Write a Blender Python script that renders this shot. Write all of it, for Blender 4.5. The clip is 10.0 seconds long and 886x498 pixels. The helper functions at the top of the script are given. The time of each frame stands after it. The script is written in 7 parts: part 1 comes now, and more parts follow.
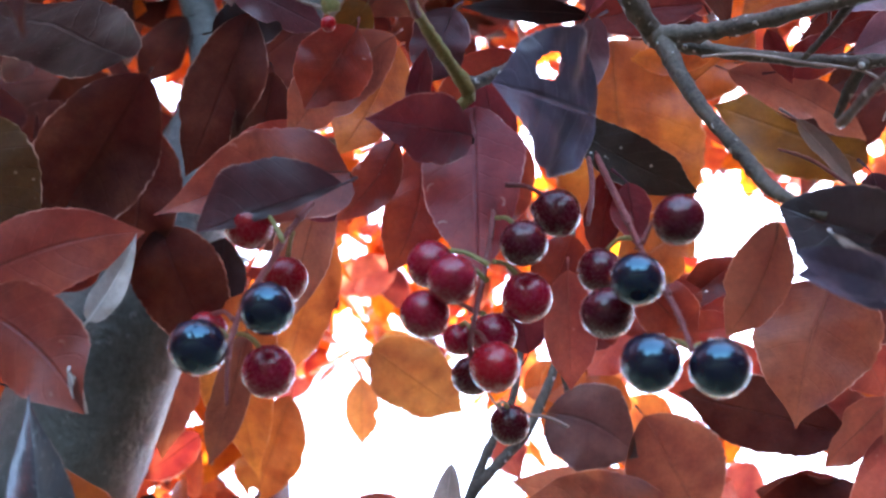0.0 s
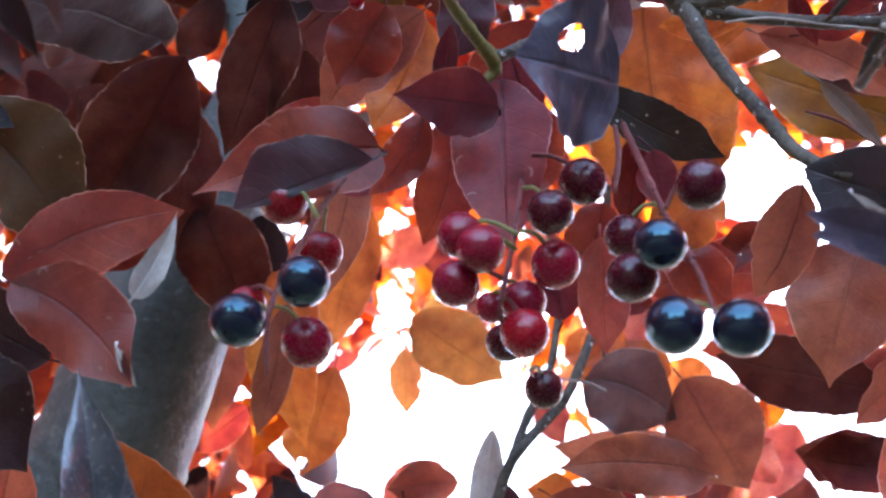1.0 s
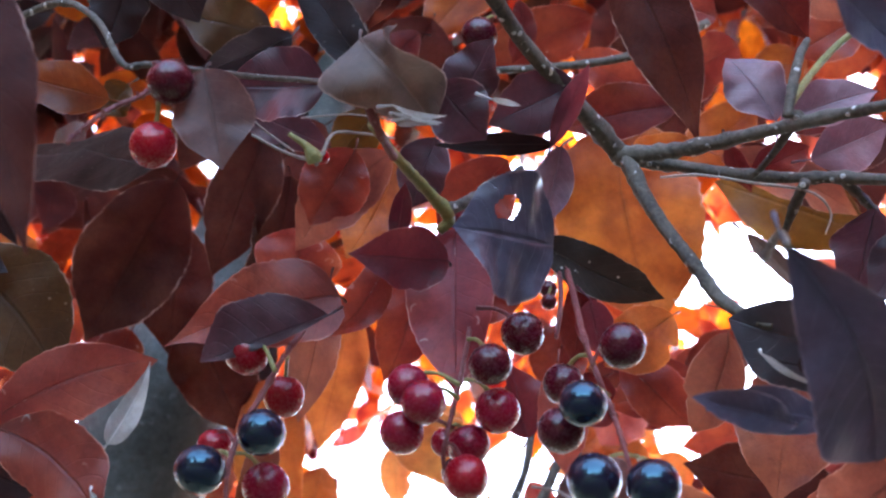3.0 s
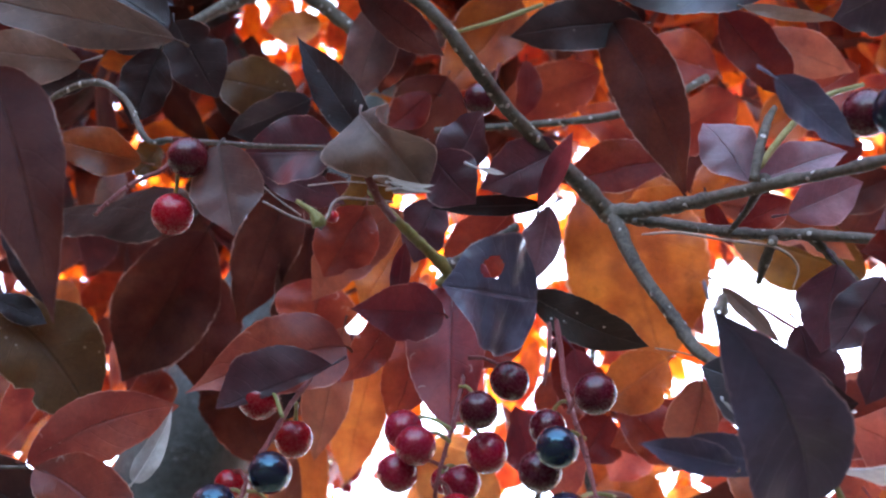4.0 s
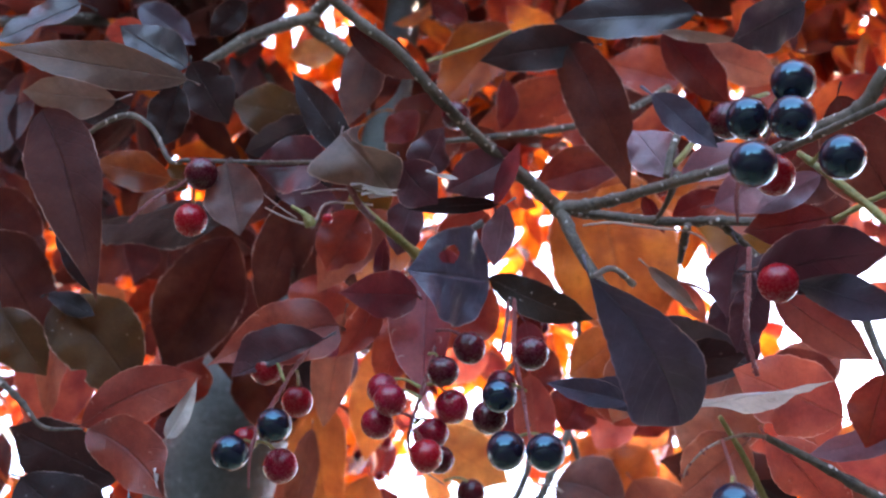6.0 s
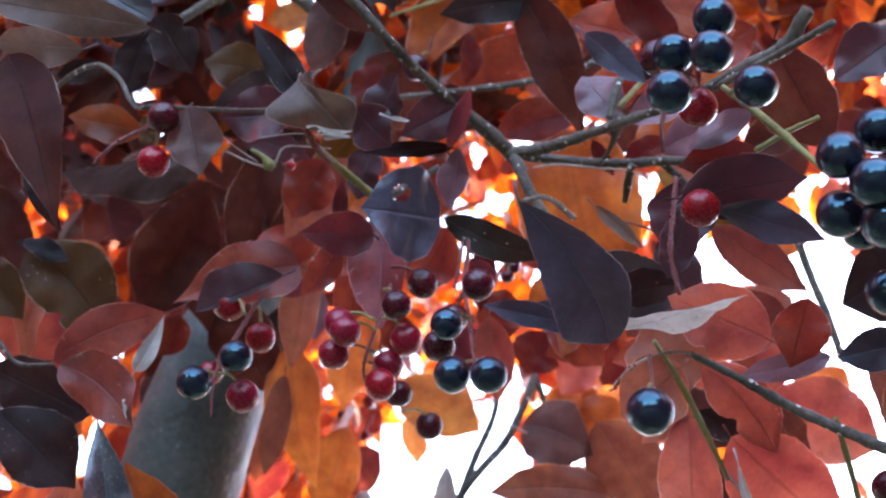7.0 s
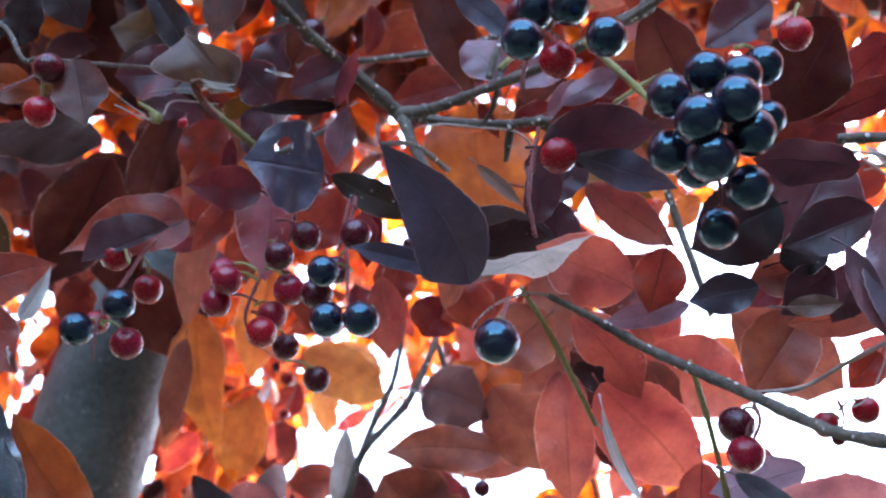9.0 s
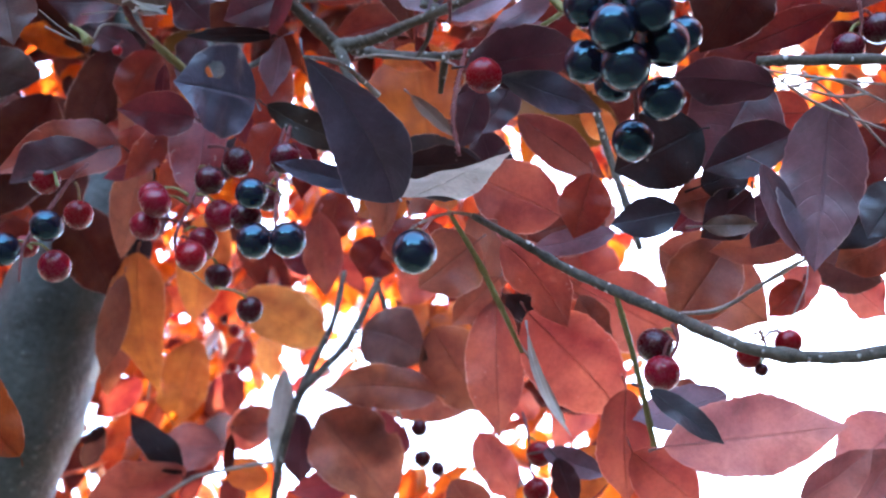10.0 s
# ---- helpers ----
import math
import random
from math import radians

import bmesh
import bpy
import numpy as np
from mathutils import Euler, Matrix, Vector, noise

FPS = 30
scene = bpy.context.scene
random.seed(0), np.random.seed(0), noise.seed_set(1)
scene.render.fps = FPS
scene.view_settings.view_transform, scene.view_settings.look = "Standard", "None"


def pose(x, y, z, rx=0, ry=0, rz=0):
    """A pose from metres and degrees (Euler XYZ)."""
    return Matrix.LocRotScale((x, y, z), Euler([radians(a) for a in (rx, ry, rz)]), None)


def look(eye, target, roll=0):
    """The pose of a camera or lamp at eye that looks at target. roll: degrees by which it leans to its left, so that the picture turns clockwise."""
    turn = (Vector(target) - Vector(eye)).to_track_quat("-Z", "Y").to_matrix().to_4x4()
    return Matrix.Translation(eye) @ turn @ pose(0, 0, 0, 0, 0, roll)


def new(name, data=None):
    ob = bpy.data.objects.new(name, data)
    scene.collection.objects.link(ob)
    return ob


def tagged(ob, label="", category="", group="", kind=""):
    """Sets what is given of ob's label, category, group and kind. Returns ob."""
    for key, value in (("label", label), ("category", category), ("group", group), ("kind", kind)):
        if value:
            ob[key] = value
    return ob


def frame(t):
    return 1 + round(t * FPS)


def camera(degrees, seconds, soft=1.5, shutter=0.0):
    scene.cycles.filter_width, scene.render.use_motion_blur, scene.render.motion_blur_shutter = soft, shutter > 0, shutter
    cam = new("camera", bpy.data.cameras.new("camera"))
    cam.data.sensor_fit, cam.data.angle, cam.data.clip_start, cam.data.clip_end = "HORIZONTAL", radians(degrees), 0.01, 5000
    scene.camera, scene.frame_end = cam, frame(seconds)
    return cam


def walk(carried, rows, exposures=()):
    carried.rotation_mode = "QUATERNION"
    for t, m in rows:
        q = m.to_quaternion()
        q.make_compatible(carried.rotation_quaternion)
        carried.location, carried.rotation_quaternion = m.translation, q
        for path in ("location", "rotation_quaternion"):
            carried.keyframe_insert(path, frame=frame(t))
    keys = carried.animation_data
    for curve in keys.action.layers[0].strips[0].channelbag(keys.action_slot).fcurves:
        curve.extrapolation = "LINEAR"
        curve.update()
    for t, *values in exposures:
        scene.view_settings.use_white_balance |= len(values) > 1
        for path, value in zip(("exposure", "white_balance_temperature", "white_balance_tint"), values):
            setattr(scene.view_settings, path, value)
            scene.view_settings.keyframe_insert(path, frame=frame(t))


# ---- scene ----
cam = camera(42.4, 10.0, 2.2)
cam.data.dof.use_dof, cam.data.dof.focus_distance, cam.data.dof.aperture_fstop = True, 0.26, 29.0
METRES, EYE, TILT, LEAN, TURN = 0.19, 1.6, 35.0, 0.0, 0.0
ROWS = [
    (0.0, 0.0, 0.0, 0.0, 0.0, 0.0, -0.0),
    (0.5, 0.0151, -0.0098, -0.0035, 0.52, -0.57, 0.4),
    (1.0, 0.0146, -0.0302, 0.0001, 2.23, -1.44, 1.55),
    (1.5, 0.032, -0.0542, 0.0396, 2.08, -0.53, 1.56),
    (2.0, 0.0503, -0.0782, 0.0618, 2.37, -0.06, 1.63),
    (2.5, 0.0671, -0.0914, 0.0819, 2.54, 0.6, 1.8),
    (4.0, 0.1596, -0.2361, 0.1158, 5.46, 3.15, 1.97),
    (4.5, 0.1948, -0.2994, 0.1324, 6.67, 3.29, 2.85),
    (5.0, 0.2207, -0.3746, 0.1062, 7.46, 3.4, 3.25),
    (5.5, 0.2562, -0.4542, 0.0934, 7.88, 4.05, 3.32),
    (7.0, 0.3671, -0.5753, 0.0068, 7.94, 2.58, 4.08),
    (7.5, 0.3926, -0.5958, -0.0231, 7.66, 2.54, 4.0),
    (8.0, 0.4135, -0.6116, -0.0602, 7.37, 2.32, 3.8),
    (8.5, 0.4242, -0.615, -0.0676, 6.76, 2.21, 3.71),
    (9.0, 0.4605, -0.6126, -0.0665, 5.11, 2.26, 3.6),
    (9.5, 0.4966, -0.6179, -0.094, 3.6, 1.9, 3.12),
    (10.0, 0.5039, -0.6156, -0.1341, 3.2, 0.74, 2.82),
]
EXPOSURES = ((0.0, 4.58, 6950, 13), (2.5, 4.63, 7000, 13), (4.5, 4.55, 7300, 14), (7.0, 4.56, 7100, 12), (10.0, 4.66, 6450, 8))
walk(cam, [(t, pose(0, 0, EYE, TILT, LEAN, TURN) @ pose(METRES * x, METRES * y, METRES * z, 90 + pitch, roll, yaw)) for t, x, y, z, yaw, pitch, roll in ROWS], EXPOSURES)

# ---- light ----
world = bpy.data.worlds.new("sky")
scene.world = world
world.use_nodes = True
SUN_UP, SUN_AROUND = 58.0, 46.0
wn = world.node_tree
sky = wn.nodes.new("ShaderNodeTexSky")
sky.sky_type, sky.sun_disc = "NISHITA", False
sky.sun_elevation, sky.sun_rotation = radians(SUN_UP), radians(SUN_AROUND)
sky.air_density, sky.dust_density = 1.0, 0.8
wn.links.new(sky.outputs[0], wn.nodes["Background"].inputs[0])
wn.nodes["Background"].inputs[1].default_value = 0.15
lamp = bpy.data.lights.new("sun", "SUN")
lamp.energy, lamp.angle, lamp.color = 2.0, radians(0.5), (1.0, 0.95, 0.87)
sun_way = Vector((math.sin(radians(SUN_AROUND)) * math.cos(radians(SUN_UP)), math.cos(radians(SUN_AROUND)) * math.cos(radians(SUN_UP)), math.sin(radians(SUN_UP))))
new("sun", lamp).matrix_world = look(sun_way * 20, (0, 0, 0))


# ---- materials ----
def nodes_of(name):
    mat = bpy.data.materials.new(name)
    mat.use_nodes = True
    nt = mat.node_tree
    nt.nodes.clear()
    out = nt.nodes.new("ShaderNodeOutputMaterial")
    return mat, nt, out


def math_node(nt, op, a, b=None, c=None, clamp=False):
    n = nt.nodes.new("ShaderNodeMath")
    n.operation, n.use_clamp = op, clamp
    for k, v in enumerate((a, b, c)):
        if v is None:
            continue
        if isinstance(v, (int, float)):
            n.inputs[k].default_value = v
        else:
            nt.links.new(v, n.inputs[k])
    return n.outputs[0]


def mix_colour(nt, kind, fac, a, b):
    n = nt.nodes.new("ShaderNodeMix")
    n.data_type, n.blend_type = "RGBA", kind
    for socket, v in ((n.inputs[0], fac), (n.inputs[6], a), (n.inputs[7], b)):
        if isinstance(v, (int, float)):
            socket.default_value = v
        elif isinstance(v, tuple):
            socket.default_value = (*v, 1.0)
        else:
            nt.links.new(v, socket)
    return n.outputs[2]


def noise_node(nt, coords, scale, detail=3.0, rough=0.55):
    n = nt.nodes.new("ShaderNodeTexNoise")
    n.inputs["Scale"].default_value, n.inputs["Detail"].default_value, n.inputs["Roughness"].default_value = scale, detail, rough
    nt.links.new(coords, n.inputs["Vector"])
    return n.outputs["Fac"]


def remap(nt, v, a, b, c=0.0, d=1.0):
    n = nt.nodes.new("ShaderNodeMapRange")
    for k, x in enumerate((a, b, c, d)):
        n.inputs[k + 1].default_value = x
    nt.links.new(v, n.inputs[0])
    return n.outputs[0]


def leaf_material(name, top, through_colour, rough=0.42, share=0.55, spots=0.0, far=False, shine=0.3):
    """A leaf blade: a waxy skin over a sheet that lets coloured light through, with veins, blotches, wear and painted
    backlit rims.
    """
    mat, nt, out = nodes_of(name)
    co = nt.nodes.new("ShaderNodeTexCoord")
    rnd = nt.nodes.new("ShaderNodeNewGeometry").outputs["Random Per Island"] if far else nt.nodes.new("ShaderNodeObjectInfo").outputs["Random"]
    place = co.outputs["Object"]
    sep = nt.nodes.new("ShaderNodeSeparateXYZ")
    nt.links.new(co.outputs["UV"], sep.inputs[0])
    u = math_node(nt, "ABSOLUTE", math_node(nt, "MULTIPLY_ADD", sep.outputs[0], 2.0, -1.0))
    v = sep.outputs[1]
    # side veins leave the midrib at a slant and curve towards the tip
    run = math_node(nt, "SUBTRACT", v, math_node(nt, "MULTIPLY", math_node(nt, "POWER", u, 1.3), 0.2))
    wob = math_node(nt, "MULTIPLY", noise_node(nt, place, 140.0), 0.05)
    ridge = math_node(nt, "ABSOLUTE", math_node(nt, "SINE", math_node(nt, "MULTIPLY", math_node(nt, "ADD", run, wob), 28.0)))
    vein = remap(nt, ridge, 0.0, 0.16, 1.0, 0.0)
    rib = remap(nt, u, 0.0, 0.06, 1.0, 0.0)
    veins = math_node(nt, "MAXIMUM", math_node(nt, "MULTIPLY", vein, 0.22), rib)
    big = noise_node(nt, place, 75.0, 4.0)
    fine = noise_node(nt, place, 900.0, 5.0, 0.7)
    tone = math_node(nt, "MULTIPLY", remap(nt, big, 0.25, 0.75, 0.5, 1.45), remap(nt, fine, 0.2, 0.8, 0.8, 1.2))
    tone = math_node(nt, "MULTIPLY", tone, remap(nt, rnd, 0.0, 1.0, 0.72, 1.25))
    # slow drift: uneven leaf colour, and shadows of other leaves put into the tone
    slow = noise_node(nt, place, 26.0, 2.0)
    tone = math_node(nt, "MULTIPLY", tone, remap(nt, slow, 0.3, 0.7, 0.62, 1.38))
    edge = remap(nt, u, 0.93, 1.0, 1.0, 1.35)
    grey = nt.nodes.new("ShaderNodeCombineColor")
    for k in range(3):
        nt.links.new(math_node(nt, "MULTIPLY", tone, edge), grey.inputs[k])
    skin = mix_colour(nt, "MULTIPLY", 1.0, top, grey.outputs[0])
    # pale stretches along the margin paint in the light on backlit, curled edges
    rim = math_node(nt, "MULTIPLY", remap(nt, u, 0.962, 0.985), remap(nt, noise_node(nt, place, 130.0), 0.45, 0.62, 0.03, 0.5))
    skin = mix_colour(nt, "MIX", rim, skin, (0.5, 0.38, 0.34))
    skin = mix_colour(nt, "MIX", math_node(nt, "MULTIPLY", veins, 0.2), skin, tuple(min(1, c * 1.8 + 0.01) for c in top))
    glow = mix_colour(nt, "MULTIPLY", 1.0, through_colour, grey.outputs[0])
    hue = nt.nodes.new("ShaderNodeHueSaturation")
    nt.links.new(remap(nt, math_node(nt, "ADD", math_node(nt, "MULTIPLY", big, 0.4), math_node(nt, "MULTIPLY", slow, 0.6)), 0.3, 0.7, 0.478, 0.524), hue.inputs["Hue"])
    nt.links.new(glow, hue.inputs["Color"])
    glow = mix_colour(nt, "MULTIPLY", math_node(nt, "MULTIPLY", veins, 0.5), hue.outputs[0], (0.5, 0.35, 0.35))
    glow = mix_colour(nt, "MIX", rim, glow, (0.7, 0.45, 0.35))
    # brown withered patches with ragged borders
    patch = math_node(nt, "MULTIPLY", remap(nt, noise_node(nt, place, 55.0, 6.0, 0.65), 0.58, 0.66), 0.5)
    skin = mix_colour(nt, "MIX", patch, skin, (0.045, 0.024, 0.018))
    glow = mix_colour(nt, "MULTIPLY", patch, glow, (0.45, 0.32, 0.28))
    if spots:
        cell = nt.nodes.new("ShaderNodeTexVoronoi")
        cell.inputs["Scale"].default_value = 420.0 if spots != 0.45 else 150.0
        nt.links.new(place, cell.inputs["Vector"])
        far_off = cell.outputs["Distance"]
        mark = remap(nt, far_off, 0.12, 0.2, 1.0, 0.0) if spots != 0.45 else remap(nt, math_node(nt, "ABSOLUTE", math_node(nt, "SUBTRACT", far_off, 0.17)), 0.015, 0.045, 1.0, 0.0)
        dot = math_node(nt, "MULTIPLY", mark, remap(nt, noise_node(nt, place, 120.0), 0.54, 0.58))
        skin = mix_colour(nt, "MIX", math_node(nt, "MULTIPLY", dot, spots), skin, (0.55, 0.5, 0.45))
    bump = nt.nodes.new("ShaderNodeBump")
    bump.inputs["Strength"].default_value, bump.inputs["Distance"].default_value = 0.55, 0.001
    nt.links.new(math_node(nt, "ADD", math_node(nt, "MULTIPLY", veins, -0.5), math_node(nt, "MULTIPLY", big, 0.9)), bump.inputs["Height"])
    p = nt.nodes.new("ShaderNodeBsdfPrincipled")
    nt.links.new(skin, p.inputs["Base Color"])
    nt.links.new(remap(nt, fine, 0.2, 0.8, rough - 0.08, rough + 0.12), p.inputs["Roughness"])
    nt.links.new(bump.outputs[0], p.inputs["Normal"])
    p.inputs["Specular IOR Level"].default_value = shine
    t = nt.nodes.new("ShaderNodeBsdfTranslucent")
    nt.links.new(glow, t.inputs["Color"])
    nt.links.new(bump.outputs[0], t.inputs["Normal"])
    mix = nt.nodes.new("ShaderNodeMixShader")
    mix.inputs[0].default_value = share
    nt.links.new(p.outputs[0], mix.inputs[1])
    nt.links.new(t.outputs[0], mix.inputs[2])
    nt.links.new(mix.outputs[0], out.inputs[0])
    return mat


def bark_material(name, dark, light, scale=1.0, dots=0.5, rough=0.75, shine=0.25):
    mat, nt, out = nodes_of(name)
    co = nt.nodes.new("ShaderNodeTexCoord").outputs["Object"]
    big = noise_node(nt, co, 70.0 * scale, 5.0, 0.6)
    fine = noise_node(nt, co, 700.0 * scale, 6.0, 0.7)
    cell = nt.nodes.new("ShaderNodeTexVoronoi")
    cell.inputs["Scale"].default_value = 420.0 * scale
    nt.links.new(co, cell.inputs["Vector"])
    dot = math_node(nt, "MULTIPLY", remap(nt, cell.outputs["Distance"], 0.2, 0.28, 1.0, 0.0), dots)
    dot = math_node(nt, "MULTIPLY", dot, remap(nt, noise_node(nt, co, 260.0 * scale), 0.5, 0.55))
    col = mix_colour(nt, "MIX", remap(nt, math_node(nt, "MULTIPLY_ADD", fine, 0.6, math_node(nt, "MULTIPLY", big, 0.6)), 0.42, 0.8), dark, light)
    col = mix_colour(nt, "MIX", dot, col, tuple(min(1, c * 1.5 + 0.3) for c in light))
    bump = nt.nodes.new("ShaderNodeBump")
    bump.inputs["Strength"].default_value, bump.inputs["Distance"].default_value = 0.8, 0.0008 / scale
    nt.links.new(math_node(nt, "ADD", fine, math_node(nt, "ADD", big, dot)), bump.inputs["Height"])
    p = nt.nodes.new("ShaderNodeBsdfPrincipled")
    nt.links.new(col, p.inputs["Base Color"])
    p.inputs["Roughness"].default_value = rough
    p.inputs["Specular IOR Level"].default_value = shine
    nt.links.new(bump.outputs[0], p.inputs["Normal"])
    nt.links.new(p.outputs[0], out.inputs[0])
    return mat


def berry_material(name, skin, deep, juicy, rough=0.24, sky_tint=(1.0, 1.0, 1.0)):
    """Tight glossy fruit skin, its gloss tinted to paint in the sky's reflection; the red ones are juicy enough to let
    light spread inside.
    """
    mat, nt, out = nodes_of(name)
    co = nt.nodes.new("ShaderNodeTexCoord").outputs["Object"]
    rnd = nt.nodes.new("ShaderNodeObjectInfo").outputs["Random"]
    big = noise_node(nt, co, 160.0, 2.0)
    fine = noise_node(nt, co, 1800.0, 4.0, 0.7)
    col = mix_colour(nt, "MIX", remap(nt, big, 0.25, 0.8, 0.0, 0.7), skin, deep)
    col = mix_colour(nt, "MIX", math_node(nt, "MULTIPLY", rnd, 0.5), col, deep)
    p = nt.nodes.new("ShaderNodeBsdfPrincipled")
    nt.links.new(col, p.inputs["Base Color"])
    nt.links.new(remap(nt, fine, 0.3, 0.8, rough, rough + 0.08), p.inputs["Roughness"])
    p.inputs["Subsurface Weight"].default_value = juicy
    p.inputs["Subsurface Radius"].default_value = (0.007, 0.0016, 0.0016)
    p.inputs["Subsurface Scale"].default_value = 1.0
    p.inputs["IOR"].default_value = 1.5
    p.inputs["Specular IOR Level"].default_value = 0.26 if juicy else 0.62
    # on black berries the blue of the reflected sky is put into this tint
    p.inputs["Specular Tint"].default_value = (*sky_tint, 1.0)
    p.inputs["Coat Weight"].default_value, p.inputs["Coat Roughness"].default_value, p.inputs["Coat IOR"].default_value = 0.08 if juicy else 0.0, 0.06, 1.5
    bump = nt.nodes.new("ShaderNodeBump")
    bump.inputs["Strength"].default_value, bump.inputs["Distance"].default_value = 0.12, 0.0003
    nt.links.new(big, bump.inputs["Height"])
    nt.links.new(bump.outputs[0], p.inputs["Normal"])
    nt.links.new(p.outputs[0], out.inputs[0])
    return mat


LEAF = {
    "red": leaf_material("red_leaf", (0.07, 0.021, 0.016), (0.35, 0.056, 0.026), spots=0.45),
    "russet": leaf_material("russet_leaf", (0.074, 0.029, 0.023), (0.22, 0.046, 0.03), spots=0.45, shine=0.35),
    "orange": leaf_material("orange_leaf", (0.16, 0.06, 0.025), (0.64, 0.175, 0.034)),
    "salmon": leaf_material("salmon_leaf", (0.2, 0.07, 0.055), (0.54, 0.11, 0.065), spots=0.3),
    "rose": leaf_material("rose_leaf", (0.24, 0.13, 0.125), (0.4, 0.13, 0.11)),
    "purple": leaf_material("purple_leaf", (0.054, 0.02, 0.027), (0.23, 0.03, 0.03), spots=0.45),
    "brown": leaf_material("brown_leaf", (0.13, 0.058, 0.042), (0.36, 0.098, 0.05)),
    # umber: darkened copy for leaves in the shaded parts, the shade is in its colour
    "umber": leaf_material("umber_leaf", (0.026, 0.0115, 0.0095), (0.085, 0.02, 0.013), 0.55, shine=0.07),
    "plum": leaf_material("plum_leaf", (0.033, 0.022, 0.028), (0.09, 0.022, 0.026), 0.4, 0.4, shine=0.3),
    "peach": leaf_material("peach_leaf", (0.28, 0.13, 0.05), (0.8, 0.29, 0.07)),
    "bronze": leaf_material("bronze_leaf", (0.09, 0.047, 0.036), (0.33, 0.1, 0.052)),
    "steel": leaf_material("steel_leaf", (0.05, 0.049, 0.07), (0.05, 0.022, 0.034), 0.34, 0.28, shine=0.4),
    "rust": leaf_material("rust_leaf", (0.095, 0.034, 0.013), (0.26, 0.057, 0.011)),
    # deep and dark: likewise, the crown's shade is mixed into these leaf colours
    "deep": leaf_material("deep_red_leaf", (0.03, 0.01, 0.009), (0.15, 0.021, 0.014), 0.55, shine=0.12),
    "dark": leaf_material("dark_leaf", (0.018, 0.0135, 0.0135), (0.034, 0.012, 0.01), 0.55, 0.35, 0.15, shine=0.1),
    "slate": leaf_material("slate_leaf", (0.037, 0.0365, 0.042), (0.045, 0.02, 0.026), 0.36, 0.28, shine=0.38),
    "silver": leaf_material("silver_leaf", (0.052, 0.06, 0.07), (0.05, 0.04, 0.04), 0.22, 0.2, shine=0.8),
    "lilac": leaf_material("lilac_leaf", (0.135, 0.09, 0.11), (0.2, 0.07, 0.08), 0.4, 0.35, shine=0.4),
    "olive": leaf_material("olive_leaf", (0.06, 0.037, 0.013), (0.17, 0.062, 0.008), 0.45, 0.5),
    "moss": leaf_material("moss_leaf", (0.023, 0.016, 0.009), (0.08, 0.038, 0.013), 0.5, 0.4, 0.2, shine=0.2),
    "dusky": leaf_material("dusky_leaf", (0.078, 0.056, 0.052), (0.13, 0.047, 0.036), 0.5, 0.45),
    "spotted": leaf_material("spotted_leaf", (0.024, 0.02, 0.017), (0.05, 0.025, 0.015), 0.45, 0.35, 0.9, shine=0.2),
    "beige": leaf_material("dry_leaf", (0.135, 0.095, 0.08), (0.16, 0.085, 0.05), 0.55, 0.35, shine=0.3),
    "pale": leaf_material("pale_leaf", (0.5, 0.48, 0.45), (0.35, 0.3, 0.26), 0.5, 0.4),
}
LOOKS = {
    "red": "red cherry leaf with finely toothed edge",
    "russet": "dull russet-red cherry leaf with ring-shaped scars",
    "orange": "orange cherry leaf glowing with light from behind",
    "salmon": "salmon-red cherry leaf glowing with light",
    "rose": "dull rose-brown cherry leaf",
    "purple": "dull purple-red cherry leaf",
    "brown": "red-brown cherry leaf",
    "umber": "brown-black cherry leaf, shade put into its colour",
    "plum": "dark plum-purple glossy cherry leaf",
    "peach": "pale peach-orange cherry leaf glowing with light",
    "bronze": "bronze-brown cherry leaf with fine veins",
    "steel": "steel-blue glossy underside of a cherry leaf",
    "rust": "rust-orange cherry leaf lit from behind",
    "deep": "deep dark-red cherry leaf, shade put into its colour",
    "dark": "almost black purple cherry leaf, shade put into its colour",
    "slate": "slate-blue glossy underside of a cherry leaf",
    "silver": "silvery blue-grey glossy underside of a leaf",
    "lilac": "pale lilac-grey cherry leaf",
    "olive": "olive-yellow cherry leaf with blotches",
    "moss": "dark olive-brown leaf with yellow blotches",
    "dusky": "dusky grey-brown cherry leaf",
    "spotted": "dark green-black leaf with pale spots",
    "beige": "dry curled grey-beige leaf with torn edge",
    "pale": "pale silvery leaf, a folded edge or lightened to look lit",
}
FAR = [
    leaf_material("far_orange_leaf", (0.2, 0.05, 0.012), (0.74, 0.125, 0.010), far=True),
    leaf_material("far_red_leaf", (0.13, 0.03, 0.02), (0.52, 0.065, 0.018), far=True),
    # darker copy that also stands for leaves in the crown's shade
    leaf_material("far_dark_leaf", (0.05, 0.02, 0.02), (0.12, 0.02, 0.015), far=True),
]
BELT = leaf_material("belt_foliage", (0.022, 0.032, 0.014), (0.02, 0.03, 0.01), 0.6, 0.3, far=True)
BARK = bark_material("grey_bark", (0.019, 0.015, 0.012), (0.14, 0.115, 0.09), 0.9, 0.9)
TRUNK_BARK = bark_material("trunk_bark", (0.011, 0.0135, 0.0125), (0.076, 0.084, 0.078), 0.42, 0.12, 0.5, 0.45)
GREEN_STEM = bark_material("green_stem", (0.1, 0.1, 0.03), (0.25, 0.22, 0.08), 1.5, 0.1, 0.5)
RED_STEM = bark_material("red_stem", (0.075, 0.014, 0.014), (0.17, 0.045, 0.04), 1.5, 0.15, 0.5)
DRY_STEM = bark_material("dry_stem", (0.14, 0.1, 0.08), (0.34, 0.27, 0.23), 1.5, 0.1, 0.7)
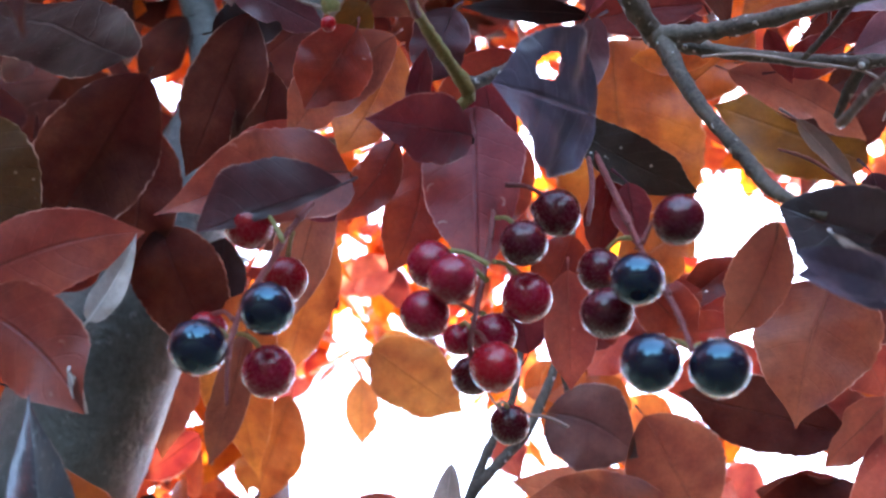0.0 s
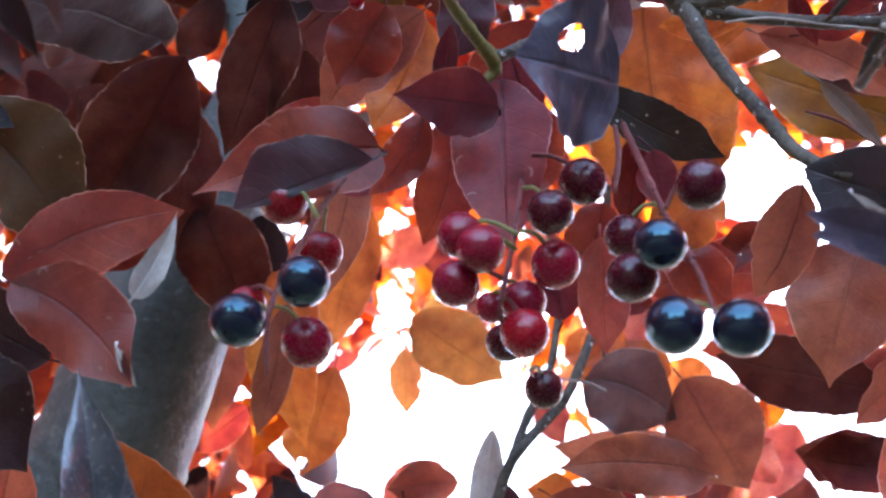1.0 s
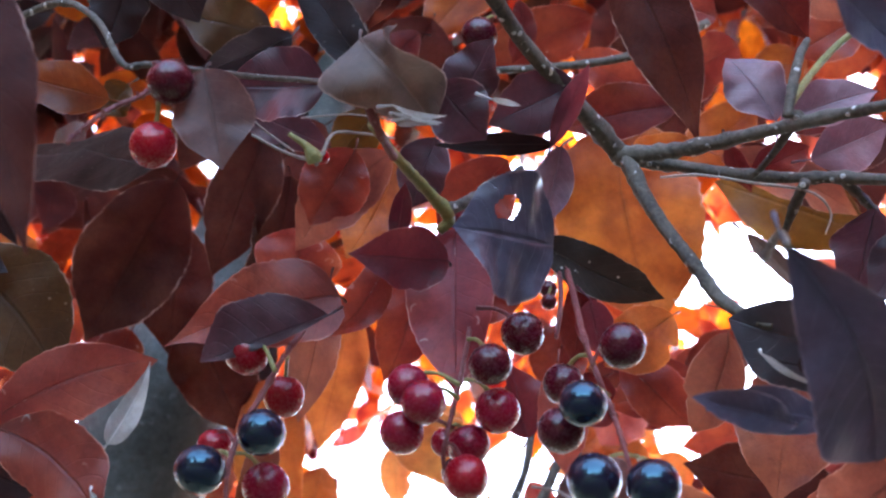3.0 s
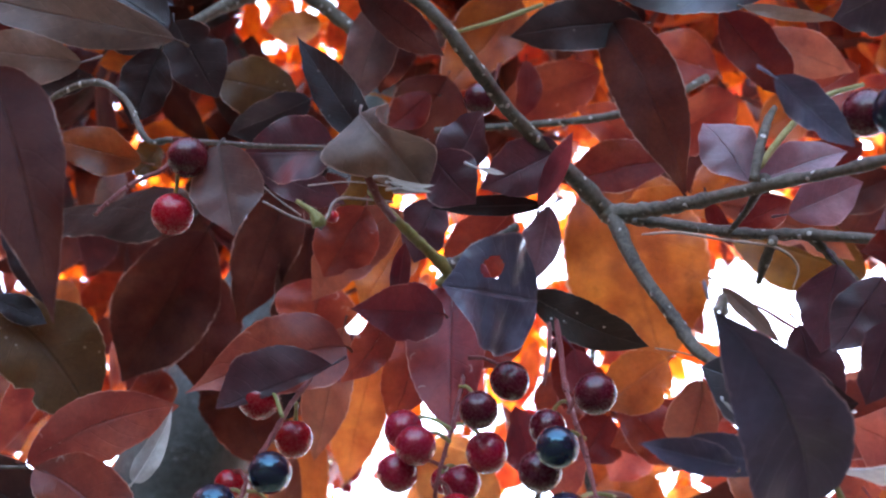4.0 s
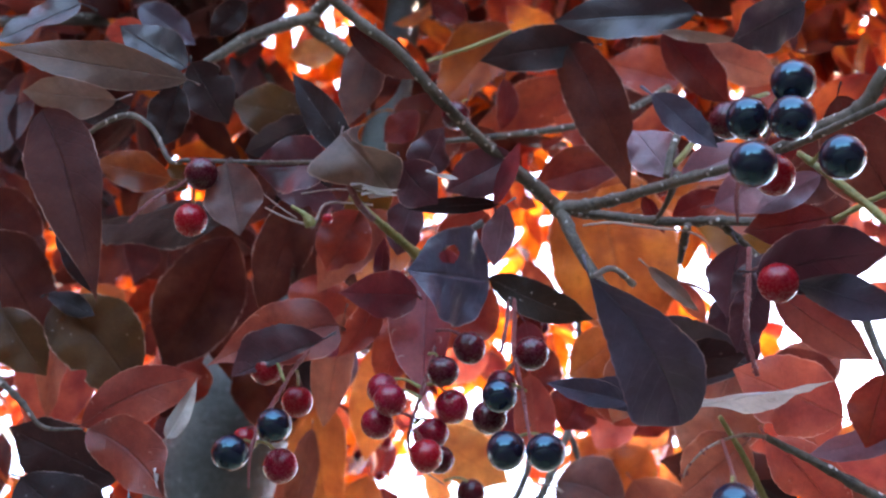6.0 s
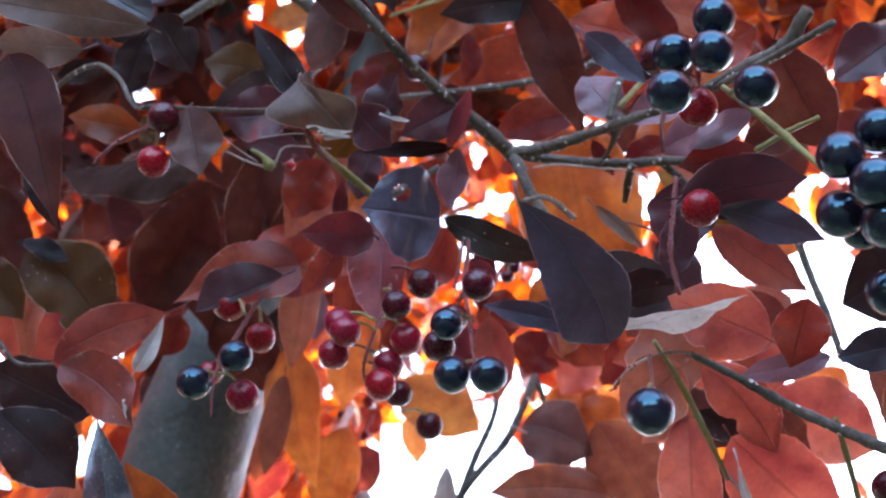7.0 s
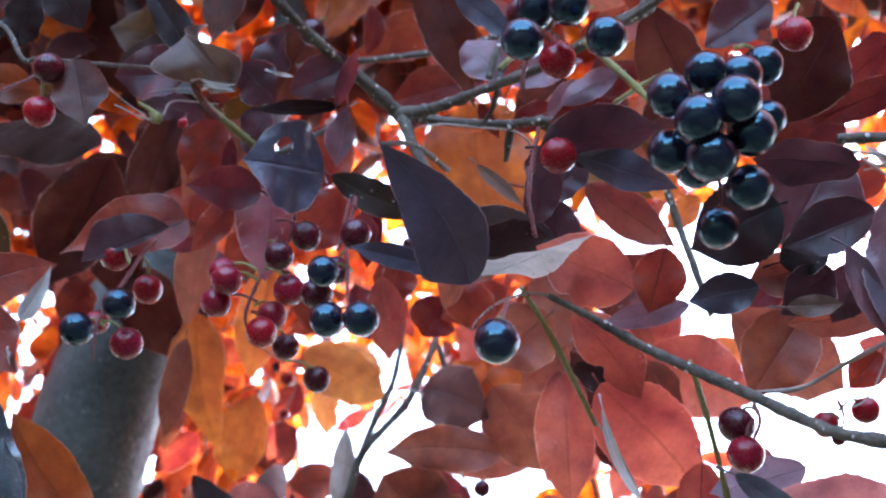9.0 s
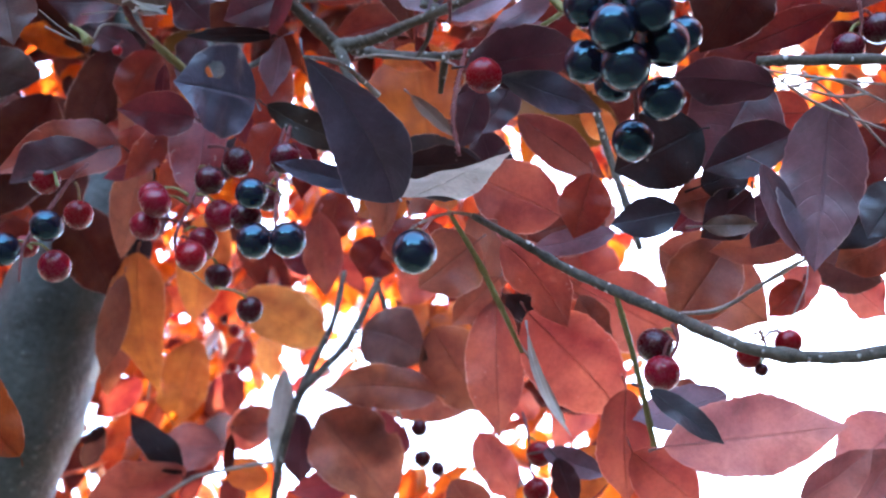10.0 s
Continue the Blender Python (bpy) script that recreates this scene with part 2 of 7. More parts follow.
BERRY = {
    "black": berry_material("black_berry", (0.006, 0.008, 0.017), (0.012, 0.005, 0.01), 0.0, 0.13, (0.32, 0.78, 1.0)),
    "maroon": berry_material("maroon_berry", (0.07, 0.003, 0.009), (0.025, 0.002, 0.006), 0.35),
    "wine": berry_material("wine_berry", (0.2, 0.005, 0.018), (0.11, 0.003, 0.013), 0.5),
    "red": berry_material("red_berry", (0.23, 0.004, 0.01), (0.14, 0.003, 0.008), 0.5),
}


# ---- builders ----
def link(name, mesh, material, parent, m, label=""):
    """A mesh object at the world pose m, under a parent that stands unturned."""
    mesh.materials.append(material) if not mesh.materials else None
    ob = new(name, mesh)
    if parent is not None:
        ob.parent = parent
        up = Matrix.Identity(4)
        while parent is not None:
            up = parent.matrix_basis @ up if parent.parent is None else parent.matrix_parent_inverse @ parent.matrix_basis @ up
            parent = parent.parent
        ob.matrix_parent_inverse = up.inverted()
    ob.matrix_basis = m
    if label:
        ob["label"] = label
    return ob


def thing(name, at, label, category, group=""):
    e = new(name)
    e.empty_display_size = 0.01
    e.matrix_basis = Matrix.Translation(at)
    return tagged(e, label, category, group)


def smooth_line(points, steps=8):
    """A rounded line through a few points (x, y, z, radius)."""
    p = [np.array(q, float) for q in points]
    p = [2 * p[0] - p[1], *p, 2 * p[-1] - p[-2]]
    out = []
    for a, b, c, d in zip(p, p[1:], p[2:], p[3:]):
        for k in range(steps):
            t = k / steps
            out.append(0.5 * (2 * b + (c - a) * t + (2 * a - 5 * b + 4 * c - d) * t**2 + (3 * b - a - 3 * c + d) * t**3))
    return out + [p[-2]]


def tube_mesh(name, points, sides=10, rough=0.06, steps=8, knots=0.0, seed=1):
    """A tapered rod of uneven thickness, with swellings where buds and scars sit."""
    rng = random.Random(seed)
    line = smooth_line(points, steps)
    origin = Vector(line[0][:3])
    verts, faces = [], []
    side = Vector((0.31, 0.52, 0.79))
    swell = [rng.random() < 0.16 for _ in line]
    for k, q in enumerate(line):
        ahead = Vector(line[min(k + 1, len(line) - 1)][:3]) - Vector(line[max(k - 1, 0)][:3])
        ahead.normalize()
        side = (side - ahead * side.dot(ahead)).normalized()
        other = ahead.cross(side)
        r = max(q[3], 1e-5) * (1 + (knots if swell[k] else 0.0))
        for j in range(sides):
            a = 2 * math.pi * j / sides
            rr = r * (1 + rng.uniform(-rough, rough))
            verts.append(Vector(q[:3]) - origin + side * (rr * math.cos(a)) + other * (rr * math.sin(a)))
    for k in range(len(line) - 1):
        for j in range(sides):
            a, b = k * sides + j, k * sides + (j + 1) % sides
            faces.append((a, b, b + sides, a + sides))
    faces += [tuple(reversed(range(sides))), tuple(range(len(verts) - sides, len(verts)))]
    me = bpy.data.meshes.new(name)
    me.from_pydata(verts, [], faces)
    me.polygons.foreach_set("use_smooth", [True] * len(faces))
    return me, origin


def rod(name, parent, material, points, label="", sides=10, rough=0.06, knots=0.0, seed=1):
    me, origin = tube_mesh(name, points, sides, rough, 8, knots, seed)
    return link(name, me, material, parent, Matrix.Translation(origin), label)


def blade_mesh(length, width, mid=0.54, bow=0.0, droop=0.0, fold=0.25, wave=0.15, n=30, m=5, teeth=0.012, hole=None, seed=0, sharp=1.0, lean=0.0):
    """A toothed, veined blade along +y that looks along +z: bowed sideways, drooping, folded on its midrib, with a wavy rim."""
    rng = random.Random(seed)
    ph, ph2, skew = rng.uniform(0, 6.28), rng.uniform(0, 6.28), rng.uniform(-0.06, 0.06)
    twist, curl, lump = rng.uniform(-0.3, 0.3), rng.uniform(-0.35, 0.35), rng.uniform(0, 50)
    bite = rng.choice((0.0, 0.0, 0.0, rng.uniform(0.1, 0.35)))
    bite_at, bite_side = rng.uniform(0.25, 0.85), rng.choice((-1, 1))
    p, q = 1.3 * mid * sharp, 1.8 * (1 - mid) * sharp
    top = (p / (p + q)) ** p * (q / (p + q)) ** q

    def at(s, u, rim=1.0):
        h = width / 2 * max(0.012, (s**p * (1 - s) ** q) / top if 0 < s < 1 else 0.012)
        h *= 1 - 0.45 * max(0.0, (s - 0.76) / 0.24) ** 1.3 * (s < 1)
        rim -= bite * abs(u) ** 3 * math.exp(-(((s - bite_at) / 0.05) ** 2)) * (u * bite_side > 0)
        h *= 1 + lean * (1 if u > 0 else -1)
        rim += 0.03 * abs(u) * noise.noise(Vector((s * 11, 5.0 if u > 0 else 14.0, lump)))
        rim += 0.1 * abs(u) * noise.noise(Vector((s * 4.5, 3.0 if u > 0 else 9.0, lump)))
        x = u * h * rim
        z = fold * abs(u) * h + 1.5 * wave * h * u * u * math.sin(7.5 * s + ph + (2.1 if u > 0 else 0)) + 0.05 * h * math.sin(21 * s + ph2) * u
        z += 0.035 * length * noise.noise(Vector((x / length * 4, s * 3.2, lump)))
        z += 0.006 * length * noise.noise(Vector((x / length * 16, s * 14, lump)))
        t = twist * (s - 0.3)
        x, z = x * math.cos(t) - z * math.sin(t), x * math.sin(t) + z * math.cos(t)
        z += droop * (4 * s * (1 - s) * 0.75 + 0.5 * s * s) + curl * length * max(0.0, s - 0.65) ** 2
        return (x + bow * 4 * s * (1 - s), length * s, z)

    verts, uvs, faces = [], [], []
    for i in range(n + 1):
        s = i / n
        for j in range(-m, m + 1):
            u = j / m
            rim = 1 + (teeth * (1 if i % 2 else -1) + rng.uniform(-0.012, 0.012)) * (abs(j) == m) + skew * (u > 0) - skew * (u < 0)
            verts.append(at(s, u, rim))
            uvs.append((u * 0.5 + 0.5, s))
    w = 2 * m + 1
    for i in range(n):
        for j in range(2 * m):
            if hole:
                cs, cu, rs, ru = hole
                if ((i + 0.5) / n - cs) ** 2 / rs**2 + ((j + 0.5 - m) / m - cu) ** 2 / ru**2 < 1:
                    continue
            a = i * w + j
            faces.append((a, a + 1, a + 1 + w, a + w))
    me = bpy.data.meshes.new("leaf")
    me.from_pydata(verts, [], faces)
    layer = me.uv_layers.new(name="blade")
    layer.data.foreach_set("uv", [x for f in faces for k in f for x in uvs[k]])
    me.polygons.foreach_set("use_smooth", [True] * len(faces))
    rib = [(*at(k / 9 * 0.85, 0.0), 0.00016 * (1.05 - k / 9 * 0.85)) for k in range(10)]
    return me, rib


leaf_count = [0]


def leaf(twig, kind, base, tip, face, width, mid=0.54, bow=0.0, droop=0.0, fold=0.25, wave=0.15, stalk=0.005, hole=None, sharp=1.0, lean=0.0):
    """One leaf of a twig: the blade from base to tip (metres), its face turned along the vector given, with midrib and stalk."""
    leaf_count[0] += 1
    seed = leaf_count[0]
    base, tip = Vector(base), Vector(tip)
    y = (tip - base).normalized()
    z = Vector(face)
    z = (z - y * z.dot(y)).normalized()
    m = Matrix.Translation(base) @ Matrix((y.cross(z), y, z)).transposed().to_4x4()
    length = (tip - base).length
    big = (90, 16) if hole else (30, 5)
    me, rib = blade_mesh(length, width, mid, bow, droop, fold, wave, *big, 0.012, hole, seed, sharp, lean)
    ob = link("leaf", me, LEAF[kind], twig, m, LOOKS[kind])
    rng = random.Random(seed)
    foot = (rng.uniform(-0.2, 0.2) * stalk, -0.55 * stalk, -0.9 * stalk, 0.0004)
    me2, o = tube_mesh("midrib", [foot, *rib], 6, 0.05, 2, 0, seed)
    me2.uv_layers.new(name="blade").data.foreach_set("uv", [0.5] * (2 * len(me2.loops)))
    link("midrib", me2, LEAF[kind], ob, m @ Matrix.Translation(o), "thin stalk and midrib")
    return ob


berry_meshes = []
for variant in range(5):
    bm = bmesh.new()
    bmesh.ops.create_uvsphere(bm, u_segments=28, v_segments=18, radius=1.0)
    rng = random.Random(variant)
    squash, lean = rng.uniform(0.93, 1.03), rng.uniform(-0.05, 0.05)
    for v in bm.verts:
        r = math.hypot(v.co.x, v.co.y)
        v.co.z *= squash
        # dimple where the stalk enters, small scar at the far end
        if v.co.z > 0:
            v.co.z -= 0.22 * math.exp(-((r / 0.22) ** 2))
        else:
            v.co.z += 0.07 * math.exp(-((r / 0.12) ** 2))
        v.co.x *= 1 + lean * v.co.z
    for f in bm.faces:
        f.smooth = True
    me = bpy.data.meshes.new("berry")
    bm.to_mesh(me)
    bm.free()
    berry_meshes.append(me)


def berry(cluster, kind, at, size, hang, seed):
    """A berry of a cluster with its stalk: centre, diameter and the point of the stem that it hangs from."""
    at, hang = Vector(at), Vector(hang)
    up = (hang - at)
    z = (up.normalized() * 0.5 + Vector((0, 0, 0.8))).normalized()
    me = berry_meshes[seed % 5].copy()
    turn = z.to_track_quat("Z", "Y").to_matrix().to_4x4() @ pose(0, 0, 0, 0, 0, 67 * seed)
    me.transform(Matrix.Scale(size / 2, 4))
    ob = link("berry", me, BERRY[kind], cluster, Matrix.Translation(at) @ turn, {"black": "blue-black glossy berry", "maroon": "dark maroon berry", "wine": "wine-red half-ripe berry", "red": "bright red unripe berry"}[kind])
    start = at + z * size * 0.4
    mid = (start + hang) / 2 + Vector((0, 0, 0.0012))
    me2, o = tube_mesh("stalk", [(*start, 0.00055), (*mid, 0.0004), (*hang, 0.0005)], 6, 0.05, 4, 0, seed)
    link("stalk", me2, RED_STEM if seed % 3 == 0 else GREEN_STEM, ob, Matrix.Translation(o), "thin berry stalk")
    return ob


def scars(stem, points, count, seed):
    """Small bumps on a cluster stem where berries have dropped."""
    rng = random.Random(seed)
    line = smooth_line(points, 10)
    origin = Vector(line[0][:3])
    verts, faces = [], []
    for _ in range(count):
        k = rng.randrange(2, len(line) - 1)
        at, ahead = Vector(line[k][:3]), (Vector(line[k][:3]) - Vector(line[k - 1][:3])).normalized()
        out_way = Vector((rng.uniform(-1, 1), rng.uniform(-1, 1), rng.uniform(-1, 1)))
        out_way = (out_way - ahead * out_way.dot(ahead)).normalized()
        side, r, tall = ahead.cross(out_way), rng.uniform(0.0002, 0.00034), rng.uniform(0.0003, 0.0008)
        start = len(verts)
        for h, w in ((0.0, 1.2), (0.7, 0.8), (1.0, 0.75)):
            for j in range(5):
                b = 2 * math.pi * j / 5
                verts.append(at - origin + out_way * (line[k][3] * 0.7 + tall * h) + (side * math.cos(b) + ahead * math.sin(b)) * r * w)
        for ring in range(2):
            for j in range(5):
                a, b = start + ring * 5 + j, start + ring * 5 + (j + 1) % 5
                faces.append((a, b, b + 5, a + 5))
        faces.append(tuple(range(start + 10, start + 15)))
    me = bpy.data.meshes.new("bumpy_skin")
    me.from_pydata(verts, [], faces)
    return link("bumpy_skin", me, RED_STEM, stem, Matrix.Translation(origin), "bumpy skin of the stem where berries dropped")


# ---- ground ----
mat, nt, out = nodes_of("lawn")
co = nt.nodes.new("ShaderNodeTexCoord").outputs["Object"]
col = mix_colour(nt, "MIX", noise_node(nt, co, 0.6, 4.0), (0.012, 0.014, 0.008), (0.026, 0.023, 0.015))
col = mix_colour(nt, "MULTIPLY", 0.6, col, mix_colour(nt, "MIX", noise_node(nt, co, 60.0, 5.0), (0.4, 0.4, 0.4), (1.3, 1.3, 1.2)))
p = nt.nodes.new("ShaderNodeBsdfPrincipled")
nt.links.new(col, p.inputs["Base Color"])
p.inputs["Roughness"].default_value = 0.9
nt.links.new(p.outputs[0], out.inputs[0])
bm = bmesh.new()
bmesh.ops.create_grid(bm, x_segments=40, y_segments=40, size=1500)
for v in bm.verts:
    v.co.z = noise.noise(v.co * 0.004) * min(6, v.co.length * 0.004)
me = bpy.data.meshes.new("ground")
bm.to_mesh(me)
bm.free()
tagged(link("ground", me, mat, None, Matrix.Identity(4)), "short worn green-brown lawn under the cherry tree", "lawn", kind="structure")


# tree trunk behind the leaves
trunk = thing("tree_trunk", (-0.1915, 0.4641, 1.707), "grey-green rough tree trunk behind the leaves, lit along one edge", "tree trunk")
rod("bole", trunk, TRUNK_BARK, [(-0.4200, 0.8000, -0.0500, 0.05343), (-0.4100, 0.7900, 0.1200, 0.04346), (-0.3800, 0.7450, 0.7000, 0.03918), (-0.3300, 0.6800, 1.3500, 0.03740), (-0.2725, 0.5950, 1.5680, 0.03633), (-0.2375, 0.5411, 1.6298, 0.03562), (-0.1675, 0.4327, 1.7532, 0.03228), (-0.1484, 0.4099, 1.7788, 0.03058), (-0.1316, 0.3837, 1.8083, 0.02891), (-0.1110, 0.3568, 1.8396, 0.02430), (-0.0968, 0.3447, 1.8750, 0.01800), (-0.0927, 0.3448, 1.9006, 0.01450)], "", 36, 0.018, 0.04, 1)
rod("limb", trunk, TRUNK_BARK, [(-0.0946, 0.3451, 1.8916, 0.01250), (-0.1000, 0.3589, 1.9460, 0.00880), (-0.1260, 0.3781, 2.0314, 0.00780), (-0.1816, 0.3988, 2.1603, 0.00780)], "", 24, 0.02, 0.04, 2)
rod("limb", trunk, TRUNK_BARK, [(-0.0963, 0.3466, 1.8893, 0.01592), (-0.0872, 0.3642, 1.9262, 0.01304), (-0.0762, 0.3853, 1.9674, 0.01306), (-0.0688, 0.4037, 2.0444, 0.01247), (-0.0636, 0.4110, 2.1689, 0.01187)], "", 24, 0.02, 0.04, 3)

# main branch: limb, two arms and a side twig
rod("limb", trunk, TRUNK_BARK, [(-0.0636, 0.4110, 2.1689, 0.01187), (-0.0524, 0.4181, 2.3282, 0.01336), (-0.0417, 0.3878, 2.5363, 0.01361)], "", 12, 0.06, 0.1, 4)
branch = thing("cherry_branch", (-0.0243, 0.0897, 1.8081), "grey lichen-dotted cherry branch with dark red leaves", "branch")
rod("limb", branch, BARK, [(-0.0299, 0.0753, 1.8091, 0.00151), (-0.0066, 0.0999, 1.7904, 0.00146), (0.0074, 0.1115, 1.7831, 0.00139), (0.0155, 0.1221, 1.7777, 0.00150), (0.0230, 0.1390, 1.7788, 0.00167), (0.0338, 0.1569, 1.7791, 0.00203), (0.0451, 0.1733, 1.7768, 0.00241)], "", 10, 0.08, 0.12, 5)
rod("side_twig", branch, BARK, [(0.0460, 0.1724, 1.7757, 0.00204), (0.0496, 0.1728, 1.7629, 0.00175), (0.0540, 0.1727, 1.7524, 0.00154), (0.0582, 0.1718, 1.7432, 0.00150), (0.0618, 0.1715, 1.7350, 0.00152), (0.0665, 0.1704, 1.7295, 0.00128), (0.0709, 0.1693, 1.7259, 0.00084)], "", 10, 0.08, 0.2, 6)
rod("arm", branch, BARK, [(0.0439, 0.1734, 1.7764, 0.00232), (0.0566, 0.1678, 1.7728, 0.00172), (0.0693, 0.1560, 1.7658, 0.00153), (0.0821, 0.1454, 1.7604, 0.00136), (0.0918, 0.1336, 1.7527, 0.00119), (0.1071, 0.1152, 1.7431, 0.00100), (0.1254, 0.0927, 1.7344, 0.00089)], "", 10, 0.08, 0.25, 7)
rod("arm", branch, BARK, [(0.0498, 0.1760, 1.7774, 0.00166), (0.0625, 0.1749, 1.7731, 0.00140), (0.0767, 0.1683, 1.7645, 0.00123), (0.0896, 0.1606, 1.7572, 0.00129), (0.1052, 0.1506, 1.7467, 0.00101)], "", 10, 0.08, 0.25, 8)
rod("spur", branch, BARK, [(0.0890, 0.1605, 1.7572, 0.00107), (0.0946, 0.1645, 1.7531, 0.00094), (0.0997, 0.1685, 1.7490, 0.00067), (0.1006, 0.1699, 1.7458, 0.00033)], "", 10, 0.08, 0.3, 9)
rod("spur", branch, BARK, [(0.0787, 0.1467, 1.7630, 0.00131), (0.0759, 0.1587, 1.7636, 0.00082), (0.0721, 0.1655, 1.7623, 0.00055)], "", 10, 0.08, 0.2, 10)
rod("shoot", branch, GREEN_STEM, [(-0.0081, 0.1364, 1.7552, 0.00091), (-0.0040, 0.1512, 1.7583, 0.00109), (0.0006, 0.1624, 1.7596, 0.00126), (0.0052, 0.1714, 1.7589, 0.00143), (0.0029, 0.1733, 1.7560, 0.00100)], "green young shoot", 10, 0.08, 0.2, 11)
rod("side_twig", branch, BARK, [(0.0040, 0.1701, 1.7590, 0.00138), (0.0087, 0.1714, 1.7625, 0.00128), (0.0136, 0.1738, 1.7680, 0.00107), (0.0223, 0.1751, 1.7750, 0.00097)], "", 10, 0.08, 0.2, 12)
rod("shoot", branch, RED_STEM, [(-0.0103, 0.1313, 1.7612, 0.00084), (-0.0067, 0.1374, 1.7542, 0.00091), (-0.0049, 0.1484, 1.7569, 0.00081)], "dark red shoot", 10, 0.08, 0.2, 13)
rod("shoot", branch, DRY_STEM, [(-0.0046, 0.1460, 1.7599, 0.00024), (-0.0106, 0.1418, 1.7576, 0.00029), (-0.0159, 0.1390, 1.7554, 0.00033), (-0.0179, 0.1396, 1.7510, 0.00042), (-0.0194, 0.1403, 1.7483, 0.00047)], "dry bare shoot", 10, 0.08, 0.2, 14)
rod("bud_scale", branch, GREEN_STEM, [(-0.0194, 0.1400, 1.7486, 0.00130), (-0.0198, 0.1390, 1.7498, 0.00156), (-0.0212, 0.1376, 1.7513, 0.00078), (-0.0243, 0.1359, 1.7529, 0.00045)], "olive bud at a shoot tip", 10, 0.08, 0.2, 15)
rod("shoot", branch, DRY_STEM, [(-0.0195, 0.1398, 1.7488, 0.00042), (-0.0257, 0.1395, 1.7514, 0.00028), (-0.0322, 0.1374, 1.7544, 0.00024)], "dry bare shoot", 10, 0.08, 0.2, 16)
rod("spur", branch, BARK, [(0.0754, 0.1444, 1.7604, 0.00104), (0.0775, 0.1429, 1.7676, 0.00111), (0.0805, 0.1429, 1.7763, 0.00100), (0.0828, 0.1425, 1.7804, 0.00067)], "", 10, 0.08, 0.1, 17)
rod("shoot", branch, GREEN_STEM, [(0.0784, 0.1488, 1.7683, 0.00087), (0.0873, 0.1519, 1.7823, 0.00083), (0.0970, 0.1520, 1.7921, 0.00071), (0.1082, 0.1548, 1.7987, 0.00057)], "olive-green shoot", 10, 0.08, 0.2, 18)
rod("side_twig", branch, BARK, [(0.0888, 0.2426, 1.8952, 0.00145), (0.0710, 0.2389, 1.8802, 0.00142), (0.0482, 0.2326, 1.8679, 0.00139), (0.0225, 0.2312, 1.8649, 0.00119), (-0.0070, 0.2290, 1.8622, 0.00099)], "dark green twig", 10, 0.08, 0.1, 19)
rod("shoot", branch, GREEN_STEM, [(0.0007, 0.1827, 1.8573, 0.00053), (0.0169, 0.1818, 1.8615, 0.00071), (0.0313, 0.1803, 1.8661, 0.00071)], "green young shoot", 10, 0.08, 0.2, 20)
rod("dry_stem", branch, DRY_STEM, [(-0.0345, 0.1360, 1.7600, 0.00017), (-0.0293, 0.1392, 1.7563, 0.00017), (-0.0243, 0.1417, 1.7534, 0.00017)], "thin dry stalk", 10, 0.08, 0.25, 21)
rod("dry_stem", branch, DRY_STEM, [(-0.0227, 0.1378, 1.7588, 0.00017), (-0.0128, 0.1380, 1.7595, 0.00017), (-0.0015, 0.1397, 1.7584, 0.00017)], "thin dry stalk", 10, 0.08, 0.25, 22)
rod("dry_stem", branch, DRY_STEM, [(0.0523, 0.1664, 1.7639, 0.00024), (0.0602, 0.1632, 1.7615, 0.00030), (0.0702, 0.1615, 1.7575, 0.00030), (0.0815, 0.1601, 1.7534, 0.00030), (0.0860, 0.1633, 1.7503, 0.00024), (0.0848, 0.1661, 1.7464, 0.00017)], "thin dry stalk", 10, 0.08, 0.25, 23)
rod("spur", branch, BARK, [(0.0808, 0.1587, 1.7551, 0.00114), (0.0793, 0.1661, 1.7535, 0.00108), (0.0783, 0.1711, 1.7517, 0.00067)], "", 10, 0.08, 0.2, 24)
rod("dry_stem", branch, DRY_STEM, [(0.0544, 0.1824, 1.7419, 0.00017), (0.0584, 0.1770, 1.7374, 0.00016), (0.0620, 0.1735, 1.7338, 0.00019)], "thin dry stalk", 10, 0.08, 0.25, 25)
rod("dry_stem", branch, RED_STEM, [(0.0761, 0.1992, 1.7672, 0.00032), (0.0844, 0.2023, 1.7664, 0.00045), (0.0934, 0.2057, 1.7616, 0.00045), (0.1022, 0.2080, 1.7584, 0.00039)], "thin red stalk", 10, 0.08, 0.25, 26)
rod("limb", branch, BARK, [(-0.0299, 0.0753, 1.8091, 0.00148), (-0.0566, 0.0861, 1.8717, 0.00193), (-0.0855, 0.1343, 2.0489, 0.00334), (-0.0417, 0.3878, 2.5363, 0.00742)], "", 12, 0.06, 0.1, 27)

# leaves of the main branch
leaf(branch, "russet", (-0.0185, 0.1719, 1.7383), (-0.0514, 0.1627, 1.7211), (0.3912, -0.8765, -0.2806), 0.0195, mid=0.35, bow=0.0015, droop=0.0023, fold=0.20, wave=0.20)
leaf(branch, "plum", (-0.0176, 0.1573, 1.7240), (-0.0425, 0.1606, 1.7158), (0.1476, -0.8626, -0.4839), 0.0110, mid=0.62, lean=0.72, droop=0.0013, wave=0.12, fold=0.15)
leaf(branch, "purple", (0.0056, 0.165, 1.7418), (-0.0144, 0.1547, 1.7369), (0.4885, -0.7215, -0.4907), 0.0133, mid=0.45, droop=0.0011, fold=0.20, wave=0.10)
leaf(branch, "purple", (-0.0057, 0.166, 1.7471), (-0.0033, 0.1569, 1.757), (0.0039, -0.7324, -0.6808), 0.0049, droop=-0.0007, fold=0.20, wave=0.17)
leaf(branch, "purple", (0.0066, 0.1754, 1.7584), (0.0071, 0.1781, 1.7156), (-0.1675, -0.9838, -0.0642), 0.0202, mid=0.5, droop=0.0034, fold=0.20, wave=0.12)
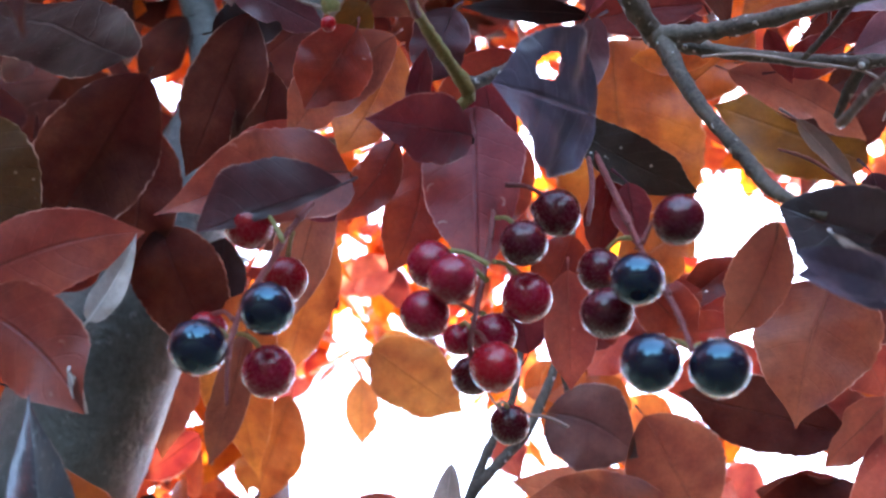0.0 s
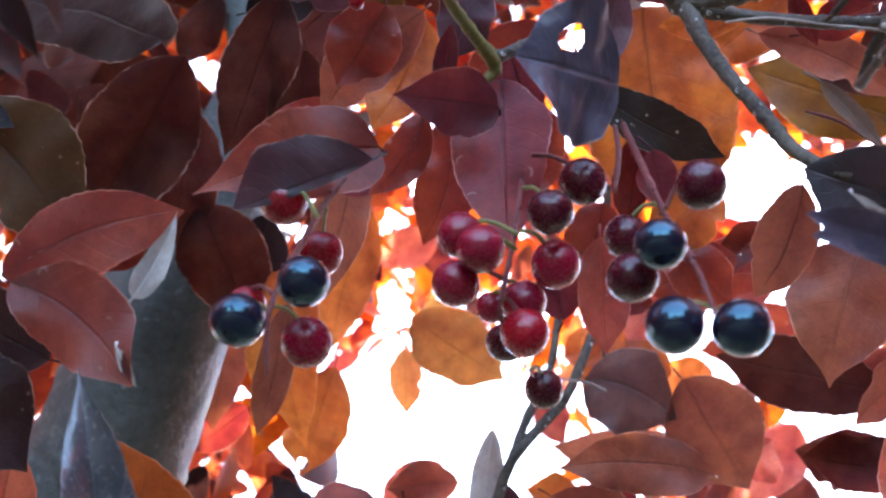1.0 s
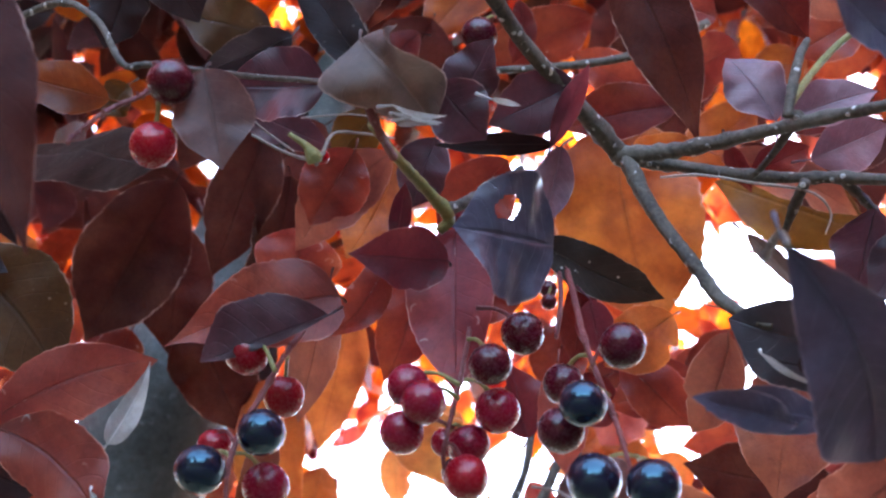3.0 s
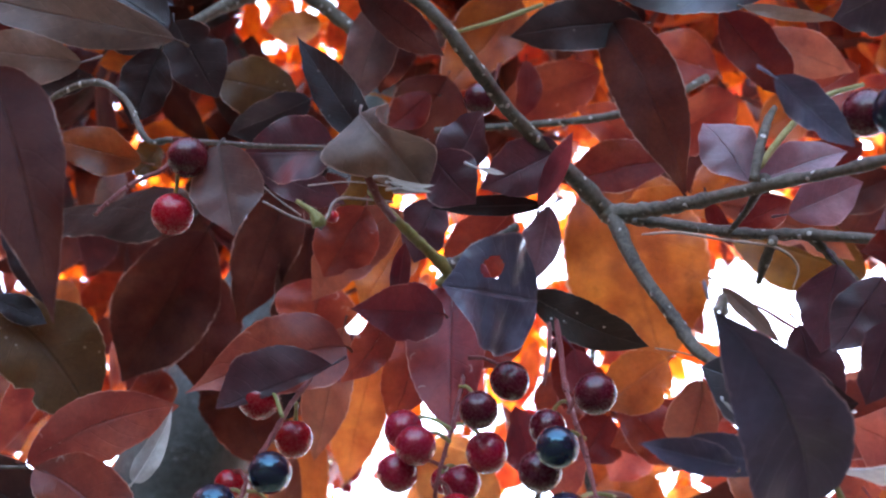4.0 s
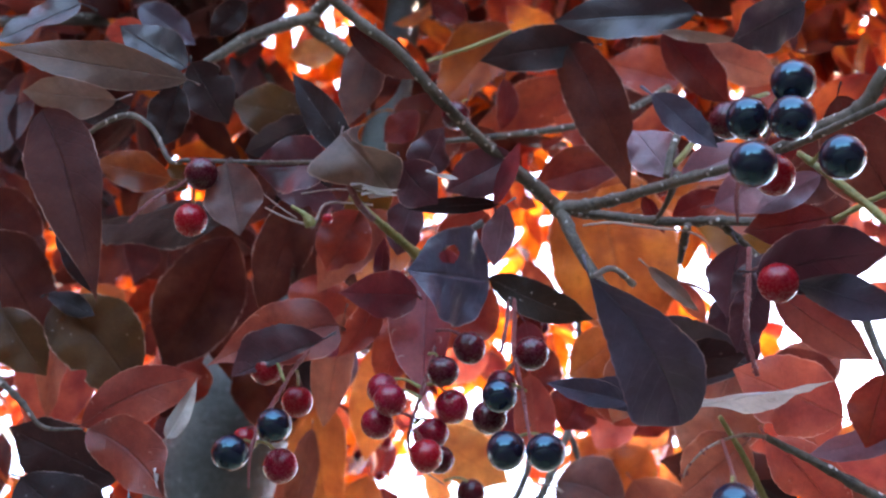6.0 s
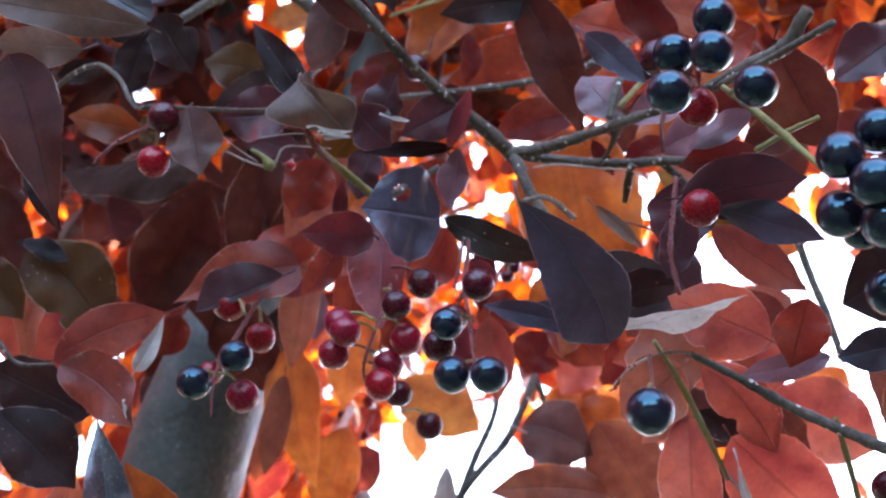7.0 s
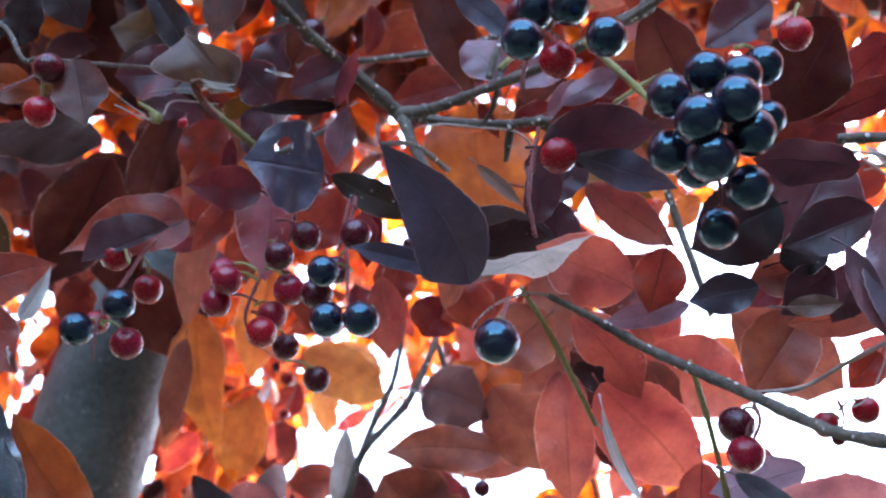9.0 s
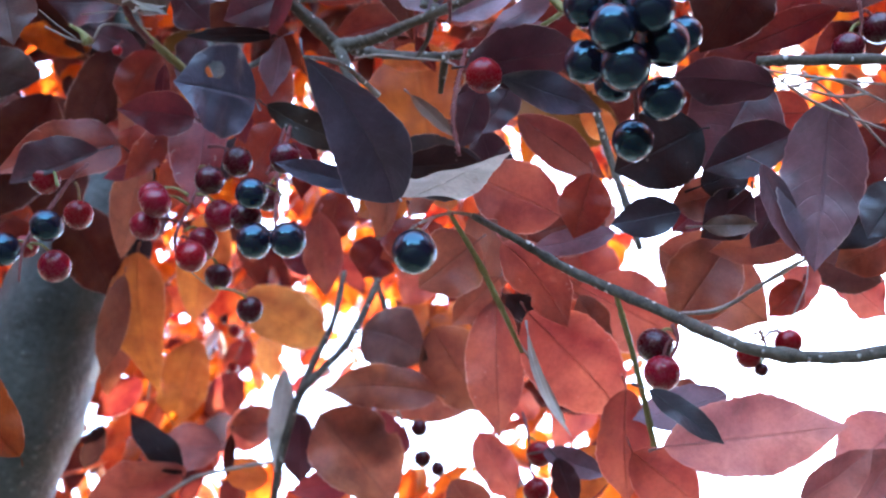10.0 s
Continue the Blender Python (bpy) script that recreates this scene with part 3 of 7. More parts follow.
leaf(branch, "purple", (0.0091, 0.1846, 1.7734), (0.0126, 0.194, 1.7562), (-0.3195, -0.8023, -0.5043), 0.0122, droop=-0.0014, fold=0.31, wave=0.10)
leaf(branch, "steel", (0.0272, 0.1522, 1.7353), (0.008, 0.138, 1.7302), (0.6008, -0.6439, -0.4736), 0.0263, mid=0.5, droop=0.0007, fold=0.12, wave=0.10, stalk=0.01, hole=(0.55, 0.42, 0.12, 0.2), sharp=0.95)
leaf(branch, "lilac", (0.0308, 0.1607, 1.769), (0.0256, 0.1712, 1.7547), (-0.2969, -0.817, -0.4944), 0.0096, droop=-0.0011, fold=0.39, wave=0.22)
leaf(branch, "spotted", (0.0243, 0.1736, 1.7531), (0.0536, 0.1884, 1.7461), (0.1484, -0.6435, -0.7509), 0.0107, bow=0.0011, droop=0.0010, fold=0.15, wave=0.19)
leaf(branch, "rust", (0.0594, 0.2852, 1.8892), (0.0717, 0.3278, 1.8271), (0.0746, -0.8285, -0.555), 0.0545, mid=0.5, bow=0.0028, droop=0.0023, fold=0.12, wave=0.08, stalk=0.012, sharp=0.7)
leaf(branch, "orange", (-0.0116, 0.2142, 1.8147), (-0.0271, 0.2269, 1.7888), (0.0264, -0.8909, -0.4534), 0.0187, bow=-0.0012, droop=-0.0013, fold=0.12, wave=0.11)
leaf(branch, "brown", (-0.0114, 0.1954, 1.7996), (-0.0374, 0.2087, 1.7781), (0.1471, -0.7529, -0.6415), 0.0177, bow=0.0022, droop=-0.0031, fold=0.09, wave=0.18)
leaf(branch, "olive", (-0.0215, 0.2287, 1.8464), (-0.0404, 0.241, 1.8282), (0.4827, -0.4056, -0.7762), 0.0185, droop=0.0010, fold=0.11, wave=0.13)
leaf(branch, "red", (-0.0045, 0.1874, 1.7585), (-0.0112, 0.1979, 1.7324), (0.1039, -0.9129, -0.3947), 0.0150, bow=-0.0024, droop=-0.0001, fold=0.10, wave=0.16)
leaf(branch, "steel", (0.002, 0.2228, 1.7847), (-0.0129, 0.242, 1.7777), (-0.4056, -0.5762, -0.7096), 0.0090, droop=-0.0022, fold=0.39, wave=0.08)
leaf(branch, "red", (-0.0097, 0.1805, 1.7542), (-0.022, 0.1877, 1.7383), (0.1717, -0.8426, -0.5105), 0.0099, bow=-0.0016, droop=0.0015, fold=-0.03, wave=0.21)
leaf(branch, "purple", (-0.0183, 0.1911, 1.7457), (-0.0291, 0.188, 1.7395), (0.5053, -0.6731, -0.5401), 0.0050, droop=0.0002, fold=-0.04, wave=0.09)
leaf(branch, "dark", (-0.0105, 0.1343, 1.7699), (-0.0271, 0.1290, 1.7975), (0.1263, -0.7772, -0.6165), 0.0104, mid=0.4, droop=0.002, wave=0.2, fold=0.15)
leaf(branch, "beige", (-0.0098, 0.1258, 1.7684), (0.0057, 0.1335, 1.7517), (-0.376, -0.6572, -0.6532), 0.0191, mid=0.55, bow=-0.0013, droop=0.0038, fold=0.5, wave=0.85)
leaf(branch, "pale", (-0.0031, 0.1305, 1.7523), (0.0057, 0.1321, 1.7502), (-0.0058, -0.7749, -0.6321), 0.0013, droop=0.0005, fold=0.01, wave=0.20, stalk=0.0012)
leaf(branch, "plum", (0.0047, 0.1343, 1.7635), (0.0145, 0.1423, 1.7552), (-0.1329, -0.6315, -0.7639), 0.0130, droop=0.0011, fold=-0.02, wave=0.23)
leaf(branch, "plum", (0.0088, 0.1452, 1.7682), (0.0163, 0.1354, 1.7773), (-0.3113, -0.7582, -0.5729), 0.0125, droop=-0.0005, fold=0.23, wave=0.23)
leaf(branch, "plum", (0.034, 0.1518, 1.7792), (0.0143, 0.1523, 1.7684), (0.3378, -0.6797, -0.651), 0.0134, droop=0.0019, fold=0.20, wave=0.13)
leaf(branch, "purple", (0.0282, 0.1565, 1.7657), (0.0367, 0.143, 1.7762), (-0.0648, -0.639, -0.7665), 0.0052, droop=-0.0012, fold=-0.01, wave=0.10)
leaf(branch, "dark", (0.029, 0.1603, 1.7691), (0.0026, 0.154, 1.7642), (0.2903, -0.7916, -0.5376), 0.0051, droop=0.0027, fold=0.03, wave=0.09)
leaf(branch, "plum", (0.0022, 0.1676, 1.7793), (-0.0041, 0.177, 1.7663), (-0.3105, -0.8373, -0.45), 0.0142, droop=0.0001, fold=0.14, wave=0.12)
leaf(branch, "dark", (0.0599, 0.1749, 1.8489), (0.0212, 0.1731, 1.844), (0.1176, -0.7344, -0.6685), 0.0156, mid=0.55, bow=0.0010, droop=0.0016, fold=0.12, wave=0.15)
leaf(branch, "umber", (0.0506, 0.1737, 1.8487), (0.068, 0.1926, 1.7955), (-0.3484, -0.8417, -0.4124), 0.0200, mid=0.42, bow=-0.0026, droop=0.0024, fold=0.15, wave=0.16)
leaf(branch, "rust", (0.0232, 0.2443, 1.9458), (-0.0105, 0.2634, 1.9154), (-0.0718, -0.8782, -0.4728), 0.0289, droop=-0.0036, fold=0.28, wave=0.23)
leaf(branch, "deep", (0.0248, 0.2177, 1.8823), (0.0216, 0.2301, 1.8661), (0.0541, -0.7891, -0.6118), 0.0091, bow=-0.0020, droop=0.0012, fold=0.01, wave=0.15)
leaf(branch, "red", (0.0532, 0.265, 1.9251), (0.0076, 0.2699, 1.9105), (0.2268, -0.4537, -0.8618), 0.0230, droop=0.0033, fold=0.09, wave=0.15)
leaf(branch, "deep", (0.0704, 0.2154, 1.832), (0.0344, 0.2165, 1.8241), (0.016, -0.9788, -0.204), 0.0172, droop=0.0026, fold=0.39, wave=0.15)
leaf(branch, "red", (0.0678, 0.2554, 1.875), (0.0418, 0.2438, 1.8849), (0.0311, -0.6887, -0.7243), 0.0156, droop=0.0014, fold=0.17, wave=0.13)
leaf(branch, "orange", (0.0759, 0.2297, 1.8279), (0.0521, 0.229, 1.8244), (0.1216, -0.7171, -0.6863), 0.0110, droop=-0.0017, fold=0.13, wave=0.24)
leaf(branch, "red", (0.0944, 0.249, 1.9043), (0.0642, 0.2402, 1.9098), (0.1857, -0.8952, -0.4051), 0.0213, droop=0.0008, fold=0.18, wave=0.13)
leaf(branch, "red", (0.0973, 0.241, 1.8825), (0.0701, 0.2483, 1.8683), (0.2822, -0.5218, -0.805), 0.0220, droop=-0.0014, fold=0.30, wave=0.22)
leaf(branch, "slate", (0.0909, 0.1512, 1.8326), (0.0471, 0.1474, 1.8294), (0.1126, -0.8212, -0.5594), 0.0151, droop=0.0025, fold=0.30, wave=0.19)
leaf(branch, "beige", (0.0783, 0.1363, 1.8086), (0.1, 0.1374, 1.8031), (-0.1827, -0.5331, -0.8261), 0.0034, droop=0.0012, fold=0.12, wave=0.19, stalk=0.0012)
leaf(branch, "deep", (0.0826, 0.1776, 1.8545), (0.1032, 0.1953, 1.8358), (0.0507, -0.7513, -0.658), 0.0157, droop=-0.0001, fold=0.30, wave=0.19)
leaf(branch, "brown", (0.0949, 0.1935, 1.8612), (0.1243, 0.2040, 1.8539), (0.1263, -0.7772, -0.6165), 0.0141, fold=0.15)
leaf(branch, "slate", (0.1166, 0.1266, 1.8035), (0.0961, 0.1303, 1.7951), (0.2863, -0.3997, -0.8708), 0.0173, droop=0.0002, fold=0.07, wave=0.19)
leaf(branch, "red", (0.1376, 0.232, 1.885), (0.1122, 0.2381, 1.8726), (0.1034, -0.7918, -0.602), 0.0178, droop=0.0018, fold=0.24, wave=0.21)
leaf(branch, "steel", (0.0703, 0.0931, 1.7394), (0.0837, 0.1024, 1.7305), (0.1263, -0.7772, -0.6165), 0.0073, fold=0.15)
leaf(branch, "slate", (0.0867, 0.1051, 1.736), (0.0779, 0.1029, 1.7371), (0.0399, -0.5822, -0.8121), 0.0045, droop=0.0006, fold=0.34, wave=0.19)
leaf(branch, "lilac", (0.0776, 0.1585, 1.7722), (0.0685, 0.1555, 1.7889), (0.0611, -0.9881, -0.141), 0.0139, droop=0.0018, fold=0.19, wave=0.16)
leaf(branch, "lilac", (0.0813, 0.1679, 1.7804), (0.1042, 0.166, 1.787), (0.0107, -0.9507, -0.31), 0.0110, droop=0.0016, fold=0.37, wave=0.16)
leaf(branch, "lilac", (0.0918, 0.1843, 1.7828), (0.1112, 0.1813, 1.7901), (0.1427, -0.7252, -0.6736), 0.0131, droop=0.0009, fold=0.28, wave=0.11)
leaf(branch, "deep", (0.0704, 0.1758, 1.7814), (0.0763, 0.1836, 1.7727), (-0.3091, -0.5988, -0.7388), 0.0052, droop=0.0002, fold=0.25, wave=0.15)
leaf(branch, "deep", (0.0801, 0.1968, 1.7891), (0.0956, 0.1941, 1.7954), (0.1203, -0.7682, -0.6288), 0.0102, droop=0.0009, fold=0.24, wave=0.20)
leaf(branch, "olive", (0.1491, 0.3103, 1.854), (0.0971, 0.3059, 1.8772), (-0.1995, -0.7798, -0.5934), 0.0302, droop=0.0017, fold=0.15, wave=0.18)
leaf(branch, "brown", (0.0898, 0.2623, 1.8523), (0.1373, 0.2828, 1.8409), (0.1461, -0.7179, -0.6806), 0.0156, bow=-0.0025, droop=0.0020, fold=0.24, wave=0.09)
leaf(branch, "umber", (-0.0087, 0.1739, 1.8582), (-0.0186, 0.1878, 1.8386), (0.1263, -0.7772, -0.6165), 0.0132, fold=0.15)
leaf(branch, "umber", (-0.0208, 0.1554, 1.8473), (0.0029, 0.1697, 1.8336), (0.1491, -0.8025, -0.5777), 0.0118, droop=-0.0020, fold=0.05, wave=0.09)
leaf(branch, "red", (-0.02, 0.1897, 1.796), (-0.0325, 0.2003, 1.7803), (0.1928, -0.7357, -0.6493), 0.0180, droop=-0.0005, fold=0.23, wave=0.17)
leaf(branch, "red", (-0.0388, 0.224, 1.7978), (-0.0453, 0.2365, 1.7808), (0.4228, -0.6456, -0.636), 0.0258, droop=0.0018, fold=-0.04, wave=0.14)
leaf(branch, "purple", (0.0349, 0.1696, 1.7341), (0.0369, 0.1773, 1.7247), (0.2382, -0.7748, -0.5856), 0.0082, droop=-0.0002, fold=0.01, wave=0.21)
leaf(branch, "orange", (0.0627, 0.2339, 1.7714), (0.0435, 0.2404, 1.7597), (0.0703, -0.8199, -0.5682), 0.0186, droop=-0.0022, fold=0.23, wave=0.10)
leaf(branch, "red", (0.0731, 0.2712, 1.7749), (0.047, 0.2747, 1.7656), (0.0208, -0.9124, -0.4088), 0.0165, droop=-0.0009, fold=0.22, wave=0.23)
leaf(branch, "steel", (0.0693, 0.1382, 1.6878), (0.0469, 0.1287, 1.6856), (0.3949, -0.8501, -0.3484), 0.0073, mid=0.55, bow=0.0009, droop=0.0007, fold=0.20, wave=0.18)
leaf(branch, "slate", (0.0929, 0.1748, 1.7192), (0.0626, 0.1699, 1.7289), (-0.1152, -0.6927, -0.7119), 0.0188, mid=0.6, droop=0.0013, fold=0.25, wave=0.17)
leaf(branch, "pale", (0.0629, 0.1502, 1.7083), (0.0715, 0.1496, 1.7012), (-0.5644, -0.5135, -0.6464), 0.0015, droop=0.0011, fold=0.23, wave=0.14, stalk=0.0012)
leaf(branch, "brown", (0.0755, 0.2049, 1.7456), (0.0638, 0.2108, 1.736), (-0.3219, -0.9296, -0.1794), 0.0080, droop=-0.0016, fold=0.01, wave=0.17)
leaf(branch, "red", (0.0983, 0.3123, 1.8149), (0.0775, 0.3216, 1.801), (-0.1598, -0.9139, -0.3732), 0.0132, droop=-0.0019, fold=0.24, wave=0.22)
leaf(branch, "red", (0.0348, 0.2506, 1.7801), (0.0285, 0.2618, 1.7637), (0.0303, -0.8206, -0.5707), 0.0170, droop=-0.0003, fold=0.06, wave=0.13)
leaf(branch, "purple", (0.0224, 0.2599, 1.7485), (0.0181, 0.2481, 1.7657), (0.3944, -0.8003, -0.4517), 0.0157, droop=-0.0005, fold=0.38, wave=0.23)
leaf(branch, "deep", (0.0478, 0.2855, 1.7824), (0.0376, 0.2939, 1.7699), (-0.1773, -0.8763, -0.448), 0.0203, droop=-0.0009, fold=0.39, wave=0.16)
leaf(branch, "red", (0.0954, 0.3172, 1.7921), (0.0716, 0.3198, 1.7884), (0.0000, -0.8192, -0.5736), 0.0128, fold=0.15)
leaf(branch, "deep", (0.0354, 0.1854, 1.7513), (0.0323, 0.1971, 1.7342), (0.0874, -0.8149, -0.5729), 0.0085, droop=-0.0001, fold=0.01, wave=0.18)
leaf(branch, "orange", (0.1359, 0.3770, 1.7753), (0.1637, 0.3628, 1.7973), (0.0440, -0.8123, -0.5816), 0.0260, fold=0.15)
leaf(branch, "plum", (0.0933, 0.1579, 1.7466), (0.0883, 0.1694, 1.7312), (0.2619, -0.7324, -0.6285), 0.0146, droop=0.0001, fold=0.08, wave=0.23)
leaf(branch, "plum", (0.101, 0.1548, 1.7406), (0.0895, 0.1635, 1.7274), (-0.3525, -0.8921, -0.2826), 0.0118, droop=-0.0010, fold=0.08, wave=0.10)

# big dark leaf twig
twig_b = thing("leafy_twig", (0.0555, 0.12, 1.7194), "thin cherry twig with slate-blue and salmon leaves", "twig")
rod("stem", twig_b, BARK, [(0.0639, 0.1386, 1.7216, 0.00074), (0.0591, 0.1116, 1.7062, 0.00060), (0.0544, 0.0927, 1.6901, 0.00049)], "", 10, 0.08, 0.25, 28)
leaf(twig_b, "steel", (0.0541, 0.0927, 1.6901), (0.0703, 0.1264, 1.6758), (0.1256, -0.4369, -0.8907), 0.0180, mid=0.74, bow=-0.0032, droop=0.0020, fold=0.22, wave=0.12)
leaf(twig_b, "steel", (0.0606, 0.1275, 1.6823), (0.0433, 0.1175, 1.6819), (0.4425, -0.7391, -0.5079), 0.0058, droop=0.0004, fold=0.29, wave=0.10)
leaf(twig_b, "dark", (0.0691, 0.1511, 1.7064), (0.0898, 0.153, 1.7082), (0.125, -0.6124, -0.7806), 0.0110, droop=-0.0008, fold=0.19, wave=0.13)
leaf(twig_b, "pale", (0.0727, 0.1399, 1.6885), (0.0989, 0.1052, 1.6731), (-0.0456, 0.3763, -0.9254), 0.0157, mid=0.36, droop=0.0009, fold=0.15, wave=0.10, stalk=0.002, sharp=1.2)
leaf(twig_b, "salmon", (0.1104, 0.1591, 1.6938), (0.0859, 0.1503, 1.7031), (0.0610, -0.7982, -0.5993), 0.0190, fold=0.15)
leaf(twig_b, "red", (0.1185, 0.1453, 1.6964), (0.1130, 0.1549, 1.6831), (0.0610, -0.7982, -0.5993), 0.0132, fold=0.15)
leaf(twig_b, "russet", (0.1010, 0.1649, 1.7353), (0.1254, 0.1779, 1.7205), (0.0610, -0.7982, -0.5993), 0.0124, fold=0.15)
leaf(twig_b, "lilac", (0.1247, 0.1628, 1.6904), (0.1016, 0.1638, 1.6868), (0.0610, -0.7982, -0.5993), 0.0074, fold=0.15)
leaf(twig_b, "beige", (0.0695, 0.169, 1.7495), (0.0828, 0.1786, 1.7397), (0.1212, -0.7866, -0.6054), 0.0044, droop=-0.0004, fold=0.33, wave=0.11)
leaf(twig_b, "red", (0.05, 0.253, 1.7682), (0.0683, 0.2664, 1.7545), (0.2503, -0.8385, -0.4839), 0.0170, droop=0.0017, fold=-0.01, wave=0.21)

# twig with the right clusters
twig_q = thing("leafy_twig", (0.1214, 0.1199, 1.7582), "cherry twig with shaded dark leaves beside black berries", "twig")
rod("stem", twig_q, BARK, [(0.1232, 0.1016, 1.7493, 0.00180), (0.1178, 0.1097, 1.7459, 0.00183), (0.1096, 0.1149, 1.7457, 0.00172), (0.0985, 0.1242, 1.7477, 0.00134)], "", 10, 0.08, 0.25, 29)
rod("shoot", twig_q, GREEN_STEM, [(0.1006, 0.1023, 1.7270, 0.00067), (0.1064, 0.0962, 1.7114, 0.00088), (0.1114, 0.0899, 1.6957, 0.00071), (0.1135, 0.0817, 1.6820, 0.00050)], "green young shoot", 10, 0.08, 0.2, 30)
rod("shoot", twig_q, GREEN_STEM, [(0.1068, 0.1121, 1.7154, 0.00060), (0.1137, 0.1067, 1.7157, 0.00059), (0.1197, 0.1020, 1.7148, 0.00051)], "green young shoot", 10, 0.08, 0.2, 31)
rod("side_twig", twig_q, BARK, [(0.1250, 0.1791, 1.7479, 0.00101), (0.1290, 0.1888, 1.7359, 0.00118), (0.1325, 0.1934, 1.7223, 0.00116), (0.1353, 0.1977, 1.7090, 0.00090)], "", 10, 0.08, 0.1, 32)
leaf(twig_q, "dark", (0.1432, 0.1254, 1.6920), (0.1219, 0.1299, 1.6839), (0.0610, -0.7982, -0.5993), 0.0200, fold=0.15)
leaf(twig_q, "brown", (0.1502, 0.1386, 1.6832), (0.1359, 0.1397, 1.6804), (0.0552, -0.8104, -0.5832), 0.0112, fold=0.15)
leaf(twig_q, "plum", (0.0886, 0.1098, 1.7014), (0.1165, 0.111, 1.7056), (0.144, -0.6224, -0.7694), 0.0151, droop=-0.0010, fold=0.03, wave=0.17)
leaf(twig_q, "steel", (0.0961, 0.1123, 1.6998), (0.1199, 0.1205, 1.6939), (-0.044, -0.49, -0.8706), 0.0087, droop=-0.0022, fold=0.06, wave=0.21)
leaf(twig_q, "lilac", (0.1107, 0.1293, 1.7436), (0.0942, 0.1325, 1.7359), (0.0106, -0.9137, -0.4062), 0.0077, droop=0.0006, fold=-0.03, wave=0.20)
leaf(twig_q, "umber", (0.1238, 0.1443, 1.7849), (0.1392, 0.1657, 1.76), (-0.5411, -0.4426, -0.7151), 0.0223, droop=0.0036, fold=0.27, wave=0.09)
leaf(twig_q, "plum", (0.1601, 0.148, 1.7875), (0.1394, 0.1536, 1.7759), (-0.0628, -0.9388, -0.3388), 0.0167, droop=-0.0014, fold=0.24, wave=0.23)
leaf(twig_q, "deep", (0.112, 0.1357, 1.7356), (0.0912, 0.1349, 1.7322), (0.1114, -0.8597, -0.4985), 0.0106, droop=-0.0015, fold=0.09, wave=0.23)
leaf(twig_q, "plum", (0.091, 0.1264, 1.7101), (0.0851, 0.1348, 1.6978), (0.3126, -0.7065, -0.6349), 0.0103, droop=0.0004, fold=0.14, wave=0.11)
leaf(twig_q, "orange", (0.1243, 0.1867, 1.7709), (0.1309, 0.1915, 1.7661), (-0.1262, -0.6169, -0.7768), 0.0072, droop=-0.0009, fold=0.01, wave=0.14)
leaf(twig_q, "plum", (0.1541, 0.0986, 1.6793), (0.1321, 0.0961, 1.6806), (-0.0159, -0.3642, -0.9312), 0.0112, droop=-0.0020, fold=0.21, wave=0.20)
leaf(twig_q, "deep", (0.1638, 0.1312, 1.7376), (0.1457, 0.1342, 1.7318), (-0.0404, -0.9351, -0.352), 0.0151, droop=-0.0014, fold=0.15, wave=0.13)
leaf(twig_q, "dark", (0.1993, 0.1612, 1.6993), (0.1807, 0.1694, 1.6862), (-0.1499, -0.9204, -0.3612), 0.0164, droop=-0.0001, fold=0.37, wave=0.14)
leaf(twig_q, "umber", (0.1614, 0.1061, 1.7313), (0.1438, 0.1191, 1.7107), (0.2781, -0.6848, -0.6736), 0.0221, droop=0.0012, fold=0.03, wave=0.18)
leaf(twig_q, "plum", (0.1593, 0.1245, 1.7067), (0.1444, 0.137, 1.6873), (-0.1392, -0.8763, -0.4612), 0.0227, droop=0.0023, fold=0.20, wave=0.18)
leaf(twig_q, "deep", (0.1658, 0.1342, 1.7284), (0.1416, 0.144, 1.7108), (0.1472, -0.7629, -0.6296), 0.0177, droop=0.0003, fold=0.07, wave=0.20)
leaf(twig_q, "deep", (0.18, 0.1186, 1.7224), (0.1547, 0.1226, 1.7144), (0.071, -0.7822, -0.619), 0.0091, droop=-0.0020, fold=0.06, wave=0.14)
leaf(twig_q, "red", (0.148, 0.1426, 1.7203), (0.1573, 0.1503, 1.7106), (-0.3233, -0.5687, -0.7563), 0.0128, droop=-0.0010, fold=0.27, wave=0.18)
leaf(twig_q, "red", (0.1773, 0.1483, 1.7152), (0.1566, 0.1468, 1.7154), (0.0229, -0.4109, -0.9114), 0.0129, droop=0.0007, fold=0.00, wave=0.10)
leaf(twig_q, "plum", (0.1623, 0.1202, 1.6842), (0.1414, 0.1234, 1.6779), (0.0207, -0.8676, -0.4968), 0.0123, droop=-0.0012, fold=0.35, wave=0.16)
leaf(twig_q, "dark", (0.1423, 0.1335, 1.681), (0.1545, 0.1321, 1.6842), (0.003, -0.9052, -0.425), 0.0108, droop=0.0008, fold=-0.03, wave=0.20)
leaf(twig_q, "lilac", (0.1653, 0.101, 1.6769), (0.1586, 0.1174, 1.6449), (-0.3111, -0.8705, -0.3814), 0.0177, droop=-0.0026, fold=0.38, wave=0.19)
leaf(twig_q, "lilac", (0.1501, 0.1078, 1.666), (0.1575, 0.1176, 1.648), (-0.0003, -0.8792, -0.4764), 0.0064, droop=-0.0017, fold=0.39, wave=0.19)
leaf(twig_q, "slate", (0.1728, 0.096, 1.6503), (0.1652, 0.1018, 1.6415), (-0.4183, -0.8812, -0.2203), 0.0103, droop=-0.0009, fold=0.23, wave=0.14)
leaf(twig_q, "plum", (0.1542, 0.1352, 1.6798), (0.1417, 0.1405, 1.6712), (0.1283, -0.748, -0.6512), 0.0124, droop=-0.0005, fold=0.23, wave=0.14)
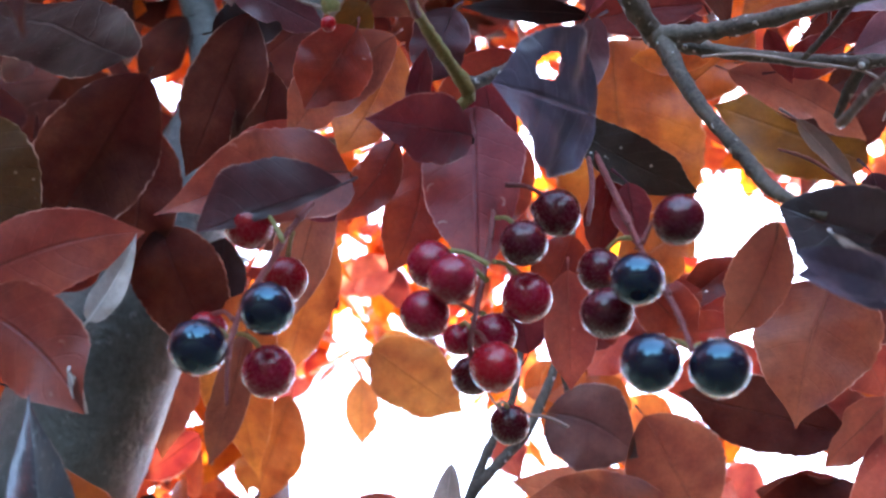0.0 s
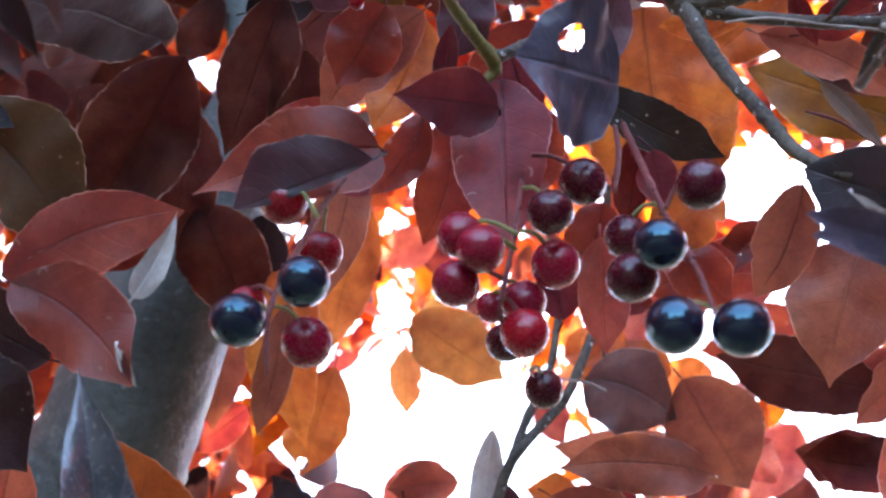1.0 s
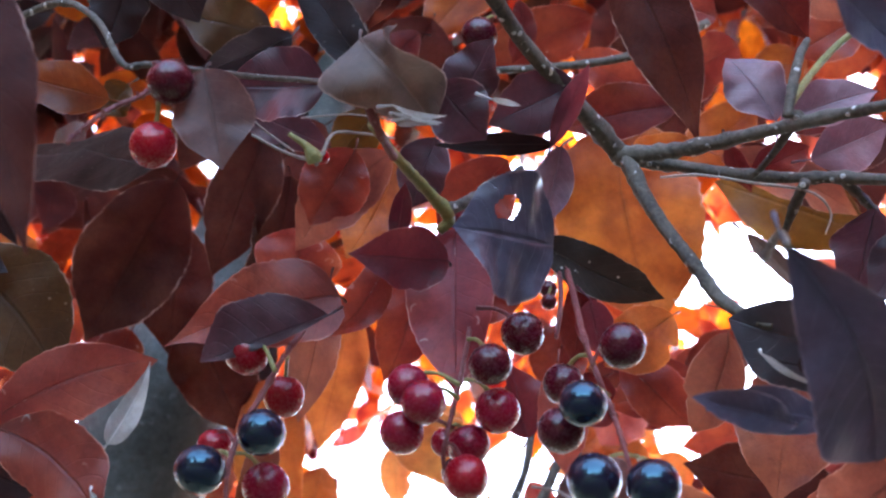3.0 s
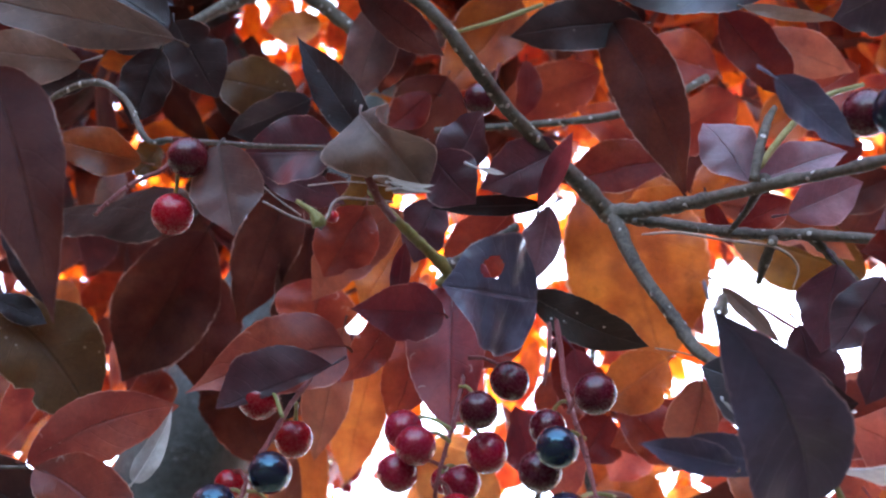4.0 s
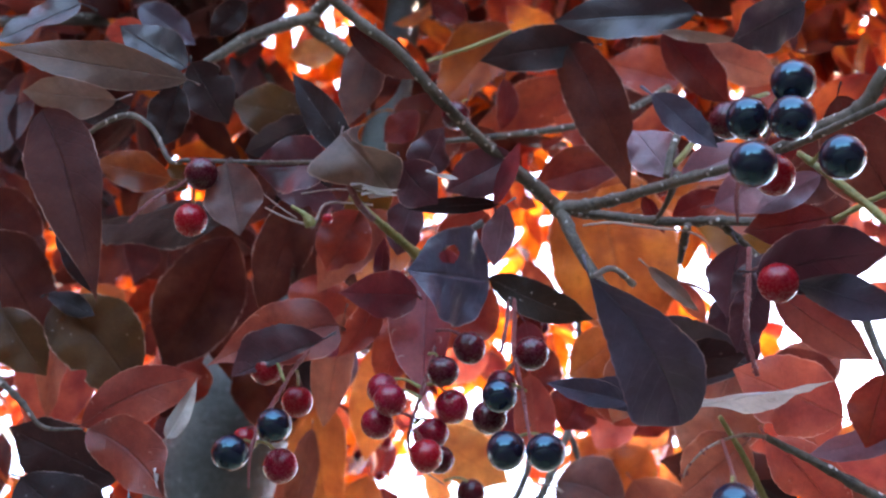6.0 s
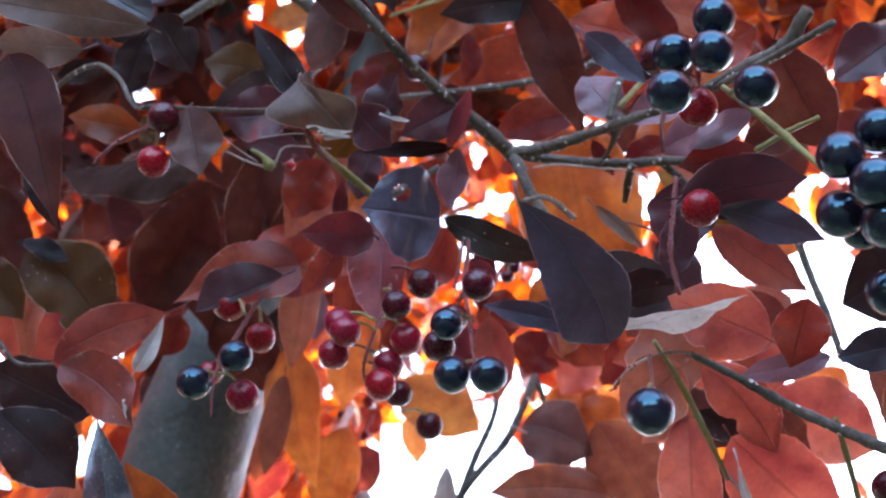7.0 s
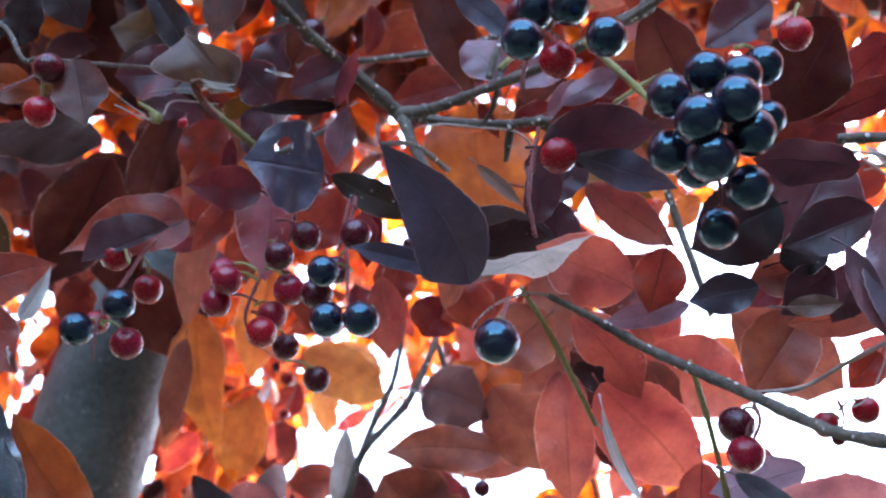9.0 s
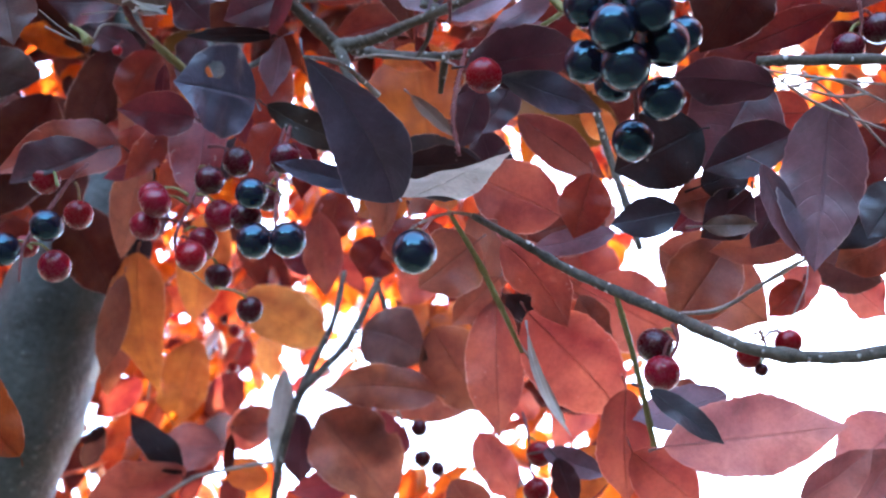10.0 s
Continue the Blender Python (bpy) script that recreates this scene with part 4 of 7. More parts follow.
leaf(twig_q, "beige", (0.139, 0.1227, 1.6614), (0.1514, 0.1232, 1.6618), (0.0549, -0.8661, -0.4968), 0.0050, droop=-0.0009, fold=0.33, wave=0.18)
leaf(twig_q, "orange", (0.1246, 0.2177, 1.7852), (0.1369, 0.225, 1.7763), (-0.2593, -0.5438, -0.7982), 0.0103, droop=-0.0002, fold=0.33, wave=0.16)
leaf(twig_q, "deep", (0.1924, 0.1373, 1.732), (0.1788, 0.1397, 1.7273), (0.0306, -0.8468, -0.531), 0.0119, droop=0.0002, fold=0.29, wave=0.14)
leaf(twig_q, "steel", (0.1381, 0.1408, 1.6794), (0.1211, 0.1414, 1.6769), (0.0610, -0.7982, -0.5993), 0.0098, fold=0.15)
leaf(twig_q, "purple", (0.1466, 0.1433, 1.685), (0.1365, 0.1474, 1.6783), (-0.244, -0.9458, -0.2144), 0.0104, droop=-0.0000, fold=0.29, wave=0.08)
rod("dry_stem", twig_q, DRY_STEM, [(0.1490, 0.0959, 1.6824, 0.00022), (0.1602, 0.0964, 1.6794, 0.00034), (0.1753, 0.0963, 1.6758, 0.00025)], "bleached dry stem", 10, 0.08, 0.25, 33)
rod("dry_stem", twig_q, DRY_STEM, [(0.1514, 0.0960, 1.6826, 0.00022), (0.1611, 0.0995, 1.6751, 0.00034), (0.1748, 0.1017, 1.6682, 0.00025)], "bleached dry stem", 10, 0.08, 0.25, 34)
rod("dry_stem", twig_q, DRY_STEM, [(0.1547, 0.0991, 1.6785, 0.00022), (0.1649, 0.0971, 1.6789, 0.00034), (0.1751, 0.0984, 1.6729, 0.00025)], "bleached dry stem", 10, 0.08, 0.25, 35)
rod("dry_stem", twig_q, DRY_STEM, [(0.1596, 0.0971, 1.6818, 0.00022), (0.1681, 0.1007, 1.6741, 0.00034), (0.1747, 0.1038, 1.6654, 0.00025)], "bleached dry stem", 10, 0.08, 0.25, 36)
rod("dry_stem", twig_q, DRY_STEM, [(0.1571, 0.0986, 1.6794, 0.00022), (0.1659, 0.0992, 1.6760, 0.00034), (0.1720, 0.0971, 1.6744, 0.00025)], "bleached dry stem", 10, 0.08, 0.25, 37)
rod("side_twig", twig_q, BARK, [(0.1525, 0.1026, 1.6907, 0.00111), (0.1661, 0.1034, 1.6908, 0.00124), (0.1822, 0.1045, 1.6907, 0.00124)], "", 10, 0.08, 0.25, 38)
leaf(twig_q, "deep", (0.1913, 0.1327, 1.6953), (0.1763, 0.1403, 1.6833), (-0.0703, -0.8795, -0.4708), 0.0136, droop=0.0016, fold=0.23, wave=0.15)
leaf(twig_q, "brown", (0.2016, 0.1688, 1.6891), (0.1819, 0.1722, 1.6824), (0.0132, -0.8707, -0.4916), 0.0141, droop=-0.0017, fold=0.03, wave=0.11)
leaf(twig_q, "brown", (0.1722, 0.1593, 1.6822), (0.1471, 0.1592, 1.6801), (0.0609, -0.7518, -0.6565), 0.0104, droop=-0.0006, fold=0.35, wave=0.10)
leaf(twig_q, "dusky", (0.1968, 0.1841, 1.6845), (0.1758, 0.1781, 1.6909), (-0.0761, -0.5886, -0.8049), 0.0126, droop=-0.0010, fold=0.03, wave=0.13)
leaf(twig_q, "plum", (0.1661, 0.1431, 1.6871), (0.1557, 0.1512, 1.6748), (0.0837, -0.7968, -0.5984), 0.0115, droop=-0.0001, fold=-0.03, wave=0.23)
leaf(twig_q, "brown", (0.1935, 0.1314, 1.706), (0.178, 0.1347, 1.6999), (0.0848, -0.7673, -0.6357), 0.0098, droop=0.0015, fold=0.26, wave=0.19)

# lower branch with salmon leaves
low = thing("cherry_branch", (0.1847, 0.1646, 1.6463), "thin grey-dotted lower cherry branch with salmon leaves", "branch")
rod("limb", low, BARK, [(0.1794, 0.1253, 1.6303, 0.00157), (0.1617, 0.1286, 1.6306, 0.00142), (0.1474, 0.1318, 1.6349, 0.00137), (0.1381, 0.1350, 1.6422, 0.00136), (0.1302, 0.1398, 1.6508, 0.00134), (0.1196, 0.1421, 1.6589, 0.00129), (0.1093, 0.1427, 1.6660, 0.00113), (0.0981, 0.1371, 1.6710, 0.00094), (0.0881, 0.1316, 1.6745, 0.00075)], "", 10, 0.1, 0.2, 39)
rod("cluster_stem", low, DRY_STEM, [(0.0887, 0.1318, 1.6743, 0.00039), (0.0849, 0.1308, 1.6748, 0.00035), (0.0803, 0.1306, 1.6741, 0.00032), (0.0750, 0.1305, 1.6715, 0.00028), (0.0712, 0.1312, 1.6680, 0.00021), (0.0702, 0.1323, 1.6664, 0.00017)], "dry bumpy fruit stem", 10, 0.15, 0.4, 40)
scars(low, [(0.0887, 0.1318, 1.6743, 0.00054), (0.0849, 0.1308, 1.6748, 0.00049), (0.0803, 0.1306, 1.6741, 0.00044), (0.0750, 0.1305, 1.6715, 0.00039), (0.0712, 0.1312, 1.6680, 0.00029), (0.0702, 0.1323, 1.6664, 0.00024)], 14, 40)
rod("shoot", low, GREEN_STEM, [(0.0814, 0.1518, 1.6914, 0.00054), (0.0859, 0.1615, 1.6879, 0.00071), (0.0899, 0.1713, 1.6843, 0.00078), (0.0945, 0.1827, 1.6786, 0.00074), (0.0987, 0.1937, 1.6733, 0.00052)], "green young shoot", 10, 0.08, 0.2, 41)
rod("shoot", low, GREEN_STEM, [(0.1221, 0.1604, 1.6720, 0.00062), (0.1248, 0.1702, 1.6680, 0.00074), (0.1277, 0.1812, 1.6625, 0.00075), (0.1325, 0.2027, 1.6520, 0.00078), (0.1344, 0.2120, 1.6402, 0.00078)], "green young shoot", 10, 0.08, 0.2, 42)
rod("shoot", low, DRY_STEM, [(0.0981, 0.1922, 1.6751, 0.00033), (0.1042, 0.1987, 1.6679, 0.00044), (0.1094, 0.2069, 1.6582, 0.00055)], "dry pale shoot", 10, 0.08, 0.2, 43)
rod("side_twig", low, DRY_STEM, [(0.1329, 0.1513, 1.6571, 0.00039), (0.1445, 0.1490, 1.6562, 0.00053), (0.1527, 0.1415, 1.6571, 0.00051), (0.1602, 0.1287, 1.6550, 0.00040), (0.1663, 0.1235, 1.6543, 0.00026)], "grey-green side twig", 10, 0.08, 0.25, 44)
leaf(low, "salmon", (0.0947, 0.1746, 1.6975), (0.1117, 0.1886, 1.6778), (-0.1607, -0.7354, -0.6583), 0.0155, bow=-0.0021, droop=0.0026, fold=0.01, wave=0.19)
leaf(low, "salmon", (0.0915, 0.2136, 1.704), (0.0915, 0.2303, 1.6653), (-0.2098, -0.8969, -0.3892), 0.0184, droop=0.0015, fold=0.28, wave=0.11)
leaf(low, "salmon", (0.1007, 0.189, 1.6833), (0.127, 0.2087, 1.6595), (-0.0604, -0.7332, -0.6773), 0.0256, droop=-0.0039, fold=0.06, wave=0.09)
leaf(low, "salmon", (0.1190, 0.2332, 1.7203), (0.1520, 0.2479, 1.7072), (0.1151, -0.7910, -0.6009), 0.0265, fold=0.15)
leaf(low, "bronze", (0.0884, 0.1653, 1.6918), (0.072, 0.1709, 1.681), (0.0563, -0.8474, -0.528), 0.0186, droop=-0.0009, fold=0.28, wave=0.19)
leaf(low, "brown", (0.093, 0.2096, 1.7094), (0.0779, 0.2166, 1.6972), (0.2216, -0.7058, -0.6728), 0.0115, droop=-0.0011, fold=0.26, wave=0.23)
leaf(low, "dark", (0.095, 0.2133, 1.705), (0.1067, 0.2201, 1.6985), (0.0265, -0.7122, -0.7015), 0.0086, droop=-0.0002, fold=0.39, wave=0.08)
leaf(low, "brown", (0.1181, 0.2248, 1.7114), (0.126, 0.2375, 1.6964), (0.3519, -0.7975, -0.4901), 0.0124, droop=0.0012, fold=0.14, wave=0.09)
leaf(low, "brown", (0.1567, 0.1746, 1.6938), (0.1401, 0.1862, 1.6752), (-0.1847, -0.9001, -0.3947), 0.0201, droop=0.0027, fold=0.19, wave=0.14)
leaf(low, "brown", (0.1396, 0.1904, 1.7046), (0.1716, 0.2051, 1.6872), (0.2201, -0.9064, -0.3607), 0.0266, droop=-0.0034, fold=0.36, wave=0.16)
leaf(low, "lilac", (0.1538, 0.1994, 1.6607), (0.1276, 0.1995, 1.6552), (-0.008, -0.9993, 0.0352), 0.0140, droop=-0.0024, fold=0.07, wave=0.09)
leaf(low, "rose", (0.1295, 0.1612, 1.6276), (0.1724, 0.1615, 1.6313), (0.0343, -0.9447, -0.3263), 0.0189, droop=-0.0038, fold=0.07, wave=0.15)
leaf(low, "salmon", (0.1263, 0.1957, 1.6616), (0.1253, 0.214, 1.6362), (0.0882, -0.8079, -0.5826), 0.0164, droop=-0.0028, fold=-0.02, wave=0.24)
leaf(low, "slate", (0.1253, 0.1426, 1.6324), (0.1414, 0.1508, 1.6226), (0.2405, -0.9037, -0.3543), 0.0062, droop=0.0000, fold=0.14, wave=0.17)
leaf(low, "salmon", (0.0824, 0.2993, 1.7021), (0.0951, 0.3148, 1.6818), (0.4442, -0.8239, -0.352), 0.0172, droop=-0.0011, fold=0.01, wave=0.17)
leaf(low, "rose", (0.1619, 0.1787, 1.62), (0.1798, 0.1726, 1.6302), (0.0897, -0.7765, -0.6237), 0.0111, droop=0.0004, fold=0.34, wave=0.11)
leaf(low, "salmon", (0.1905, 0.1983, 1.6983), (0.2042, 0.207, 1.6876), (0.2337, -0.8806, -0.4122), 0.0147, droop=0.0002, fold=0.17, wave=0.17)
leaf(low, "red", (0.1728, 0.174, 1.6791), (0.1635, 0.1785, 1.6719), (-0.024, -0.8593, -0.5109), 0.0090, droop=0.0003, fold=0.28, wave=0.23)
leaf(low, "red", (0.1939, 0.1976, 1.6997), (0.1839, 0.1998, 1.6958), (0.0552, -0.8104, -0.5832), 0.0082, fold=0.15)
leaf(low, "brown", (0.1495, 0.2173, 1.6682), (0.1383, 0.2145, 1.6709), (-0.0455, -0.6078, -0.7928), 0.0105, droop=-0.0004, fold=-0.00, wave=0.20)
leaf(low, "salmon", (0.1262, 0.1966, 1.6433), (0.1432, 0.2065, 1.6311), (-0.1354, -0.6673, -0.7324), 0.0172, droop=-0.0009, fold=0.02, wave=0.09)
leaf(low, "orange", (0.1218, 0.2503, 1.6711), (0.1101, 0.2609, 1.6552), (0.0973, -0.7925, -0.6021), 0.0165, droop=-0.0019, fold=0.15, wave=0.17)
leaf(low, "lilac", (0.1037, 0.2408, 1.6654), (0.124, 0.2464, 1.6596), (0.1886, -0.9501, -0.2485), 0.0089, droop=-0.0019, fold=0.27, wave=0.09)
leaf(low, "plum", (0.1076, 0.2329, 1.6596), (0.1127, 0.2422, 1.6472), (0.3031, -0.8191, -0.487), 0.0088, droop=-0.0007, fold=0.12, wave=0.10)
leaf(low, "brown", (0.0716, 0.3088, 1.6879), (0.0831, 0.3206, 1.6726), (0.2102, -0.8444, -0.4928), 0.0167, droop=-0.0008, fold=0.29, wave=0.17)

# far forked twig with orange and brown leaves
fork = thing("leafy_twig", (-0.0091, 0.3644, 1.6887), "far forked grey twig with orange and brown leaves", "twig")
rod("stem", fork, BARK, [(-0.0136, 0.3764, 1.6717, 0.00182), (-0.0047, 0.3539, 1.7038, 0.00166), (-0.0003, 0.3433, 1.7188, 0.00166), (0.0079, 0.3303, 1.7377, 0.00182), (0.0168, 0.3293, 1.7486, 0.00168), (0.0265, 0.3281, 1.7597, 0.00169), (0.0351, 0.3275, 1.7785, 0.00155), (0.0407, 0.3276, 1.7960, 0.00150), (0.0435, 0.3328, 1.8148, 0.00127), (0.0456, 0.3219, 1.8386, 0.00110)], "", 10, 0.08, 0.1, 45)
rod("side_twig", fork, BARK, [(0.0079, 0.3303, 1.7377, 0.00166), (0.0135, 0.3270, 1.7515, 0.00151), (0.0217, 0.3222, 1.7674, 0.00135), (0.0261, 0.3183, 1.7904, 0.00104)], "", 10, 0.08, 0.1, 46)
rod("side_twig", fork, BARK, [(0.0360, 0.3389, 1.8023, 0.00126), (0.0408, 0.3393, 1.7861, 0.00124), (0.0428, 0.3471, 1.7763, 0.00088)], "", 10, 0.08, 0.1, 47)
rod("shoot", fork, DRY_STEM, [(0.0238, 0.3179, 1.7607, 0.00042), (0.0317, 0.3105, 1.7555, 0.00049), (0.0365, 0.3035, 1.7491, 0.00048)], "thin leaf stalk", 10, 0.08, 0.25, 48)
leaf(fork, "peach", (-0.0258, 0.3528, 1.8045), (0.0077, 0.3935, 1.7991), (0.0552, -0.8104, -0.5832), 0.0279, mid=0.48, fold=0.15)
leaf(fork, "orange", (-0.0635, 0.3112, 1.8012), (-0.0625, 0.3671, 1.7614), (0.0437, -0.5804, -0.8132), 0.0240, mid=0.42, bow=0.0035, droop=0.0034, fold=0.25, wave=0.30)
leaf(fork, "orange", (-0.0592, 0.3959, 1.8075), (-0.0738, 0.4203, 1.7723), (0.0617, -0.8067, -0.5877), 0.0262, droop=0.0018, fold=0.20, wave=0.15, hole=(0.9, 0.15, 0.06, 0.5))
leaf(fork, "orange", (-0.044, 0.3496, 1.8546), (-0.0588, 0.3829, 1.808), (0.3178, -0.7217, -0.615), 0.0251, droop=-0.0044, fold=-0.01, wave=0.11)
leaf(fork, "brown", (-0.104, 0.3979, 1.8453), (-0.1156, 0.4323, 1.7978), (0.49, -0.6452, -0.5863), 0.0214, droop=0.0021, fold=0.09, wave=0.09)
leaf(fork, "dusky", (0.033, 0.3281, 1.766), (0.0611, 0.3307, 1.7518), (-0.1201, -0.9062, -0.4055), 0.0287, mid=0.5, bow=-0.0033, droop=0.0006, fold=0.10, wave=0.09)
leaf(fork, "bronze", (0.0664, 0.313, 1.7262), (0.021, 0.308, 1.7266), (0.0983, -0.9231, -0.3717), 0.0184, mid=0.5, bow=0.0026, droop=0.0014, fold=0.12, wave=0.23)
leaf(fork, "bronze", (0.063, 0.3229, 1.7624), (0.0846, 0.3477, 1.7345), (0.0176, -0.7551, -0.6554), 0.0316, droop=-0.0023, fold=0.15, wave=0.14)
leaf(fork, "brown", (-0.0099, 0.3819, 1.753), (-0.0356, 0.3804, 1.7496), (0.1237, -0.805, -0.5802), 0.0162, droop=-0.0025, fold=0.22, wave=0.21)
# narrow leaf in full light; the pale colour carries that brightness
leaf(fork, "pale", (0.0027, 0.3234, 1.7468), (-0.0036, 0.3477, 1.7125), (0.0552, -0.8104, -0.5832), 0.0102, fold=0.15)
leaf(fork, "plum", (0.0057, 0.343, 1.7371), (0.0046, 0.3605, 1.7126), (-0.0222, -0.813, -0.5818), 0.0160, droop=-0.0003, fold=0.37, wave=0.21)
leaf(fork, "bronze", (0.0192, 0.3176, 1.7222), (0.0472, 0.3402, 1.6934), (0.4593, -0.8584, -0.2283), 0.0383, droop=-0.0017, fold=0.36, wave=0.15)
leaf(fork, "rose", (-0.038, 0.385, 1.7432), (-0.0665, 0.3828, 1.7434), (0.0602, -0.8677, -0.4934), 0.0217, droop=-0.0003, fold=0.30, wave=0.23)
leaf(fork, "salmon", (-0.0162, 0.3856, 1.7615), (-0.0386, 0.3944, 1.7472), (0.0287, -0.8315, -0.5547), 0.0194, droop=0.0026, fold=0.22, wave=0.10)
leaf(fork, "dark", (-0.0508, 0.3726, 1.7248), (-0.0717, 0.3558, 1.7463), (0.4929, -0.8495, -0.1882), 0.0151, droop=-0.0006, fold=-0.02, wave=0.24)
leaf(fork, "salmon", (-0.0487, 0.3714, 1.7268), (-0.0938, 0.377, 1.7147), (0.1468, -0.5654, -0.8116), 0.0248, droop=0.0007, fold=0.17, wave=0.22)
leaf(fork, "orange", (0.0598, 0.4149, 1.8239), (0.0412, 0.4262, 1.8053), (0.095, -0.8074, -0.5824), 0.0260, droop=-0.0016, fold=0.08, wave=0.11)
leaf(fork, "salmon", (0.0308, 0.2332, 1.757), (0.0317, 0.2513, 1.7334), (0.0593, -0.7926, -0.6069), 0.0139, droop=-0.0009, fold=0.29, wave=0.12)
leaf(fork, "peach", (-0.0356, 0.4418, 1.8408), (-0.0354, 0.4588, 1.8165), (0.0000, -0.8192, -0.5736), 0.0153, fold=0.15)
leaf(fork, "orange", (-0.0240, 0.4230, 1.7431), (-0.0461, 0.4169, 1.7495), (0.0552, -0.8104, -0.5832), 0.0163, fold=0.15)
leaf(fork, "salmon", (0.063, 0.3305, 1.8023), (0.0493, 0.3406, 1.7863), (-0.2272, -0.9002, -0.3715), 0.0209, droop=-0.0000, fold=-0.02, wave=0.11)
leaf(fork, "orange", (0.0338, 0.4322, 1.8291), (0.0579, 0.4303, 1.8366), (-0.0317, -0.988, -0.151), 0.0193, droop=0.0011, fold=0.36, wave=0.11)
leaf(fork, "orange", (0.0341, 0.3745, 1.7386), (0.0138, 0.367, 1.7442), (0.293, -0.9376, -0.1873), 0.0170, droop=-0.0008, fold=0.26, wave=0.22)
leaf(fork, "purple", (0.0531, 0.3424, 1.7181), (0.0222, 0.3324, 1.7248), (0.2239, -0.9152, -0.335), 0.0206, droop=0.0020, fold=0.13, wave=0.08)
leaf(fork, "orange", (0.0723, 0.4095, 1.8224), (0.054, 0.4215, 1.8039), (0.0083, -0.8338, -0.552), 0.0258, droop=0.0005, fold=0.04, wave=0.14)
leaf(fork, "russet", (0.1331, 0.2567, 1.7667), (0.0996, 0.2573, 1.7590), (0.1263, -0.7772, -0.6165), 0.0232, fold=0.15)
leaf(fork, "red", (0.0964, 0.3591, 1.8352), (0.0762, 0.3706, 1.8174), (-0.0924, -0.8823, -0.4615), 0.0218, droop=0.0012, fold=0.14, wave=0.24)
leaf(fork, "red", (0.1025, 0.3266, 1.8136), (0.0725, 0.3310, 1.8073), (0.0000, -0.8192, -0.5736), 0.0183, fold=0.15)
leaf(fork, "deep", (0.0825, 0.3733, 1.8314), (0.0664, 0.384, 1.815), (-0.1436, -0.8885, -0.4358), 0.0245, droop=0.0015, fold=0.12, wave=0.17)
leaf(fork, "bronze", (0.0811, 0.3743, 1.7552), (0.0229, 0.3683, 1.7601), (0.0696, -0.9408, -0.3319), 0.0209, bow=-0.0020, droop=0.0003, fold=0.09, wave=0.09)
leaf(fork, "umber", (0.1355, 0.3497, 1.7418), (0.1005, 0.345, 1.7463), (-0.011, -0.6544, -0.7561), 0.0229, droop=-0.0010, fold=0.22, wave=0.20)
leaf(fork, "orange", (0.0965, 0.4524, 1.8195), (0.0796, 0.4434, 1.8319), (0.1438, -0.8831, -0.4467), 0.0228, droop=-0.0009, fold=0.37, wave=0.12)
leaf(fork, "orange", (0.0495, 0.4222, 1.8370), (0.0648, 0.4288, 1.8291), (0.0552, -0.8104, -0.5832), 0.0131, fold=0.15)
leaf(fork, "peach", (-0.0004, 0.4215, 1.8308), (-0.0336, 0.4185, 1.8347), (0.0844, -0.9945, -0.0619), 0.0316, droop=0.0027, fold=0.26, wave=0.21)
leaf(fork, "umber", (0.1268, 0.3274, 1.758), (0.0734, 0.3197, 1.7683), (0.0771, -0.9489, -0.3059), 0.0247, droop=0.0012, fold=0.05, wave=0.16)
leaf(fork, "deep", (0.1373, 0.3416, 1.7374), (0.0999, 0.3381, 1.7418), (0.0848, -0.9947, -0.0587), 0.0212, droop=-0.0020, fold=0.39, wave=0.17)
leaf(fork, "salmon", (0.1287, 0.3581, 1.7838), (0.154, 0.3629, 1.7773), (0.047, -0.8852, -0.4629), 0.0219, droop=-0.0026, fold=0.13, wave=0.11)
leaf(fork, "salmon", (0.0922, 0.3968, 1.7623), (0.1058, 0.391, 1.7709), (-0.0787, -0.8821, -0.4644), 0.0231, droop=0.0014, fold=0.36, wave=0.18)
leaf(fork, "orange", (0.0398, 0.4006, 1.8089), (0.0555, 0.3932, 1.8199), (-0.1567, -0.9092, -0.3858), 0.0179, droop=-0.0016, fold=0.26, wave=0.17)
leaf(fork, "bronze", (0.0626, 0.1715, 1.7264), (0.0564, 0.1969, 1.7163), (-0.5368, -0.4222, -0.7305), 0.0119, bow=-0.0017, droop=-0.0007, fold=0.35, wave=0.11)
leaf(fork, "bronze", (0.0953, 0.2332, 1.7533), (0.0848, 0.2497, 1.7221), (-0.4212, -0.8534, -0.3071), 0.0300, mid=0.4, bow=0.0014, droop=0.0015, fold=0.15, wave=0.22)

# twig with the leaves in front of the trunk
lefty = thing("leafy_twig", (-0.0883, 0.1617, 1.7132), "cherry twig with folded red and silvery leaves", "twig")
rod("stem", lefty, BARK, [(-0.1091, 0.1581, 1.7181, 0.00089), (-0.1022, 0.1621, 1.7124, 0.00079), (-0.0963, 0.1660, 1.7067, 0.00059), (-0.0854, 0.1667, 1.7059, 0.00040)], "", 10, 0.08, 0.25, 49)
leaf(lefty, "russet", (-0.0854, 0.1662, 1.7067), (-0.0537, 0.1667, 1.7205), (0.2869, -0.7227, -0.6288), 0.0152, mid=0.55, bow=-0.0026, droop=0.0010, fold=0.10, wave=0.12)
leaf(lefty, "russet", (-0.0835, 0.1668, 1.7059), (-0.059, 0.1709, 1.6861), (-0.1089, -0.9372, -0.3313), 0.0167, mid=0.55, bow=-0.0029, droop=0.0016, fold=0.10, wave=0.22)
leaf(lefty, "pale", (-0.0609, 0.1673, 1.702), (-0.0543, 0.1651, 1.7194), (0.5534, -0.7748, -0.3057), 0.0051, mid=0.35, bow=0.0006, droop=0.0000, fold=0.30, wave=0.16, stalk=0.0012)
